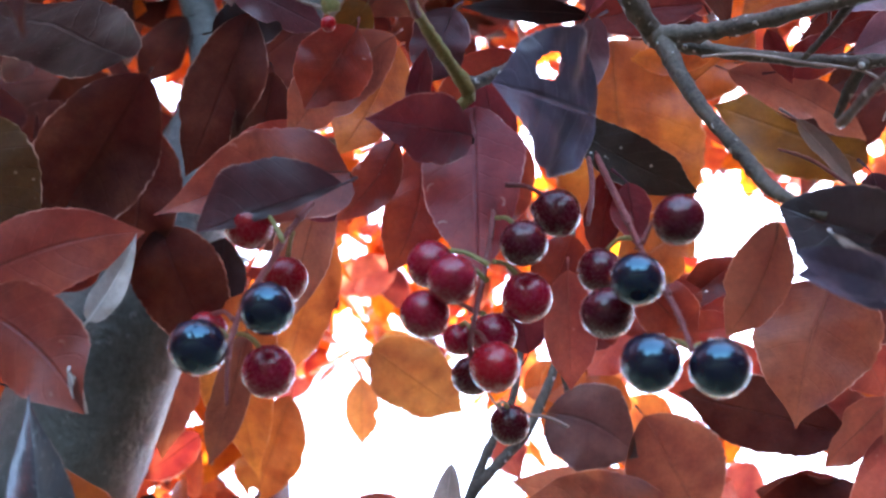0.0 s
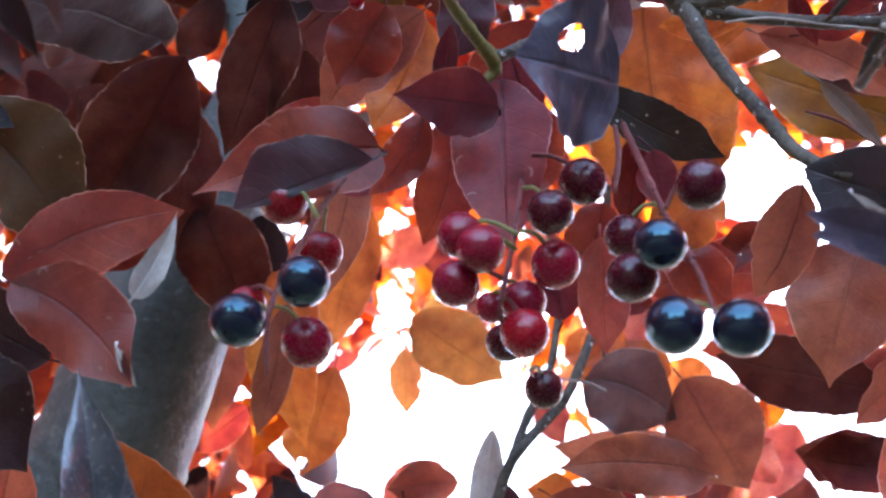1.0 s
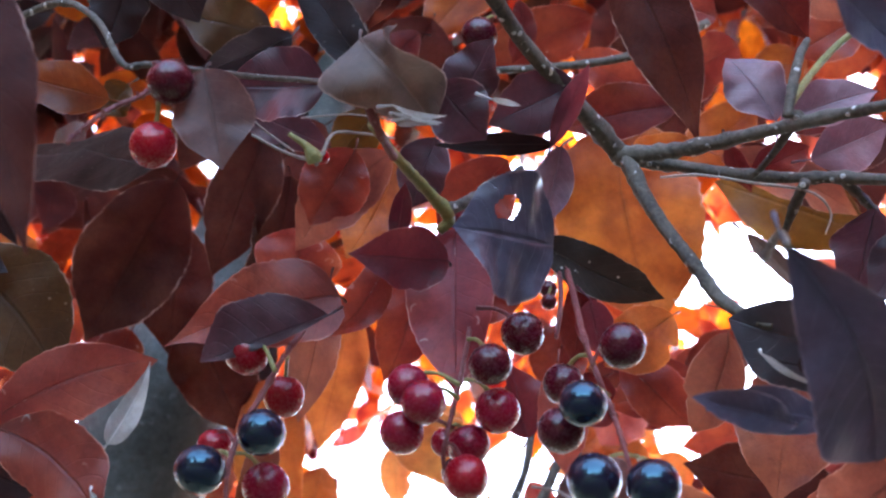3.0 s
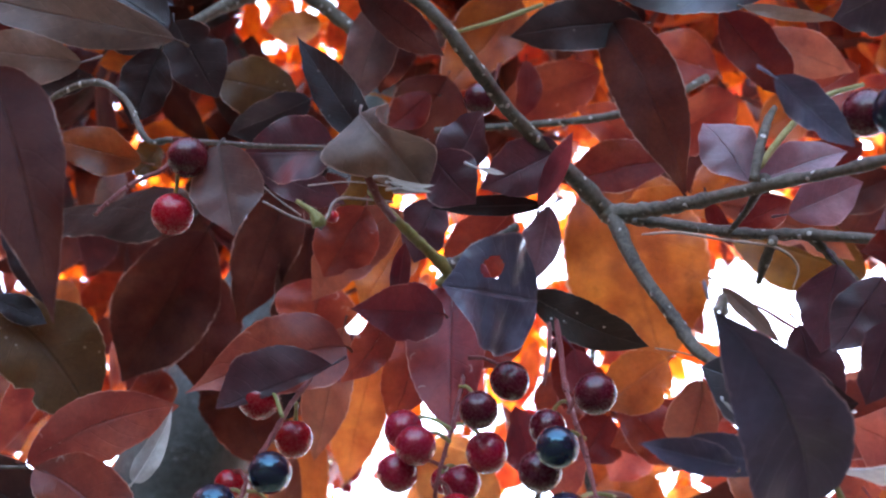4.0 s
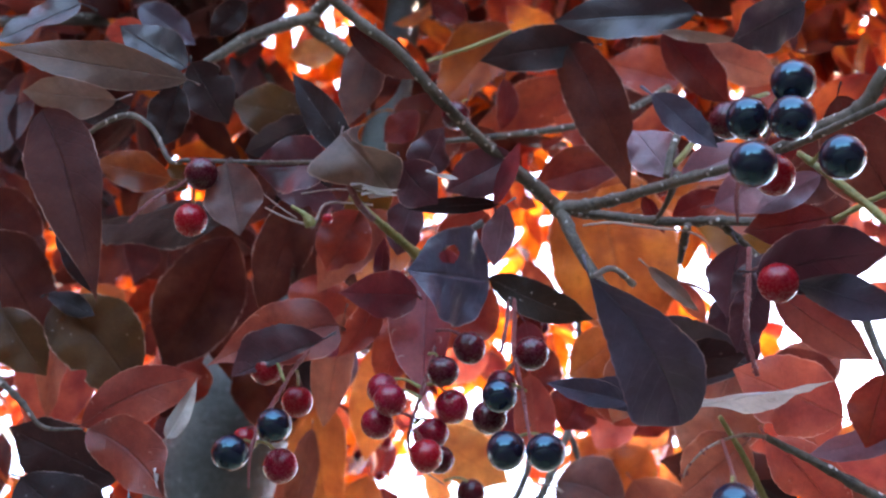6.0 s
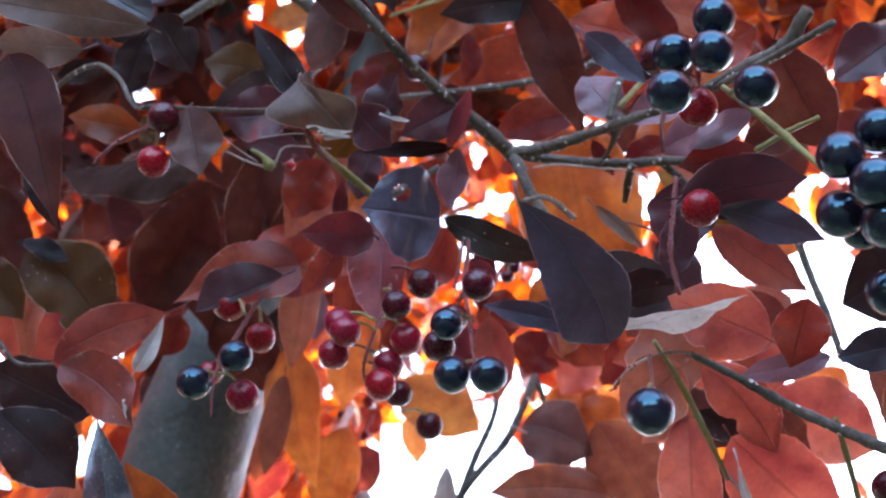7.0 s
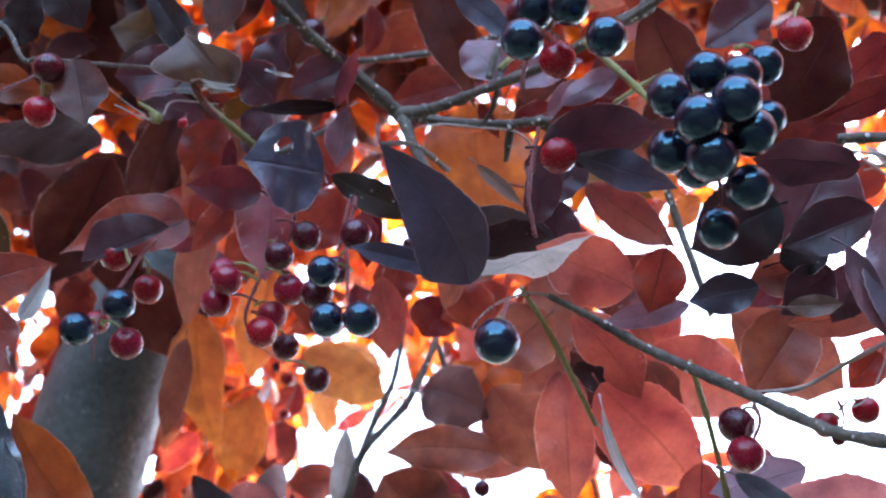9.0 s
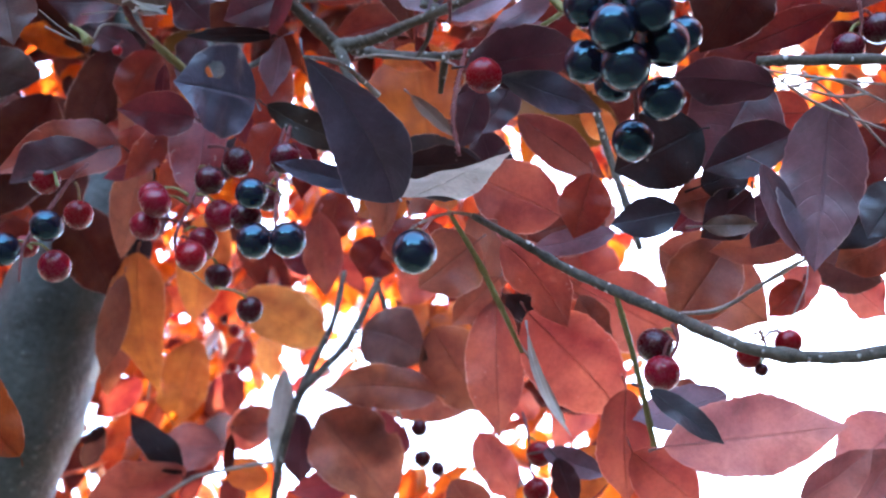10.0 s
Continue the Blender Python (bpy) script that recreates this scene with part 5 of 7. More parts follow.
leaf(lefty, "pale", (-0.0622, 0.1668, 1.692), (-0.0587, 0.17, 1.6856), (-0.105, -0.8644, -0.4917), 0.0021, droop=-0.0003, fold=0.08, wave=0.18, stalk=0.0012)
leaf(lefty, "silver", (-0.0567, 0.18, 1.6422), (-0.0659, 0.1614, 1.6848), (0.6244, -0.7566, -0.1942), 0.0150, mid=0.45, bow=-0.0018, droop=0.0038, fold=0.60, wave=0.30, stalk=0.004, sharp=1.3)
leaf(lefty, "silver", (-0.0507, 0.1787, 1.6383), (-0.0538, 0.1651, 1.6623), (0.0837, -0.871, -0.4841), 0.0069, droop=0.0022, fold=0.40, wave=0.11, stalk=0.0012)
leaf(lefty, "rust", (-0.0525, 0.2226, 1.662), (-0.0731, 0.1979, 1.6902), (0.3949, -0.8137, -0.4266), 0.0188, bow=-0.0027, droop=0.0013, fold=0.26, wave=0.20)
leaf(lefty, "brown", (-0.1035, 0.2253, 1.6728), (-0.0953, 0.2092, 1.6957), (0.0039, -0.8163, -0.5776), 0.0137, droop=-0.0001, fold=0.33, wave=0.23)
leaf(lefty, "dark", (-0.0837, 0.1901, 1.7023), (-0.1132, 0.1764, 1.7136), (0.1263, -0.7772, -0.6165), 0.0198, fold=0.15)
leaf(lefty, "dark", (-0.1069, 0.1793, 1.6991), (-0.0861, 0.1961, 1.6814), (0.535, -0.8299, -0.1582), 0.0227, droop=0.0013, fold=0.33, wave=0.16)
leaf(lefty, "moss", (-0.1115, 0.1781, 1.7581), (-0.089, 0.2015, 1.7359), (0.3221, -0.7963, -0.512), 0.0261, mid=0.5, bow=-0.0028, droop=0.0020, fold=0.15, wave=0.09)
leaf(lefty, "dark", (-0.1122, 0.1747, 1.7591), (-0.098, 0.181, 1.7537), (0.3548, -0.9237, -0.1443), 0.0074, droop=0.0004, fold=0.01, wave=0.20)
leaf(lefty, "moss", (-0.1293, 0.1785, 1.7576), (-0.1165, 0.1933, 1.7413), (0.2341, -0.8056, -0.5443), 0.0165, droop=0.0016, fold=0.31, wave=0.19)
leaf(lefty, "brown", (-0.123, 0.2044, 1.7665), (-0.1292, 0.2217, 1.7436), (0.031, -0.7953, -0.6054), 0.0109, droop=0.0027, fold=0.24, wave=0.23)
leaf(lefty, "salmon", (-0.148, 0.2512, 1.8083), (-0.1627, 0.2819, 1.7667), (0.7025, -0.4307, -0.5666), 0.0363, droop=-0.0043, fold=-0.01, wave=0.11)
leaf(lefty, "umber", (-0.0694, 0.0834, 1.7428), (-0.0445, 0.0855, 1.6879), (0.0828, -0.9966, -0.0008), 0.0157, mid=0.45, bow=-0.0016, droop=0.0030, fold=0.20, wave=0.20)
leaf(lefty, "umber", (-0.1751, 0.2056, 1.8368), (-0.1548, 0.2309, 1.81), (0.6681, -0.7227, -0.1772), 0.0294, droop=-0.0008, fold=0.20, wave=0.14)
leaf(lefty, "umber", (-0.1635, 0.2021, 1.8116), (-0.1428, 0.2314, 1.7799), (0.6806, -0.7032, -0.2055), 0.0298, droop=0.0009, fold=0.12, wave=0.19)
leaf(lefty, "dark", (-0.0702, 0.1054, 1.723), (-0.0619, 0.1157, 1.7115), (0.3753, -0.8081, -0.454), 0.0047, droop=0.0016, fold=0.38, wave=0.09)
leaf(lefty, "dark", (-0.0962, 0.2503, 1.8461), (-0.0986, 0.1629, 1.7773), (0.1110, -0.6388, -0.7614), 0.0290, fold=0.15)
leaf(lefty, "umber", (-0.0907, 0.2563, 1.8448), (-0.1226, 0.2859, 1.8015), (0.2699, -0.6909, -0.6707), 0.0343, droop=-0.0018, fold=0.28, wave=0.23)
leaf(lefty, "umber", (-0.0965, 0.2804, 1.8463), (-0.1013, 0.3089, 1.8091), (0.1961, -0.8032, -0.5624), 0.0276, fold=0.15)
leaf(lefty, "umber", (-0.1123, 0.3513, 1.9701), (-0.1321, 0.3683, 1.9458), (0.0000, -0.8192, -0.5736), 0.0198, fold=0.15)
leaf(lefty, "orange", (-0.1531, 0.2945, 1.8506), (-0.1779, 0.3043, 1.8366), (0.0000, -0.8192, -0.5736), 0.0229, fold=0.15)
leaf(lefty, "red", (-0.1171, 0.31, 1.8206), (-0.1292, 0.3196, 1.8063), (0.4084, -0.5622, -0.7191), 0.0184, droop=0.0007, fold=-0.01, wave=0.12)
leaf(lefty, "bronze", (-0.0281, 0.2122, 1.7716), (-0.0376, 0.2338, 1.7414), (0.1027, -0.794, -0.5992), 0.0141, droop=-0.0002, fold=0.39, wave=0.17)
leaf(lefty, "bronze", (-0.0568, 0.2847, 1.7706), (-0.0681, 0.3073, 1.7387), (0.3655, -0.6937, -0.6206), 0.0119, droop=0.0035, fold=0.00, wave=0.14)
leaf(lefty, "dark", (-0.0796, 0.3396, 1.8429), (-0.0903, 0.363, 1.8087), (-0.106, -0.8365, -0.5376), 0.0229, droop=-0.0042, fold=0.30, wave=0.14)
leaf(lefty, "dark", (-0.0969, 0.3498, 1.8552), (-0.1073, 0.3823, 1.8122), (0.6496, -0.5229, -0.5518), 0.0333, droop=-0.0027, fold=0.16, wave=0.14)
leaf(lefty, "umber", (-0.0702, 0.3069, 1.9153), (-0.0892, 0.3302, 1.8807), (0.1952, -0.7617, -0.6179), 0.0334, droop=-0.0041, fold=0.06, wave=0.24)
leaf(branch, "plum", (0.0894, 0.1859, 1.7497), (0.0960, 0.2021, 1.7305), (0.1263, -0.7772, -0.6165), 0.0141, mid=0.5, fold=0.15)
# added leaf, stands in for dim branches and shade behind
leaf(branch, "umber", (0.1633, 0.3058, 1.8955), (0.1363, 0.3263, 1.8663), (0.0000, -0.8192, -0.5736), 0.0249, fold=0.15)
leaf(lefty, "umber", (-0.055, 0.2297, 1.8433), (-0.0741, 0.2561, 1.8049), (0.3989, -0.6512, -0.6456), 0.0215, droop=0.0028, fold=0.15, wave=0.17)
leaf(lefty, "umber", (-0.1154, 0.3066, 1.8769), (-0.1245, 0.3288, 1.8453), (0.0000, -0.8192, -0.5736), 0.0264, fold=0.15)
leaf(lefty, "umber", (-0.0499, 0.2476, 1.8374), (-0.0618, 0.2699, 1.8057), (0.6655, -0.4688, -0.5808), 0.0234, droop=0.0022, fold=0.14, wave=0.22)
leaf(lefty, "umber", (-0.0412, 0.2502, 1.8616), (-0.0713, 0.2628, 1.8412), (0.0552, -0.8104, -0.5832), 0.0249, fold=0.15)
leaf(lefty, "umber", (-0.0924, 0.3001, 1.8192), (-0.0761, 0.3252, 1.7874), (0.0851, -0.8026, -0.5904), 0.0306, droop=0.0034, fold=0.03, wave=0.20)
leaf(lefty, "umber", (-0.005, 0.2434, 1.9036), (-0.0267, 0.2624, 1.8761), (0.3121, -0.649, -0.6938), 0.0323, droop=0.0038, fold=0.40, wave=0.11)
leaf(lefty, "red", (0.0191, 0.2139, 1.8119), (-0.0008, 0.226, 1.7938), (0.2417, -0.6635, -0.708), 0.0208, droop=-0.0014, fold=0.17, wave=0.13)
leaf(lefty, "red", (0.0195, 0.2124, 1.7805), (0.0045, 0.2243, 1.7632), (0.0479, -0.8044, -0.5922), 0.0201, droop=-0.0019, fold=0.03, wave=0.15)
rod("stem", lefty, BARK, [(-0.1091, 0.1581, 1.7181, 0.00089), (-0.1617, 0.1867, 1.7817, 0.00129), (-0.2537, 0.2318, 1.9620, 0.00237), (-0.1816, 0.3988, 2.1603, 0.00515)], "", 12, 0.06, 0.1, 50)

# upper leaves of the shaded twig
upper = thing("leafy_twig", (-0.0496, 0.2, 1.9074), "grey crooked twig with shaded dark and slate leaves", "twig")
rod("stem", upper, BARK, [(-0.0185, 0.1807, 1.9213, 0.00252), (-0.0496, 0.1994, 1.9082, 0.00259), (-0.0421, 0.2066, 1.9004, 0.00259), (-0.0326, 0.2141, 1.8927, 0.00228), (-0.0355, 0.2238, 1.8799, 0.00183)], "", 10, 0.08, 0.1, 51)
rod("side_twig", upper, BARK, [(-0.0475, 0.1996, 1.9082, 0.00259), (-0.0606, 0.1966, 1.9016, 0.00255), (-0.0754, 0.1951, 1.8926, 0.00208), (-0.0904, 0.1930, 1.8762, 0.00174), (-0.1027, 0.1916, 1.8596, 0.00113)], "", 10, 0.08, 0.1, 52)
rod("side_twig", upper, BARK, [(-0.0229, 0.1570, 1.7882, 0.00067), (-0.0368, 0.1404, 1.7742, 0.00068), (-0.0500, 0.1248, 1.7622, 0.00068), (-0.0558, 0.1241, 1.7621, 0.00063), (-0.0628, 0.1238, 1.7741, 0.00070), (-0.0724, 0.1272, 1.7843, 0.00078), (-0.0842, 0.1340, 1.7898, 0.00075), (-0.0961, 0.1430, 1.7925, 0.00067)], "", 10, 0.08, 0.2, 53)
leaf(upper, "dusky", (-0.0378, 0.1194, 1.755), (-0.034, 0.1277, 1.7372), (0.1048, -0.9112, -0.3984), 0.0147, droop=-0.0005, fold=0.35, wave=0.22)
leaf(upper, "plum", (-0.0234, 0.1623, 1.7926), (-0.0469, 0.1601, 1.7912), (0.1137, -0.8394, -0.5315), 0.0182, droop=-0.0023, fold=0.32, wave=0.23)
leaf(upper, "plum", (-0.0533, 0.19, 1.8138), (-0.0285, 0.1998, 1.806), (0.0747, -0.7316, -0.6777), 0.0113, droop=-0.0020, fold=0.06, wave=0.23)
leaf(upper, "beige", (-0.0433, 0.0998, 1.7661), (-0.0851, 0.0819, 1.7639), (0.1263, -0.7772, -0.6165), 0.0111, fold=0.15)
leaf(upper, "beige", (-0.069, 0.1121, 1.7748), (-0.0939, 0.1072, 1.7764), (0.0537, -0.5475, -0.8351), 0.0114, droop=0.0013, fold=0.12, wave=0.20)
leaf(upper, "slate", (-0.0593, 0.1275, 1.8025), (-0.0780, 0.1173, 1.8115), (0.0560, -0.9905, -0.1257), 0.0144, fold=0.15)
leaf(upper, "slate", (-0.0845, 0.1055, 1.8089), (-0.1091, 0.1086, 1.7999), (-0.0159, -0.9999, 0.0057), 0.0146, fold=0.15)
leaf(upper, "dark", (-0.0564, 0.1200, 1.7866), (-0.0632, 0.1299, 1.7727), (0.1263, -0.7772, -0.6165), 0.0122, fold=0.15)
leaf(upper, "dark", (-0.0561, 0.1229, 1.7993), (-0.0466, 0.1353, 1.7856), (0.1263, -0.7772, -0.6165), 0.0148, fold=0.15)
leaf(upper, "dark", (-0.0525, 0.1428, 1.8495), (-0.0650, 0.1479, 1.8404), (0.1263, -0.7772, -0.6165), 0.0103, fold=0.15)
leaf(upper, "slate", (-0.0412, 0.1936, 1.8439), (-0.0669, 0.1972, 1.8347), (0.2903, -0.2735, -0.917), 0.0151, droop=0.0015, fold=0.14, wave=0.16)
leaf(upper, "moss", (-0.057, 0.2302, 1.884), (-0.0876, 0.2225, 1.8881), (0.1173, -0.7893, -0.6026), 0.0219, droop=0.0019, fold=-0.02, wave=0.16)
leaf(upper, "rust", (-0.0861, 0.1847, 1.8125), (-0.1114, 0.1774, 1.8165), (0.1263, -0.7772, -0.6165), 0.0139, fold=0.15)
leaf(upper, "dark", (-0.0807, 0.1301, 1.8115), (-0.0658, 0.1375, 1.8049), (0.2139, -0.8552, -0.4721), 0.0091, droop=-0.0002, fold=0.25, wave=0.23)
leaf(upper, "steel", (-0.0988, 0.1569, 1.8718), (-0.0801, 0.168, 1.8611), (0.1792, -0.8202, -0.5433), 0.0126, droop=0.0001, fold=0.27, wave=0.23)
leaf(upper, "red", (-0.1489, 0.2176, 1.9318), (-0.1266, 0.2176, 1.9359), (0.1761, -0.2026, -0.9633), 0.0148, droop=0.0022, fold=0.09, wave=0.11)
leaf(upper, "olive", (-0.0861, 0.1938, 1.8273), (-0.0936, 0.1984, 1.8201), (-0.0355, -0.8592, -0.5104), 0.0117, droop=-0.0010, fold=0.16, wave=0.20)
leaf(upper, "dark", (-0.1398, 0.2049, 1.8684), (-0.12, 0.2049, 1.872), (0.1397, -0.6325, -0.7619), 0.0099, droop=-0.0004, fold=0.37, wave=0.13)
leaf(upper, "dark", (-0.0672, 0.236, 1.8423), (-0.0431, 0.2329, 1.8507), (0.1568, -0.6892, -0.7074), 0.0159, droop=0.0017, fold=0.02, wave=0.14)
leaf(upper, "dusky", (-0.0137, 0.1635, 1.8541), (-0.0250, 0.1822, 1.8282), (0.1263, -0.7772, -0.6165), 0.0151, fold=0.15)
leaf(upper, "dark", (-0.1025, 0.3406, 1.8983), (-0.0816, 0.3656, 1.8705), (0.5621, -0.7794, -0.2768), 0.0283, droop=-0.0035, fold=0.11, wave=0.10)
leaf(upper, "deep", (-0.0061, 0.2071, 1.8576), (-0.0197, 0.2124, 1.8484), (-0.1079, -0.9227, -0.3701), 0.0126, droop=-0.0008, fold=0.08, wave=0.21)
leaf(upper, "deep", (0.0113, 0.2016, 1.9003), (-0.002, 0.195, 1.9062), (0.134, -0.7974, -0.5884), 0.0122, droop=-0.0008, fold=0.32, wave=0.18)
leaf(fork, "lilac", (-0.0409, 0.2644, 1.7975), (-0.0439, 0.277, 1.7805), (0.342, -0.726, -0.5967), 0.0103, droop=0.0006, fold=0.07, wave=0.12)
leaf(low, "brown", (0.139, 0.2737, 1.7838), (0.108, 0.2812, 1.7686), (-0.2011, -0.9769, -0.0725), 0.0235, droop=-0.0004, fold=0.35, wave=0.11)
leaf(branch, "deep", (0.1316, 0.2295, 1.8476), (0.1025, 0.2358, 1.8386), (0.0000, -0.8192, -0.5736), 0.0134, fold=0.15)
leaf(low, "salmon", (0.1207, 0.2859, 1.7812), (0.134, 0.3051, 1.7593), (0.332, -0.8, -0.4999), 0.0275, droop=-0.0029, fold=0.32, wave=0.16)
leaf(branch, "orange", (0.1757, 0.3765, 1.8120), (0.1455, 0.3942, 1.7867), (0.0000, -0.8192, -0.5736), 0.0266, fold=0.15)
leaf(branch, "rust", (0.1199, 0.3129, 1.9203), (0.0884, 0.3272, 1.8998), (0.0000, -0.8192, -0.5736), 0.0244, fold=0.15)
leaf(twig_q, "umber", (0.2004, 0.1254, 1.748), (0.1812, 0.1318, 1.7374), (-0.2045, -0.9559, -0.2107), 0.0180, droop=-0.0018, fold=-0.01, wave=0.19)
leaf(twig_q, "deep", (0.1883, 0.1407, 1.7596), (0.1749, 0.1473, 1.7496), (0.2517, -0.624, -0.7398), 0.0155, droop=-0.0016, fold=0.16, wave=0.18)
leaf(twig_q, "umber", (0.1979, 0.1359, 1.7337), (0.1841, 0.1401, 1.7267), (-0.1776, -0.958, -0.2252), 0.0144, droop=0.0007, fold=-0.01, wave=0.18)
leaf(low, "rose", (0.1977, 0.1967, 1.6499), (0.1791, 0.2048, 1.6368), (-0.3685, -0.9279, -0.0562), 0.0189, droop=-0.0018, fold=0.29, wave=0.12)
leaf(low, "rose", (0.1891, 0.1829, 1.634), (0.1787, 0.1902, 1.6228), (-0.1088, -0.8743, -0.473), 0.0141, droop=-0.0017, fold=0.29, wave=0.16)
leaf(low, "salmon", (0.1787, 0.1801, 1.6883), (0.1696, 0.1875, 1.6772), (-0.469, -0.8626, -0.1897), 0.0116, droop=-0.0001, fold=0.03, wave=0.11)
rod("dry_stem", low, DRY_STEM, [(0.1536, 0.1591, 1.6551, 0.00024), (0.1654, 0.1714, 1.6648, 0.00026), (0.1735, 0.1749, 1.6779, 0.00022), (0.1772, 0.1799, 1.6884, 0.00017)], "thin dry stalk", 10, 0.08, 0.25, 54)
rod("dry_stem", low, DRY_STEM, [(0.1664, 0.1723, 1.6654, 0.00021), (0.1722, 0.1809, 1.6694, 0.00022), (0.1736, 0.1827, 1.6670, 0.00016)], "thin dry stalk", 10, 0.08, 0.25, 55)
rod("stem", upper, BARK, [(-0.0185, 0.1807, 1.9213, 0.00247), (-0.0157, 0.2216, 2.0323, 0.00346), (-0.0524, 0.4181, 2.3282, 0.00579)], "", 12, 0.06, 0.1, 56)
rod("stem", fork, BARK, [(-0.0136, 0.3764, 1.6717, 0.00182), (-0.0360, 0.4261, 1.6519, 0.00234), (-0.1052, 0.4934, 1.6376, 0.00344), (-0.2304, 0.5313, 1.6441, 0.00467)], "", 12, 0.06, 0.1, 57)
leaf(fork, "red", (0.1418, 0.4368, 1.8463), (0.0933, 0.4413, 1.836), (0.0597, -0.7795, -0.6235), 0.0280, droop=0.0044, fold=0.05, wave=0.09)
leaf(fork, "salmon", (0.1471, 0.4548, 1.8195), (0.1166, 0.4465, 1.8298), (-0.0192, -0.7504, -0.6607), 0.0200, droop=-0.0028, fold=0.15, wave=0.18)
leaf(fork, "salmon", (0.1357, 0.4611, 1.8092), (0.115, 0.4793, 1.7803), (-0.3588, -0.884, -0.2996), 0.0250, droop=-0.0026, fold=0.02, wave=0.16)
leaf(fork, "peach", (0.0582, 0.4602, 1.8413), (0.0336, 0.4626, 1.8359), (-0.0334, -0.9608, -0.2752), 0.0141, droop=-0.0003, fold=0.21, wave=0.23)
leaf(fork, "salmon", (0.0262, 0.5019, 1.8485), (0.0379, 0.5178, 1.8255), (0.3278, -0.848, -0.4165), 0.0189, droop=-0.0014, fold=0.18, wave=0.17)
leaf(fork, "orange", (0.0857, 0.4501, 1.8584), (0.0597, 0.456, 1.8477), (-0.1809, -0.9787, -0.0973), 0.0223, droop=0.0003, fold=0.25, wave=0.15)
leaf(branch, "peach", (-0.0826, 0.3350, 2.0455), (-0.1102, 0.3342, 2.0408), (0.1263, -0.7772, -0.6165), 0.0178, fold=0.15)
leaf(branch, "umber", (0.1019, 0.2793, 1.872), (0.1361, 0.2937, 1.8515), (-0.023, -0.799, -0.6008), 0.0141, droop=-0.0012, fold=0.35, wave=0.12)
leaf(branch, "umber", (0.1612, 0.2891, 1.885), (0.1335, 0.2955, 1.8753), (-0.0361, -0.8802, -0.4732), 0.0190, droop=0.0008, fold=0.38, wave=0.10)
leaf(twig_q, "orange", (0.1581, 0.3099, 1.8452), (0.1419, 0.3164, 1.8335), (0.1151, -0.7910, -0.6009), 0.0129, fold=0.15)
leaf(branch, "umber", (0.1059, 0.3430, 1.9581), (0.0767, 0.3566, 1.9370), (0.0440, -0.8123, -0.5816), 0.0277, fold=0.15)
leaf(branch, "umber", (0.1365, 0.3621, 1.9681), (0.1144, 0.3752, 1.9483), (0.0440, -0.8123, -0.5816), 0.0247, fold=0.15)
leaf(branch, "rust", (0.1534, 0.3355, 1.9722), (0.1270, 0.3430, 1.9597), (0.0440, -0.8123, -0.5816), 0.0228, fold=0.15)
leaf(branch, "umber", (0.0943, 0.3287, 1.9772), (0.0604, 0.3369, 1.9632), (0.0440, -0.8123, -0.5816), 0.0247, fold=0.15)
leaf(branch, "umber", (0.1701, 0.3479, 1.9561), (0.1498, 0.3555, 1.9440), (0.0440, -0.8123, -0.5816), 0.0213, fold=0.15)
leaf(fork, "deep", (-0.1207, 0.7197, 2.0075), (-0.1420, 0.7374, 1.9809), (0.0552, -0.8104, -0.5832), 0.0244, fold=0.15)
leaf(fork, "red", (-0.1465, 0.7458, 1.9688), (-0.1709, 0.7611, 1.9453), (0.0552, -0.8104, -0.5832), 0.0235, fold=0.15)
leaf(fork, "deep", (-0.1047, 0.4504, 1.8174), (-0.1314, 0.4603, 1.8012), (0.0552, -0.8104, -0.5832), 0.0178, fold=0.15)
leaf(fork, "dark", (-0.1202, 0.4455, 1.7885), (-0.1314, 0.4586, 1.7693), (0.0552, -0.8104, -0.5832), 0.0125, fold=0.15)
leaf(fork, "umber", (-0.0281, 0.3642, 1.7387), (-0.0316, 0.3752, 1.7231), (0.0552, -0.8104, -0.5832), 0.0054, fold=0.15)
leaf(fork, "purple", (0.0327, 0.3334, 1.7015), (0.0057, 0.3348, 1.6971), (0.0552, -0.8104, -0.5832), 0.0129, fold=0.15)
leaf(fork, "deep", (-0.1873, 0.7153, 2.0073), (-0.1699, 0.7331, 1.9842), (0.0552, -0.8104, -0.5832), 0.0226, fold=0.15)
leaf(low, "pale", (0.1004, 0.1807, 1.6715), (0.1107, 0.1976, 1.6491), (0.0552, -0.8104, -0.5832), 0.0026, bow=0.002, fold=0.15)
leaf(branch, "pale", (-0.0023, 0.1236, 1.7477), (0.0076, 0.1259, 1.7469), (0.1263, -0.7772, -0.6165), 0.0012, bow=0.001, fold=0.15)
leaf(branch, "pale", (0.0003, 0.1254, 1.7460), (0.0067, 0.1267, 1.7457), (0.1263, -0.7772, -0.6165), 0.0009, fold=0.15)
leaf(branch, "pale", (0.0158, 0.1308, 1.7553), (0.0215, 0.1323, 1.7546), (0.1263, -0.7772, -0.6165), 0.0012, fold=0.15)
leaf(fork, "salmon", (-0.0304, 0.6205, 2.0214), (-0.0738, 0.6295, 2.0086), (0.0000, -0.8192, -0.5736), 0.0289, fold=0.15)
rod("side_twig", fork, DRY_STEM, [(-0.0663, 0.3805, 1.7125, 0.00090), (-0.0462, 0.3701, 1.7203, 0.00090), (-0.0289, 0.3641, 1.7216, 0.00080), (-0.0059, 0.3589, 1.7224, 0.00070)], "thin olive twig", 10, 0.08, 0.25, 75)
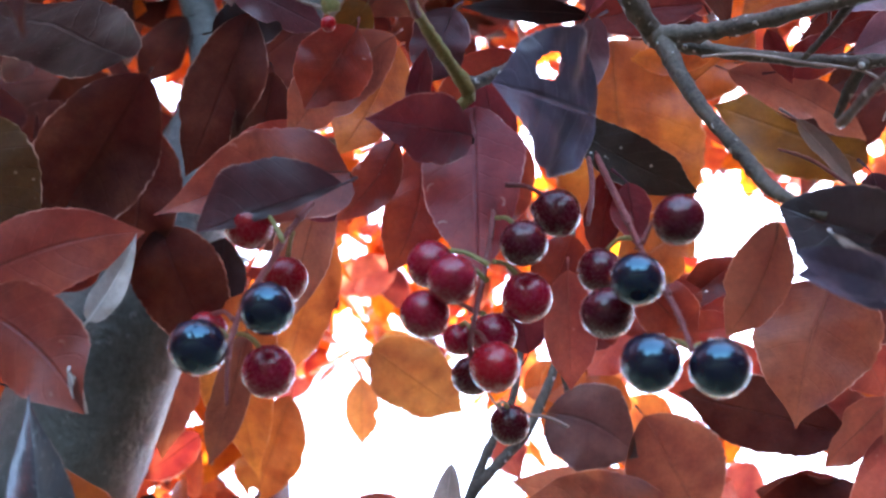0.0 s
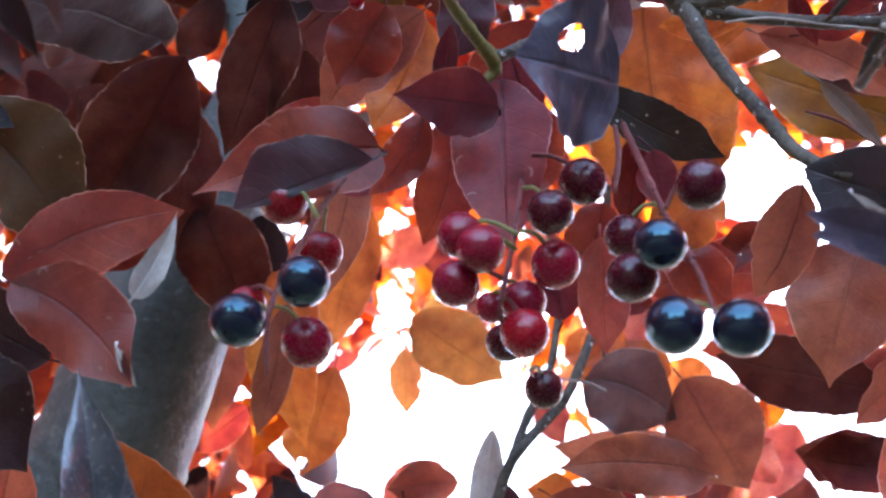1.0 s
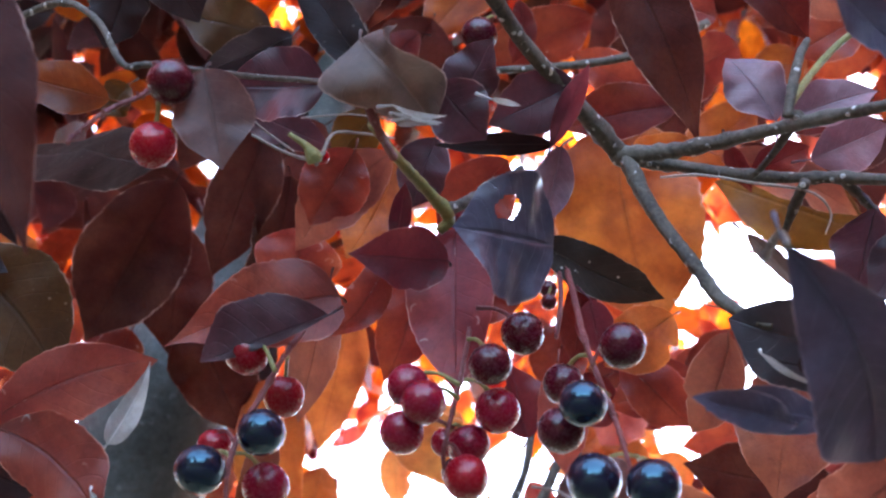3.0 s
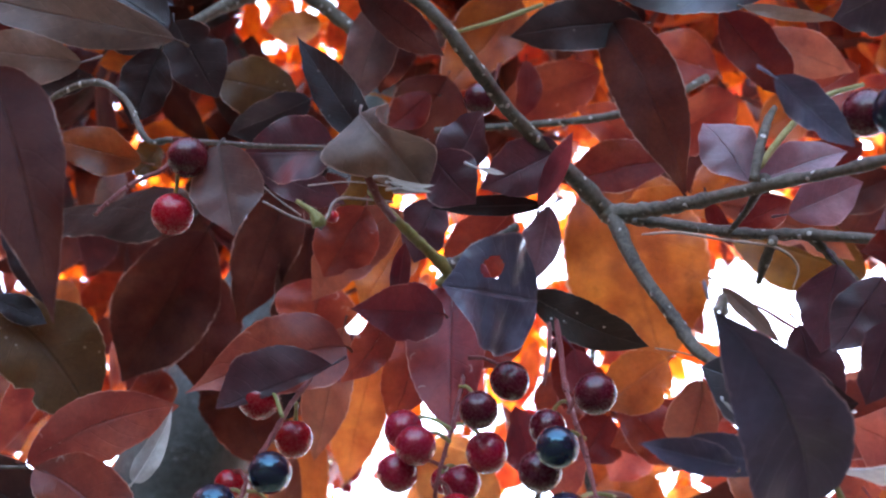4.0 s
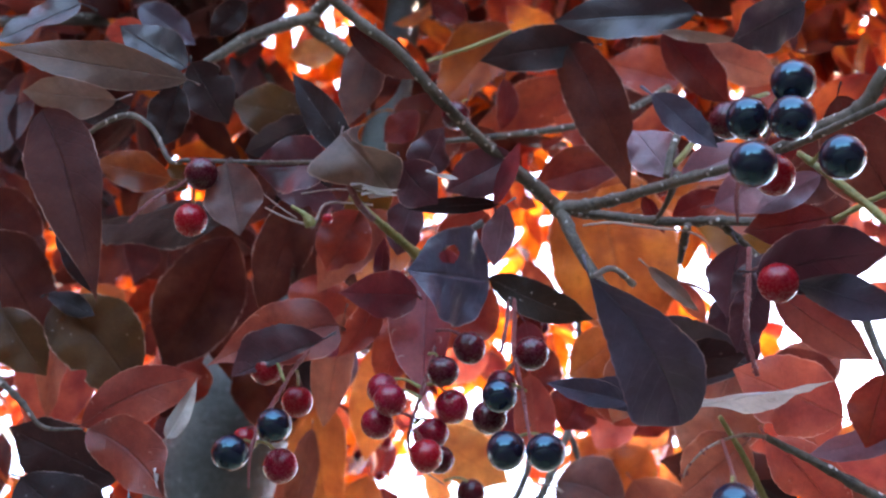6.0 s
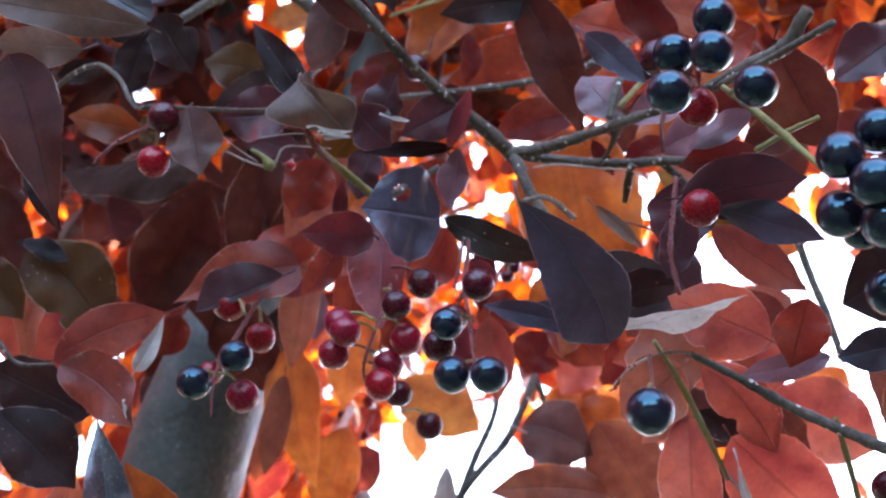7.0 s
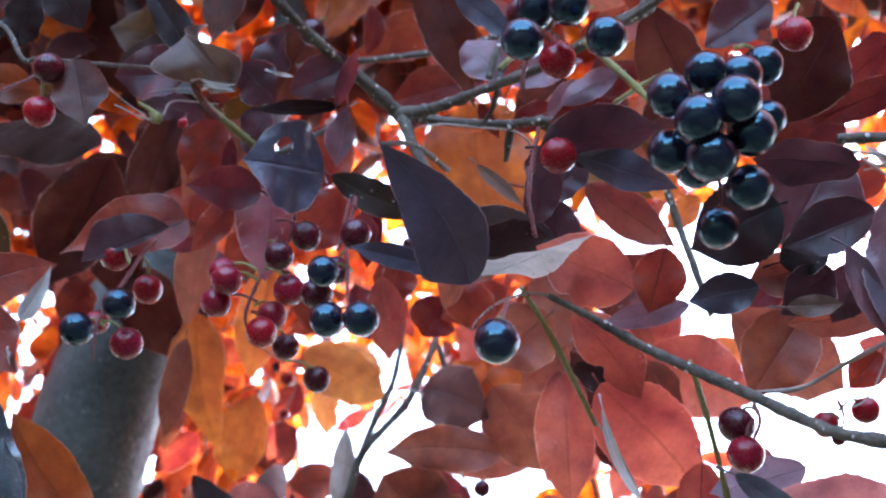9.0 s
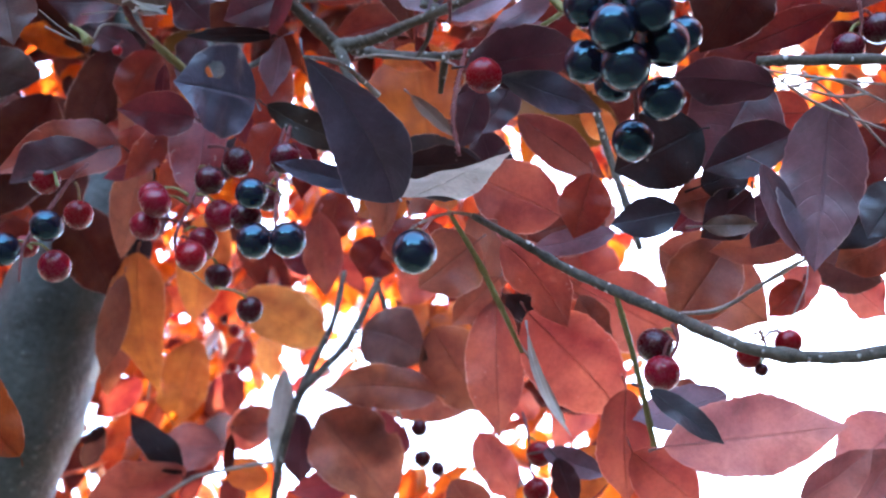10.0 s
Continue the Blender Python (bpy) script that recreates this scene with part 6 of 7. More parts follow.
rod("side_twig", fork, DRY_STEM, [(-0.0959, 0.4400, 1.7984, 0.00050), (-0.0937, 0.4280, 1.8153, 0.00050), (-0.0937, 0.4141, 1.8346, 0.00040)], "thin olive twig", 8, 0.08, 0.25, 76)

# berry clusters
cl = thing("berry_cluster", (-0.0251, 0.1678, 1.7266), "hanging cluster of red and black cherry berries", "berries", "hanging berry clusters")
rod("cluster_stem", cl, RED_STEM, [(-0.0235, 0.1637, 1.7248, 0.00053), (-0.0270, 0.1626, 1.7176, 0.00057), (-0.0304, 0.1631, 1.7101, 0.00056), (-0.0333, 0.1617, 1.7018, 0.00054), (-0.0345, 0.1608, 1.6946, 0.00048), (-0.0346, 0.1612, 1.6890, 0.00043), (-0.0343, 0.1625, 1.6835, 0.00028)], "", 10, 0.12, 0.3, 58)
scars(cl, [(-0.0235, 0.1637, 1.7248, 0.00053), (-0.0270, 0.1626, 1.7176, 0.00057), (-0.0304, 0.1631, 1.7101, 0.00056), (-0.0333, 0.1617, 1.7018, 0.00054), (-0.0345, 0.1608, 1.6946, 0.00048), (-0.0346, 0.1612, 1.6890, 0.00043), (-0.0343, 0.1625, 1.6835, 0.00028)], 14, 58)
berry(cl, "red", (-0.0343, 0.1625, 1.7188), 0.0090, (-0.0268, 0.1560, 1.7109), 1)
berry(cl, "red", (-0.0295, 0.1778, 1.7175), 0.0087, (-0.0271, 0.1669, 1.7205), 2)
berry(cl, "black", (-0.0289, 0.1593, 1.6996), 0.0091, (-0.0334, 0.1624, 1.7022), 3)
berry(cl, "black", (-0.0394, 0.1592, 1.6923), 0.0094, (-0.0361, 0.1682, 1.6989), 4)
berry(cl, "wine", (-0.0296, 0.1707, 1.6941), 0.0091, (-0.0354, 0.1653, 1.6985), 5)
berry(cl, "red", (-0.0423, 0.1765, 1.7059), 0.0071, (-0.0350, 0.1644, 1.7003), 6)
cm = thing("berry_cluster", (0.0079, 0.1738, 1.7183), "hanging cluster of wine-red cherry berries", "berries", "hanging berry clusters")
rod("cluster_stem", cm, RED_STEM, [(0.0106, 0.1757, 1.7386, 0.00052), (0.0086, 0.1703, 1.7211, 0.00049), (0.0070, 0.1680, 1.7108, 0.00047), (0.0055, 0.1665, 1.7028, 0.00046), (0.0046, 0.1676, 1.6978, 0.00040), (0.0050, 0.1706, 1.6950, 0.00030)], "", 10, 0.12, 0.3, 59)
scars(cm, [(0.0106, 0.1757, 1.7386, 0.00052), (0.0086, 0.1703, 1.7211, 0.00049), (0.0070, 0.1680, 1.7108, 0.00047), (0.0055, 0.1665, 1.7028, 0.00046), (0.0046, 0.1676, 1.6978, 0.00040), (0.0050, 0.1706, 1.6950, 0.00030)], 14, 59)
rod("spur", cm, DRY_STEM, [(0.0050, 0.1701, 1.6959, 0.00022), (0.0074, 0.1770, 1.6942, 0.00022), (0.0107, 0.1897, 1.6962, 0.00019)], "", 10, 0.08, 0.3, 60)
berry(cm, "wine", (-0.0022, 0.1633, 1.7111), 0.0082, (0.0079, 0.1631, 1.7109), 7)
berry(cm, "wine", (0.0015, 0.1570, 1.7038), 0.0085, (0.0076, 0.1656, 1.7093), 8)
berry(cm, "wine", (-0.0030, 0.1638, 1.7013), 0.0085, (0.0064, 0.1711, 1.7058), 9)
berry(cm, "wine", (0.0150, 0.1719, 1.7098), 0.0091, (0.0089, 0.1673, 1.7144), 10)
berry(cm, "maroon", (0.0140, 0.1617, 1.7144), 0.0085, (0.0095, 0.1648, 1.7222), 11)
berry(cm, "maroon", (0.0205, 0.1643, 1.7229), 0.0087, (0.0113, 0.1638, 1.7290), 12)
berry(cm, "wine", (0.0090, 0.1780, 1.7056), 0.0088, (0.0051, 0.1729, 1.7058), 13)
berry(cm, "wine", (0.0033, 0.1964, 1.7156), 0.0068, (0.0054, 0.1834, 1.7100), 14)
berry(cm, "red", (0.0088, 0.1703, 1.6948), 0.0087, (0.0048, 0.1723, 1.7033), 15)
berry(cm, "maroon", (0.0061, 0.2064, 1.7129), 0.0088, (0.0053, 0.1946, 1.7120), 16)
berry(cm, "maroon", (0.0140, 0.2177, 1.7074), 0.0085, (0.0103, 0.1920, 1.6987), 17)
cr = thing("berry_cluster", (0.0295, 0.1785, 1.7524), "hanging cluster of black cherry berries", "berries", "hanging berry clusters")
rod("cluster_stem", cr, RED_STEM, [(0.0301, 0.1851, 1.7605, 0.00061), (0.0317, 0.1747, 1.7404, 0.00067), (0.0323, 0.1631, 1.7219, 0.00061), (0.0340, 0.1590, 1.7103, 0.00053), (0.0356, 0.1539, 1.7000, 0.00050), (0.0365, 0.1505, 1.6926, 0.00040), (0.0375, 0.1486, 1.6848, 0.00034)], "", 10, 0.12, 0.3, 61)
scars(cr, [(0.0301, 0.1851, 1.7605, 0.00061), (0.0317, 0.1747, 1.7404, 0.00067), (0.0323, 0.1631, 1.7219, 0.00061), (0.0340, 0.1590, 1.7103, 0.00053), (0.0356, 0.1539, 1.7000, 0.00050), (0.0365, 0.1505, 1.6926, 0.00040), (0.0375, 0.1486, 1.6848, 0.00034)], 22, 61)
rod("spur", cr, RED_STEM, [(0.0295, 0.1798, 1.7505, 0.00052), (0.0292, 0.1759, 1.7385, 0.00056), (0.0277, 0.1763, 1.7291, 0.00044)], "", 10, 0.08, 0.3, 62)
berry(cr, "maroon", (0.0382, 0.1484, 1.7097), 0.0086, (0.0325, 0.1526, 1.7078), 18)
berry(cr, "black", (0.0302, 0.1482, 1.6980), 0.0085, (0.0358, 0.1578, 1.7048), 19)
berry(cr, "maroon", (0.0283, 0.1713, 1.7152), 0.0082, (0.0334, 0.1643, 1.7175), 20)
berry(cr, "maroon", (0.0266, 0.1579, 1.6978), 0.0088, (0.0344, 0.1562, 1.7045), 21)
berry(cr, "black", (0.0314, 0.1511, 1.6848), 0.0093, (0.0408, 0.1642, 1.6954), 22)
berry(cr, "black", (0.0409, 0.1483, 1.6824), 0.0092, (0.0410, 0.1647, 1.6950), 23)
cu = thing("berry_cluster", (-0.046, 0.1167, 1.7538), "nearly bare cluster stem with two red berries", "berries", "hanging berry clusters")
rod("cluster_stem", cu, RED_STEM, [(-0.0481, 0.1250, 1.7623, 0.00058), (-0.0475, 0.1195, 1.7498, 0.00049), (-0.0527, 0.1173, 1.7436, 0.00048), (-0.0557, 0.1153, 1.7375, 0.00042), (-0.0584, 0.1154, 1.7336, 0.00035)], "", 10, 0.15, 0.4, 63)
scars(cu, [(-0.0481, 0.1250, 1.7623, 0.00058), (-0.0475, 0.1195, 1.7498, 0.00049), (-0.0527, 0.1173, 1.7436, 0.00048), (-0.0557, 0.1153, 1.7375, 0.00042), (-0.0584, 0.1154, 1.7336, 0.00035)], 22, 63)
berry(cu, "maroon", (-0.0429, 0.1175, 1.75), 0.0086, (-0.0487, 0.1219, 1.7596), 24)
berry(cu, "red", (-0.0465, 0.1244, 1.7407), 0.0086, (-0.0458, 0.1209, 1.7484), 25)
cq = thing("berry_cluster", (0.0914, 0.1002, 1.7279), "small cluster of black and red berries", "berries", "hanging berry clusters")
rod("cluster_stem", cq, RED_STEM, [(0.0971, 0.1100, 1.7328, 0.00055), (0.0913, 0.0959, 1.7252, 0.00052), (0.0860, 0.0986, 1.7156, 0.00045), (0.0854, 0.1032, 1.7094, 0.00032)], "", 10, 0.12, 0.3, 64)
scars(cq, [(0.0971, 0.1100, 1.7328, 0.00055), (0.0913, 0.0959, 1.7252, 0.00052), (0.0860, 0.0986, 1.7156, 0.00045), (0.0854, 0.1032, 1.7094, 0.00032)], 14, 64)
berry(cq, "black", (0.0862, 0.0781, 1.7032), 0.0092, (0.0906, 0.0866, 1.7153), 26)
berry(cq, "red", (0.0940, 0.0998, 1.7190), 0.0089, (0.0909, 0.0976, 1.7255), 27)
berry(cq, "black", (0.1044, 0.0848, 1.7093), 0.0091, (0.1002, 0.0921, 1.7146), 28)
berry(cq, "black", (0.0897, 0.0934, 1.7301), 0.0094, (0.0909, 0.1023, 1.7319), 29)
berry(cq, "black", (0.0970, 0.0862, 1.7222), 0.0096, (0.0922, 0.0940, 1.7227), 30)
berry(cq, "black", (0.0986, 0.0850, 1.7313), 0.0094, (0.0932, 0.0984, 1.7287), 31)
berry(cq, "maroon", (0.0867, 0.1005, 1.7367), 0.0086, (0.0906, 0.1020, 1.7296), 32)
cs = thing("berry_cluster", (0.0875, 0.1083, 1.7032), "bare pink cluster stem with one red berry", "berries", "hanging berry clusters")
rod("cluster_stem", cs, RED_STEM, [(0.0885, 0.1132, 1.7103, 0.00060), (0.0864, 0.1120, 1.6980, 0.00058), (0.0851, 0.1135, 1.6892, 0.00051), (0.0862, 0.1167, 1.6803, 0.00044)], "", 10, 0.15, 0.4, 65)
scars(cs, [(0.0885, 0.1132, 1.7103, 0.00060), (0.0864, 0.1120, 1.6980, 0.00058), (0.0851, 0.1135, 1.6892, 0.00051), (0.0862, 0.1167, 1.6803, 0.00044)], 22, 65)
berry(cs, "red", (0.0926, 0.1104, 1.6987), 0.0086, (0.0877, 0.1172, 1.7069), 33)
ck = thing("berry_cluster", (0.1182, 0.0728, 1.6896), "dense cluster of large blue-black cherry berries", "berries", "hanging berry clusters")
rod("cluster_stem", ck, RED_STEM, [(0.1135, 0.0817, 1.6820, 0.00050), (0.1194, 0.0728, 1.6832, 0.00049), (0.1237, 0.0766, 1.6759, 0.00053), (0.1225, 0.0831, 1.6704, 0.00049), (0.1229, 0.0893, 1.6657, 0.00044), (0.1224, 0.0941, 1.6625, 0.00033)], "", 10, 0.1, 0.3, 66)
scars(ck, [(0.1135, 0.0817, 1.6820, 0.00050), (0.1194, 0.0728, 1.6832, 0.00049), (0.1237, 0.0766, 1.6759, 0.00053), (0.1225, 0.0831, 1.6704, 0.00049), (0.1229, 0.0893, 1.6657, 0.00044), (0.1224, 0.0941, 1.6625, 0.00033)], 14, 66)
berry(ck, "black", (0.1204, 0.0682, 1.6795), 0.0084, (0.124, 0.071, 1.6866), 34)
berry(ck, "black", (0.1338, 0.0777, 1.6898), 0.0080, (0.1273, 0.0705, 1.6878), 35)
berry(ck, "black", (0.1272, 0.0711, 1.6805), 0.0085, (0.126, 0.0718, 1.6859), 36)
berry(ck, "black", (0.1128, 0.0676, 1.6737), 0.0085, (0.1216, 0.0735, 1.6828), 37)
berry(ck, "black", (0.1242, 0.0654, 1.6691), 0.0094, (0.1256, 0.0745, 1.6823), 38)
berry(ck, "black", (0.1171, 0.0664, 1.6662), 0.0090, (0.1231, 0.0764, 1.6793), 39)
berry(ck, "black", (0.1273, 0.0723, 1.6672), 0.0092, (0.126, 0.0783, 1.6773), 40)
berry(ck, "black", (0.1333, 0.0827, 1.6798), 0.0079, (0.1268, 0.0768, 1.6795), 41)
berry(ck, "black", (0.1126, 0.0762, 1.6674), 0.0086, (0.1208, 0.08, 1.6741), 42)
berry(ck, "black", (0.1193, 0.0724, 1.6621), 0.0097, (0.1233, 0.0808, 1.6735), 43)
berry(ck, "black", (0.1267, 0.0807, 1.6612), 0.0087, (0.125, 0.0846, 1.6689), 44)
berry(ck, "black", (0.1216, 0.091, 1.6599), 0.0084, (0.1225, 0.0891, 1.6625), 45)
berry(ck, "black", (0.1189, 0.0885, 1.6726), 0.0078, (0.122, 0.0824, 1.6712), 46)
cb = thing("berry_cluster", (0.079, 0.1299, 1.6731), "single large blue-black berry on a curved stem", "berries", "hanging berry clusters")
rod("cluster_stem", cb, RED_STEM, [(0.0790, 0.1307, 1.6737, 0.00039), (0.0783, 0.1136, 1.6577, 0.00036), (0.0777, 0.1061, 1.6508, 0.00028)], "", 10, 0.08, 0.25, 67)
berry(cb, "black", (0.0771, 0.1066, 1.6468), 0.0092, (0.0778, 0.1097, 1.6545), 47)
cw = thing("berry_cluster", (0.1343, 0.1534, 1.6561), "small cluster of two shrivelled red berries", "berries", "hanging berry clusters")
rod("cluster_stem", cw, RED_STEM, [(0.1343, 0.1538, 1.6555, 0.00054), (0.1348, 0.1527, 1.6502, 0.00046), (0.1321, 0.1517, 1.6444, 0.00039)], "", 10, 0.08, 0.25, 68)
berry(cw, "wine", (0.13, 0.1514, 1.6413), 0.0086, (0.1333, 0.1505, 1.6497), 48)
berry(cw, "maroon", (0.13, 0.1564, 1.6515), 0.0089, (0.1352, 0.1533, 1.6528), 49)
cx = thing("berry_cluster", (0.1756, 0.1078, 1.7027), "two dark red berries among shaded leaves", "berries", "hanging berry clusters")
rod("cluster_stem", cx, RED_STEM, [(0.1786, 0.1035, 1.7089, 0.00045), (0.1790, 0.1066, 1.7047, 0.00045), (0.1781, 0.1088, 1.7016, 0.00032)], "", 10, 0.08, 0.25, 69)
berry(cx, "maroon", (0.1751, 0.1083, 1.6985), 0.0074, (0.1786, 0.1066, 1.7047), 50)
berry(cx, "maroon", (0.1828, 0.1076, 1.7037), 0.0075, (0.1795, 0.1051, 1.7068), 51)
berry(cx, "red", (0.1437, 0.0844, 1.705), 0.0073, (0.146, 0.0842, 1.7139), 52)
cy = thing("berry_cluster", (0.0991, 0.2434, 1.6785), "two red berries with pale light rims", "berries", "hanging berry clusters")
rod("cluster_stem", cy, RED_STEM, [(0.0984, 0.2513, 1.6846, 0.00055), (0.0998, 0.2512, 1.6764, 0.00054), (0.1001, 0.2586, 1.6661, 0.00045)], "", 10, 0.08, 0.25, 70)
berry(cy, "red", (0.103, 0.2503, 1.6693), 0.0085, (0.0999, 0.2517, 1.6756), 53)
berry(cy, "red", (0.1015, 0.2569, 1.6599), 0.0085, (0.1001, 0.258, 1.6668), 54)
cz = thing("berry_cluster", (0.0439, 0.3626, 1.7477), "far small dark berries on thin stalks", "berries", "hanging berry clusters")
rod("cluster_stem", cz, DRY_STEM, [(0.0460, 0.3243, 1.7326, 0.00049), (0.0491, 0.3285, 1.7270, 0.00058), (0.0521, 0.3334, 1.7205, 0.00049)], "", 10, 0.08, 0.25, 71)
berry(cz, "maroon", (0.0572, 0.3328, 1.7218), 0.0068, (0.0527, 0.3317, 1.7229), 55)
berry(cz, "maroon", (0.0571, 0.3492, 1.7161), 0.0074, (0.055, 0.3395, 1.7209), 56)
berry(cz, "maroon", (0.0625, 0.3613, 1.7169), 0.0062, (0.0567, 0.3462, 1.7203), 57)
cf = thing("berry_cluster", (-0.1002, 0.6298, 1.9686), "far small red berries with bright light rims", "berries", "hanging berry clusters")
rod("cluster_stem", cf, RED_STEM, [(-0.1002, 0.6298, 1.9686, 0.00045), (-0.1002, 0.6291, 1.9510, 0.00042), (-0.1029, 0.6284, 1.9335, 0.00030)], "", 10, 0.08, 0.25, 73)
berry(cf, "red", (-0.0969, 0.5917, 1.9345), 0.0095, (-0.1015, 0.6291, 1.9510), 62)
berry(cf, "red", (-0.1143, 0.6572, 1.9432), 0.0086, (-0.1015, 0.6291, 1.9456), 63)
berry(cf, "maroon", (-0.1216, 0.6193, 1.9401), 0.0091, (-0.1011, 0.6294, 1.9569), 64)
berry(cf, "maroon", (-0.1104, 0.6089, 1.9557), 0.0076, (-0.1011, 0.6294, 1.9569), 65)
cv = thing("berry_cluster", (0.1644, 0.1936, 1.6768), "small cluster of bright red berries under a branch", "berries", "hanging berry clusters")
rod("cluster_stem", cv, RED_STEM, [(0.1644, 0.1936, 1.6768, 0.00045), (0.1669, 0.2006, 1.6758, 0.00042), (0.1673, 0.2075, 1.6748, 0.00030)], "", 10, 0.08, 0.25, 74)
berry(cv, "red", (0.1757, 0.2093, 1.6818), 0.0082, (0.1653, 0.1978, 1.6762), 66)
berry(cv, "red", (0.1641, 0.2107, 1.6787), 0.0075, (0.1661, 0.2020, 1.6756), 67)
berry(cv, "maroon", (0.1676, 0.2134, 1.6754), 0.0042, (0.1670, 0.2061, 1.6750), 68)
co = thing("berry_cluster", (0.0158, 0.1933, 1.8468), "lone dark red berries deep in the leaves", "berries", "hanging berry clusters")
rod("cluster_stem", co, RED_STEM, [(0.0181, 0.1761, 1.8364, 0.00050), (0.0171, 0.1781, 1.8337, 0.00050), (0.0156, 0.1800, 1.8310, 0.00042)], "", 10, 0.08, 0.25, 72)
berry(co, "maroon", (0.0126, 0.1783, 1.8245), 0.0096, (0.0167, 0.1791, 1.8324), 58)
berry(co, "maroon", (0.0324, 0.3047, 1.8297), 0.0067, (0.0365, 0.3019, 1.8343), 59)
berry(co, "red", (-0.0238, 0.1676, 1.7745), 0.0033, (-0.0222, 0.166, 1.7769), 60)
berry(co, "maroon", (0.0317, 0.2898, 1.8142), 0.0056, (0.0327, 0.2908, 1.8202), 61)


# ---- the rest of the crown ----
# openings in the crown through which the sun reaches single drifts of leaves: azimuth, elevation and radius in degrees, as seen from the lawn
SHAFTS = [(-20.5, 47, 3.6), (-28.7, 41, 1.7), (-24.8, 41.6, 1.0), (-26.2, 38, 2.0), (-23, 42.3, 0.9), (-34.7, 34.5, 1.8)]
SUN_SPOTS = [(Vector((0.05, -0.05, 1.6)) + Euler((radians(e), 0, -radians(a))).to_matrix() @ Vector((0, 1.55, 0)), 1.55 * radians(r)) for a, e, r in SHAFTS]

# and the edge of the trunk that the sun reaches
SUN_SPOTS += [(Vector((-0.106, 0.399, 1.786)), 0.03), (Vector((-0.118, 0.419, 1.766)), 0.035), (Vector((-0.131, 0.437, 1.748)), 0.035)]


def sunlit(at, rng):
    """Whether a leaf at this place would stand in one of the openings towards the sun."""
    for foot, r in SUN_SPOTS:
        ahead = (at - foot).dot(sun_way)
        if ahead > 0.12 and (at - foot - sun_way * ahead).length < r * rng.uniform(0.6, 1.1):
            return True
    return False


def far_foliage(name, seed, count, materials, clear, near, far, around, up, size, label, bright=(), only=()):
    """Leaves of the crown beyond the near twigs, in clumps, as one sheet of loose foliage that leaves the sky's gaps open."""
    rng = random.Random(seed)
    verts, faces, uvs, mats = [], [], [], []
    made = 0
    while made < count:
        a, e, d = rng.uniform(*around), rng.uniform(*up), rng.uniform(near, far)
        if only:
            ca, ce, r = rng.choices(only, [c[2] ** 2 for c in only])[0]
            way, r = rng.uniform(0, 6.28), r * math.sqrt(rng.random())
            a, e = ca + r * math.cos(way) / math.cos(radians(ce)), ce + r * math.sin(way)
        if any(math.hypot((a - ca) * math.cos(radians(e)), e - ce) < r * rng.uniform(0.75, 1.2) for ca, ce, r in clear):
            continue
        # thicker in drifts; shade towards the trunk is painted by darker leaves
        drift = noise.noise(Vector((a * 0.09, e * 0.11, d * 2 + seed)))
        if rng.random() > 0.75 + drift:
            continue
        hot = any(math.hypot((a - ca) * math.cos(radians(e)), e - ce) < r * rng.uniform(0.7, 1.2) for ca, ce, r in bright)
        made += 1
        # hot places get the brightest orange, the glow helped along by colour
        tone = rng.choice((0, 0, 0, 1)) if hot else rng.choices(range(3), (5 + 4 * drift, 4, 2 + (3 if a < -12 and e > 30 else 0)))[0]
        ar, er = radians(a), radians(e)
        at = Vector((0.05 + d * math.sin(ar) * math.cos(er), -0.05 + d * math.cos(ar) * math.cos(er), 1.6 + d * math.sin(er)))
        if sunlit(at, rng):
            continue
        length = rng.uniform(0.7, 1.2) * size
        turn = Euler((rng.gauss(-1.1, 0.7), rng.gauss(0, 0.7), rng.uniform(0, 6.28))).to_matrix()
        start = len(verts)
        wide, bend = length * rng.uniform(0.2, 0.28), rng.uniform(-0.25, 0.25)
        for i in range(7):
            s = i / 6
            h = wide * max(0.03, math.sin(math.pi * s**0.85) ** 0.8)
            for u in (-1, 0, 1):
                co = Vector((u * h, length * (s - 0.5), 0.25 * abs(u) * h + bend * length * s * s))
                verts.append(at + turn @ co)
                uvs.append((u * 0.5 + 0.5, s))
        for i in range(6):
            for j in range(2):
                q = start + i * 3 + j
                faces.append((q, q + 1, q + 4, q + 3))
                mats.append(tone)
    me = bpy.data.meshes.new(name)
    me.from_pydata(verts, [], faces)
    layer = me.uv_layers.new(name="blade")
    layer.data.foreach_set("uv", [x for f in faces for k in f for x in uvs[k]])
    for m in materials:
        me.materials.append(m)
    me.polygons.foreach_set("material_index", mats)
    me.polygons.foreach_set("use_smooth", [True] * len(faces))
    return tagged(new(name, me), label, "foliage", kind="stuff")


# gaps to the open sky: azimuth, elevation and radius in degrees
GAPS = [(-8, 23, 5), (-2, 23, 4), (14, 28, 6), (23, 27, 8), (18, 19, 7), (31, 24, 8), (9, 34, 2.3), (14.2, 34.5, 2.2), (14.4, 36.9, 0.9), (4, 38.3, 1.1), (6.2, 35.8, 1.3), (-2.3, 36.9, 1.4), (-6, 38.7, 0.8), (-20, 39.5, 1.2), (-7.3, 29.8, 0.9), (-4.9, 29.5, 0.7), (7, 30.2, 0.9), (5.3, 29.2, 0.6), (2.9, 30.1, 0.5), (-15.7, 28.3, 0.6), (-12.9, 25.7, 0.8), (-14.4, 25.0, 0.5), (-18.6, 28.2, 0.4)]
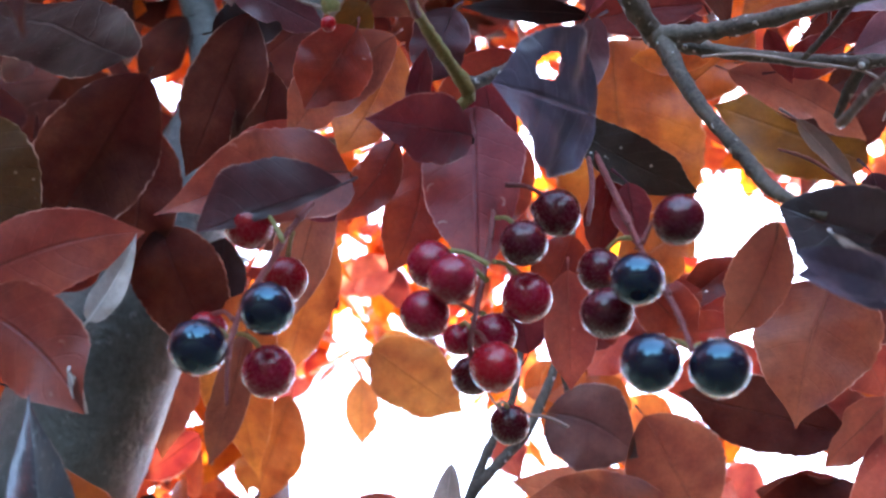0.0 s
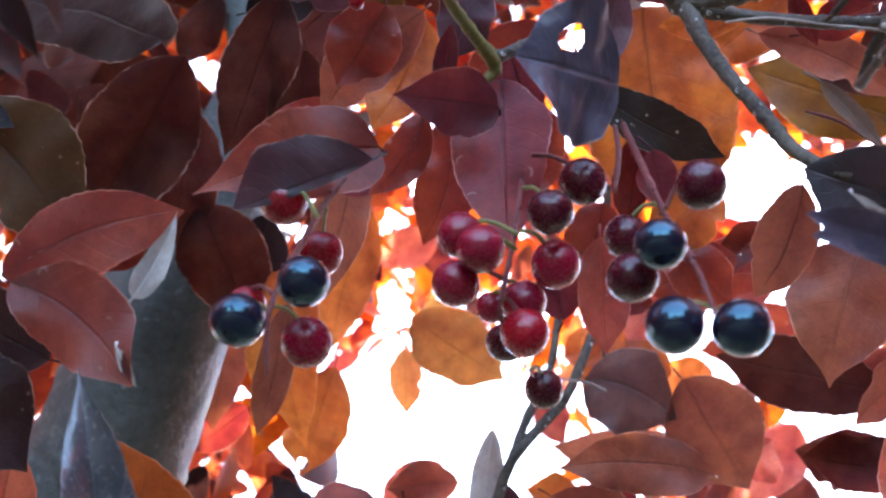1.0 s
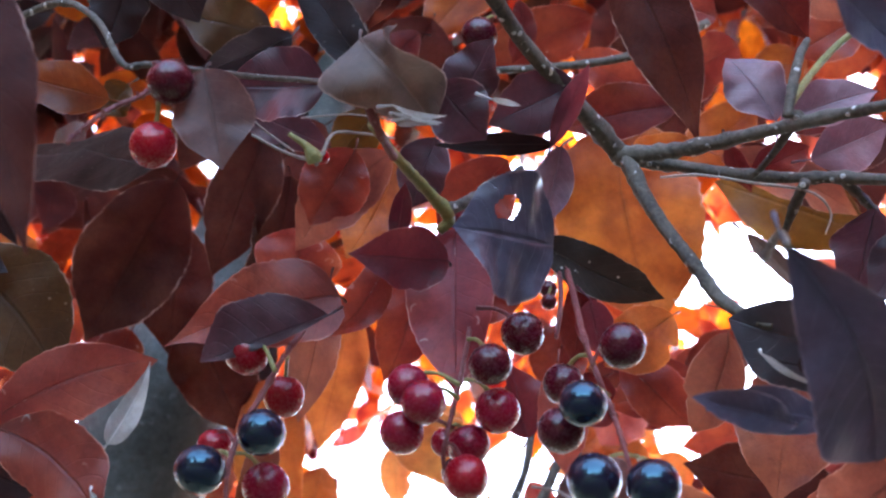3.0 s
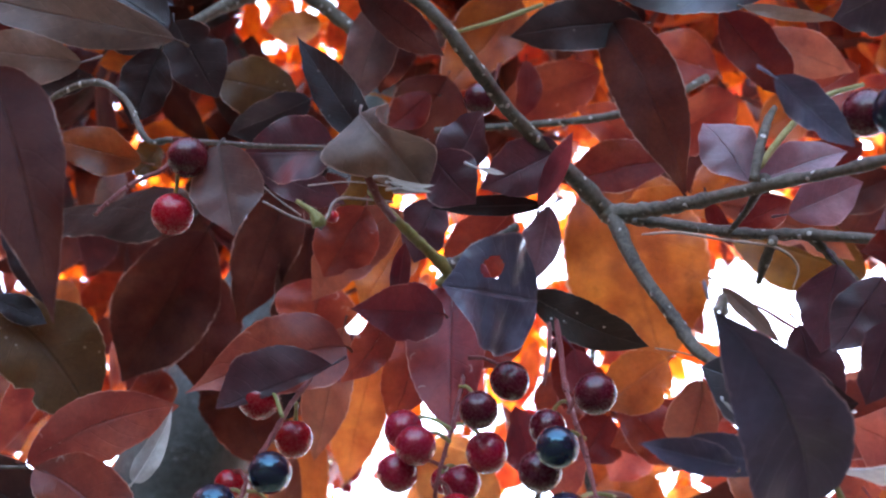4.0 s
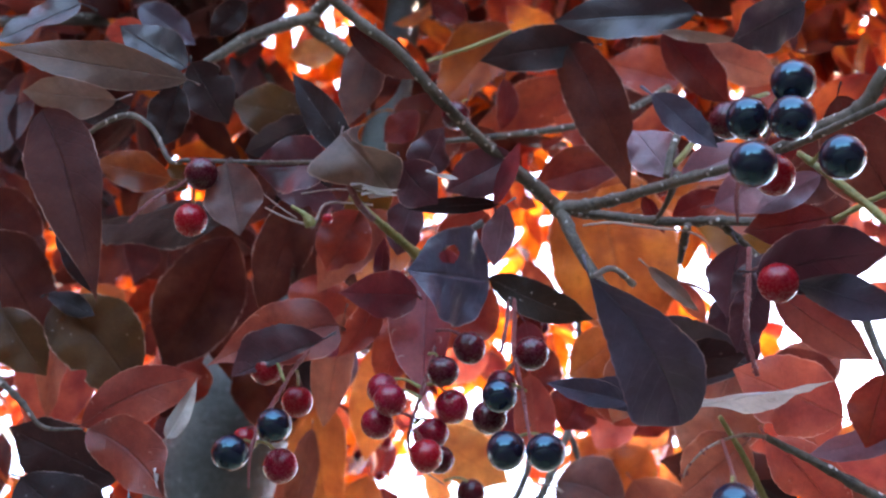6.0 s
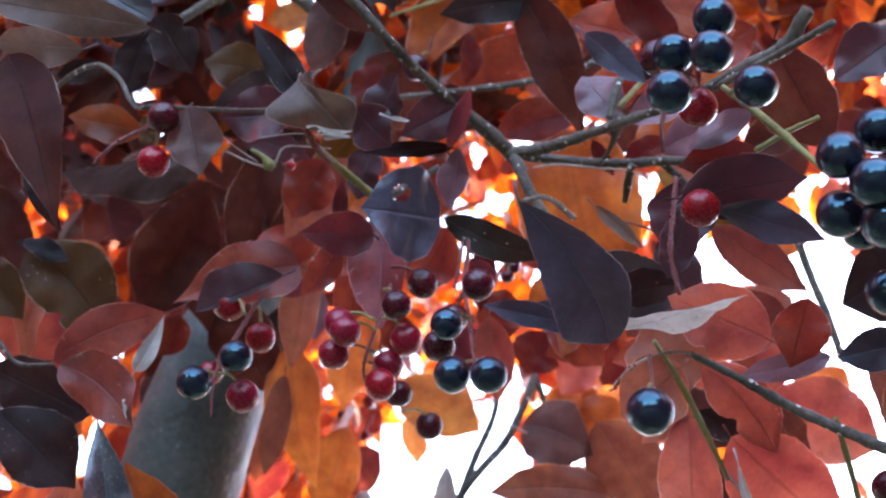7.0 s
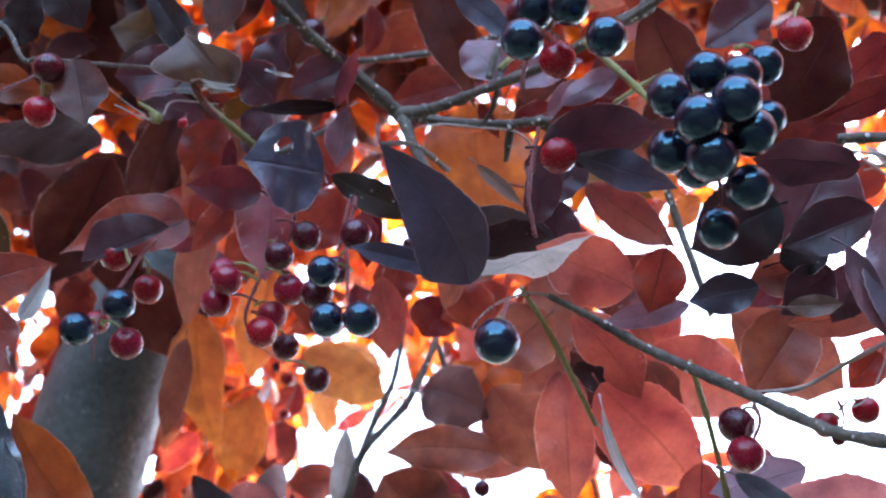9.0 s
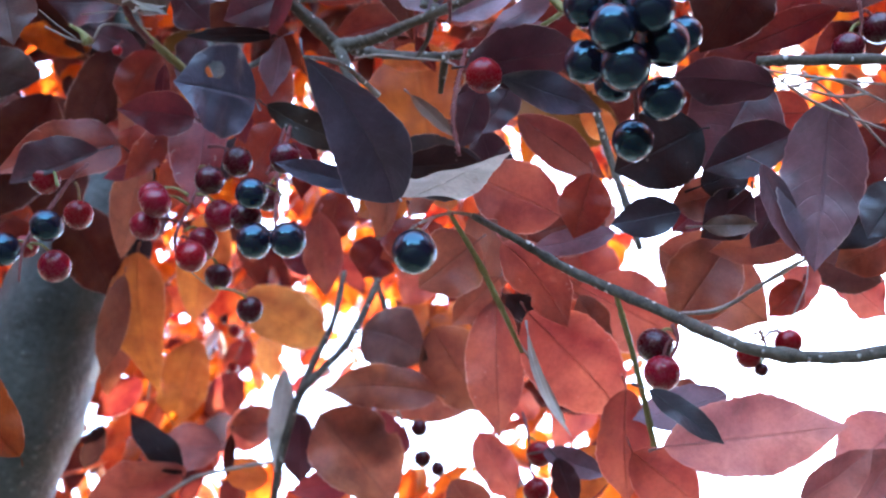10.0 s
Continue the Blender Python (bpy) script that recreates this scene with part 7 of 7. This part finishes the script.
# places that glow with light through single layers: orange leaves are picked here to paint it
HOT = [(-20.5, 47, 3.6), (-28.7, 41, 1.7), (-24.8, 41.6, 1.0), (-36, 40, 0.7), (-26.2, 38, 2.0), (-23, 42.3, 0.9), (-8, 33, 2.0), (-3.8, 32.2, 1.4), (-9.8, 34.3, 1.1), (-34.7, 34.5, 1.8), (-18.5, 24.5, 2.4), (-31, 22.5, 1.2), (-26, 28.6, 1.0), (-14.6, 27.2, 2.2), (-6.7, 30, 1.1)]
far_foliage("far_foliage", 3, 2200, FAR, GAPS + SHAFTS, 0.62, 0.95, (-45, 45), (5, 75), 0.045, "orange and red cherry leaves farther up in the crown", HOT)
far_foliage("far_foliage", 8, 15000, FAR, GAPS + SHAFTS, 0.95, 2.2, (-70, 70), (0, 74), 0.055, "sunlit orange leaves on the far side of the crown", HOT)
far_foliage("far_foliage", 11, 3500, FAR, HOT, 1.2, 3.0, (-75, 75), (50, 72), 0.08, "red cherry leaves overhead in the crown")
# only red and dark materials here, so the shade is in the colour
far_foliage("far_foliage", 15, 1600, FAR[1:] + FAR[2:], GAPS + HOT, 0.75, 1.2, (-42, 32), (42, 66), 0.06, "dark red leaves close above in the crown, coloured for shade")
far_foliage("far_foliage", 17, 420, FAR[2:] * 3, HOT, 0.6, 0.95, (-42, -23), (34, 56), 0.055, "dark leaves beside the trunk, coloured for shade")
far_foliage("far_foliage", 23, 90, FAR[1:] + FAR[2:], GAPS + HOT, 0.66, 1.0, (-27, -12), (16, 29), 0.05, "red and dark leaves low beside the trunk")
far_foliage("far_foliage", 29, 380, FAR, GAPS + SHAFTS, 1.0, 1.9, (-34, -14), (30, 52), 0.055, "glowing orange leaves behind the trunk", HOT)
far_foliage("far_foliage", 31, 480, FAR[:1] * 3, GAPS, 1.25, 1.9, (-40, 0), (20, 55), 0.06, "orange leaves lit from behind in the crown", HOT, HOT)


def shade_canopy(seed, count, size):
    """An added wide roof of leaves overhead, out of view, which keeps the lawn below in shade; it ends behind, where
    the sky is open.
    """
    rng = random.Random(seed)
    verts, faces, uvs, mats = [], [], [], []
    while len(faces) < count * 3:
        at = Vector((rng.uniform(-7, 7), rng.uniform(-4.5, 9), rng.uniform(2.9, 5.5)))
        way = at - Vector((0.05, -0.05, 1.6))
        a, e = math.degrees(math.atan2(way.x, way.y)), math.degrees(math.asin(way.z / way.length))
        if (-35 < a < 40 and e < 62) or (at.y < -0.6 and abs(at.x) < 0.7 - 1.1 * at.y) or rng.random() > 0.7 + noise.noise(at * 0.9) or sunlit(at, rng):
            continue
        turn = Euler((rng.gauss(0, 0.6), rng.gauss(0, 0.6), rng.uniform(0, 6.28))).to_matrix()
        k, length = len(verts), size * rng.uniform(0.7, 1.2)
        for s, h in ((0.0, 0.02), (0.35, 0.24), (0.7, 0.19), (1.0, 0.02)):
            for u in (-1, 1):
                verts.append(at + turn @ Vector((u * h * length, s * length, 0.12 * length * s * s)))
                uvs.append((u * 0.5 + 0.5, s))
        tone = rng.randrange(3)
        for r in range(3):
            faces.append((k + 2 * r, k + 2 * r + 1, k + 2 * r + 3, k + 2 * r + 2))
            mats.append(tone)
    me = bpy.data.meshes.new("crown_foliage")
    me.from_pydata(verts, [], faces)
    layer = me.uv_layers.new(name="blade")
    layer.data.foreach_set("uv", [x for f in faces for k in f for x in uvs[k]])
    for m in FAR:
        me.materials.append(m)
    me.polygons.foreach_set("material_index", mats)
    return tagged(new("crown_foliage", me), "added wide roof of red cherry leaves overhead, out of view", "foliage", kind="stuff")


# unseen leaves, added only to block sun and sky from above
shade_canopy(21, 65000, 0.12)


# ---- unseen trees added round the lawn behind, to block low sky ----
def tree_belt(seed, radius, around, height):
    """An added belt of dark trees out of view: many small leafy clumps with an uneven top."""
    rng = random.Random(seed)
    verts, faces = [], []
    for _ in range(5000):
        a = radians(rng.uniform(*around))
        top = height * (0.75 + 0.3 * noise.noise(Vector((math.sin(a) * 4, math.cos(a) * 4, 3.0))))
        d = radius + rng.uniform(-0.6, 1.6)
        z = top * rng.random() ** 0.8
        at = Vector((d * math.sin(a), d * math.cos(a), z))
        turn = Euler((rng.uniform(0, 6.28), rng.uniform(0, 6.28), rng.uniform(0, 6.28))).to_matrix()
        s = rng.uniform(0.25, 0.55)
        k = len(verts)
        for co in ((-0.5, -0.6, 0), (0.5, -0.4, 0.1), (0.7, 0.3, -0.1), (0, 0.8, 0.15), (-0.6, 0.3, -0.1)):
            verts.append(at + turn @ (Vector(co) * s))
        faces.append(tuple(range(k, k + 5)))
    me = bpy.data.meshes.new("tree_belt")
    me.from_pydata(verts, [], faces)
    me.materials.append(BELT)
    return tagged(new("tree_belt", me), "added belt of dark green trees behind, out of view, blocking low sky", "trees", kind="stuff")


# high at the sides, low behind, to shape what the berries reflect
tree_belt(4, 7.0, (70, 148), 7.5)
tree_belt(5, 7.0, (212, 290), 7.5)
tree_belt(6, 9.0, (148, 212), 4.0)
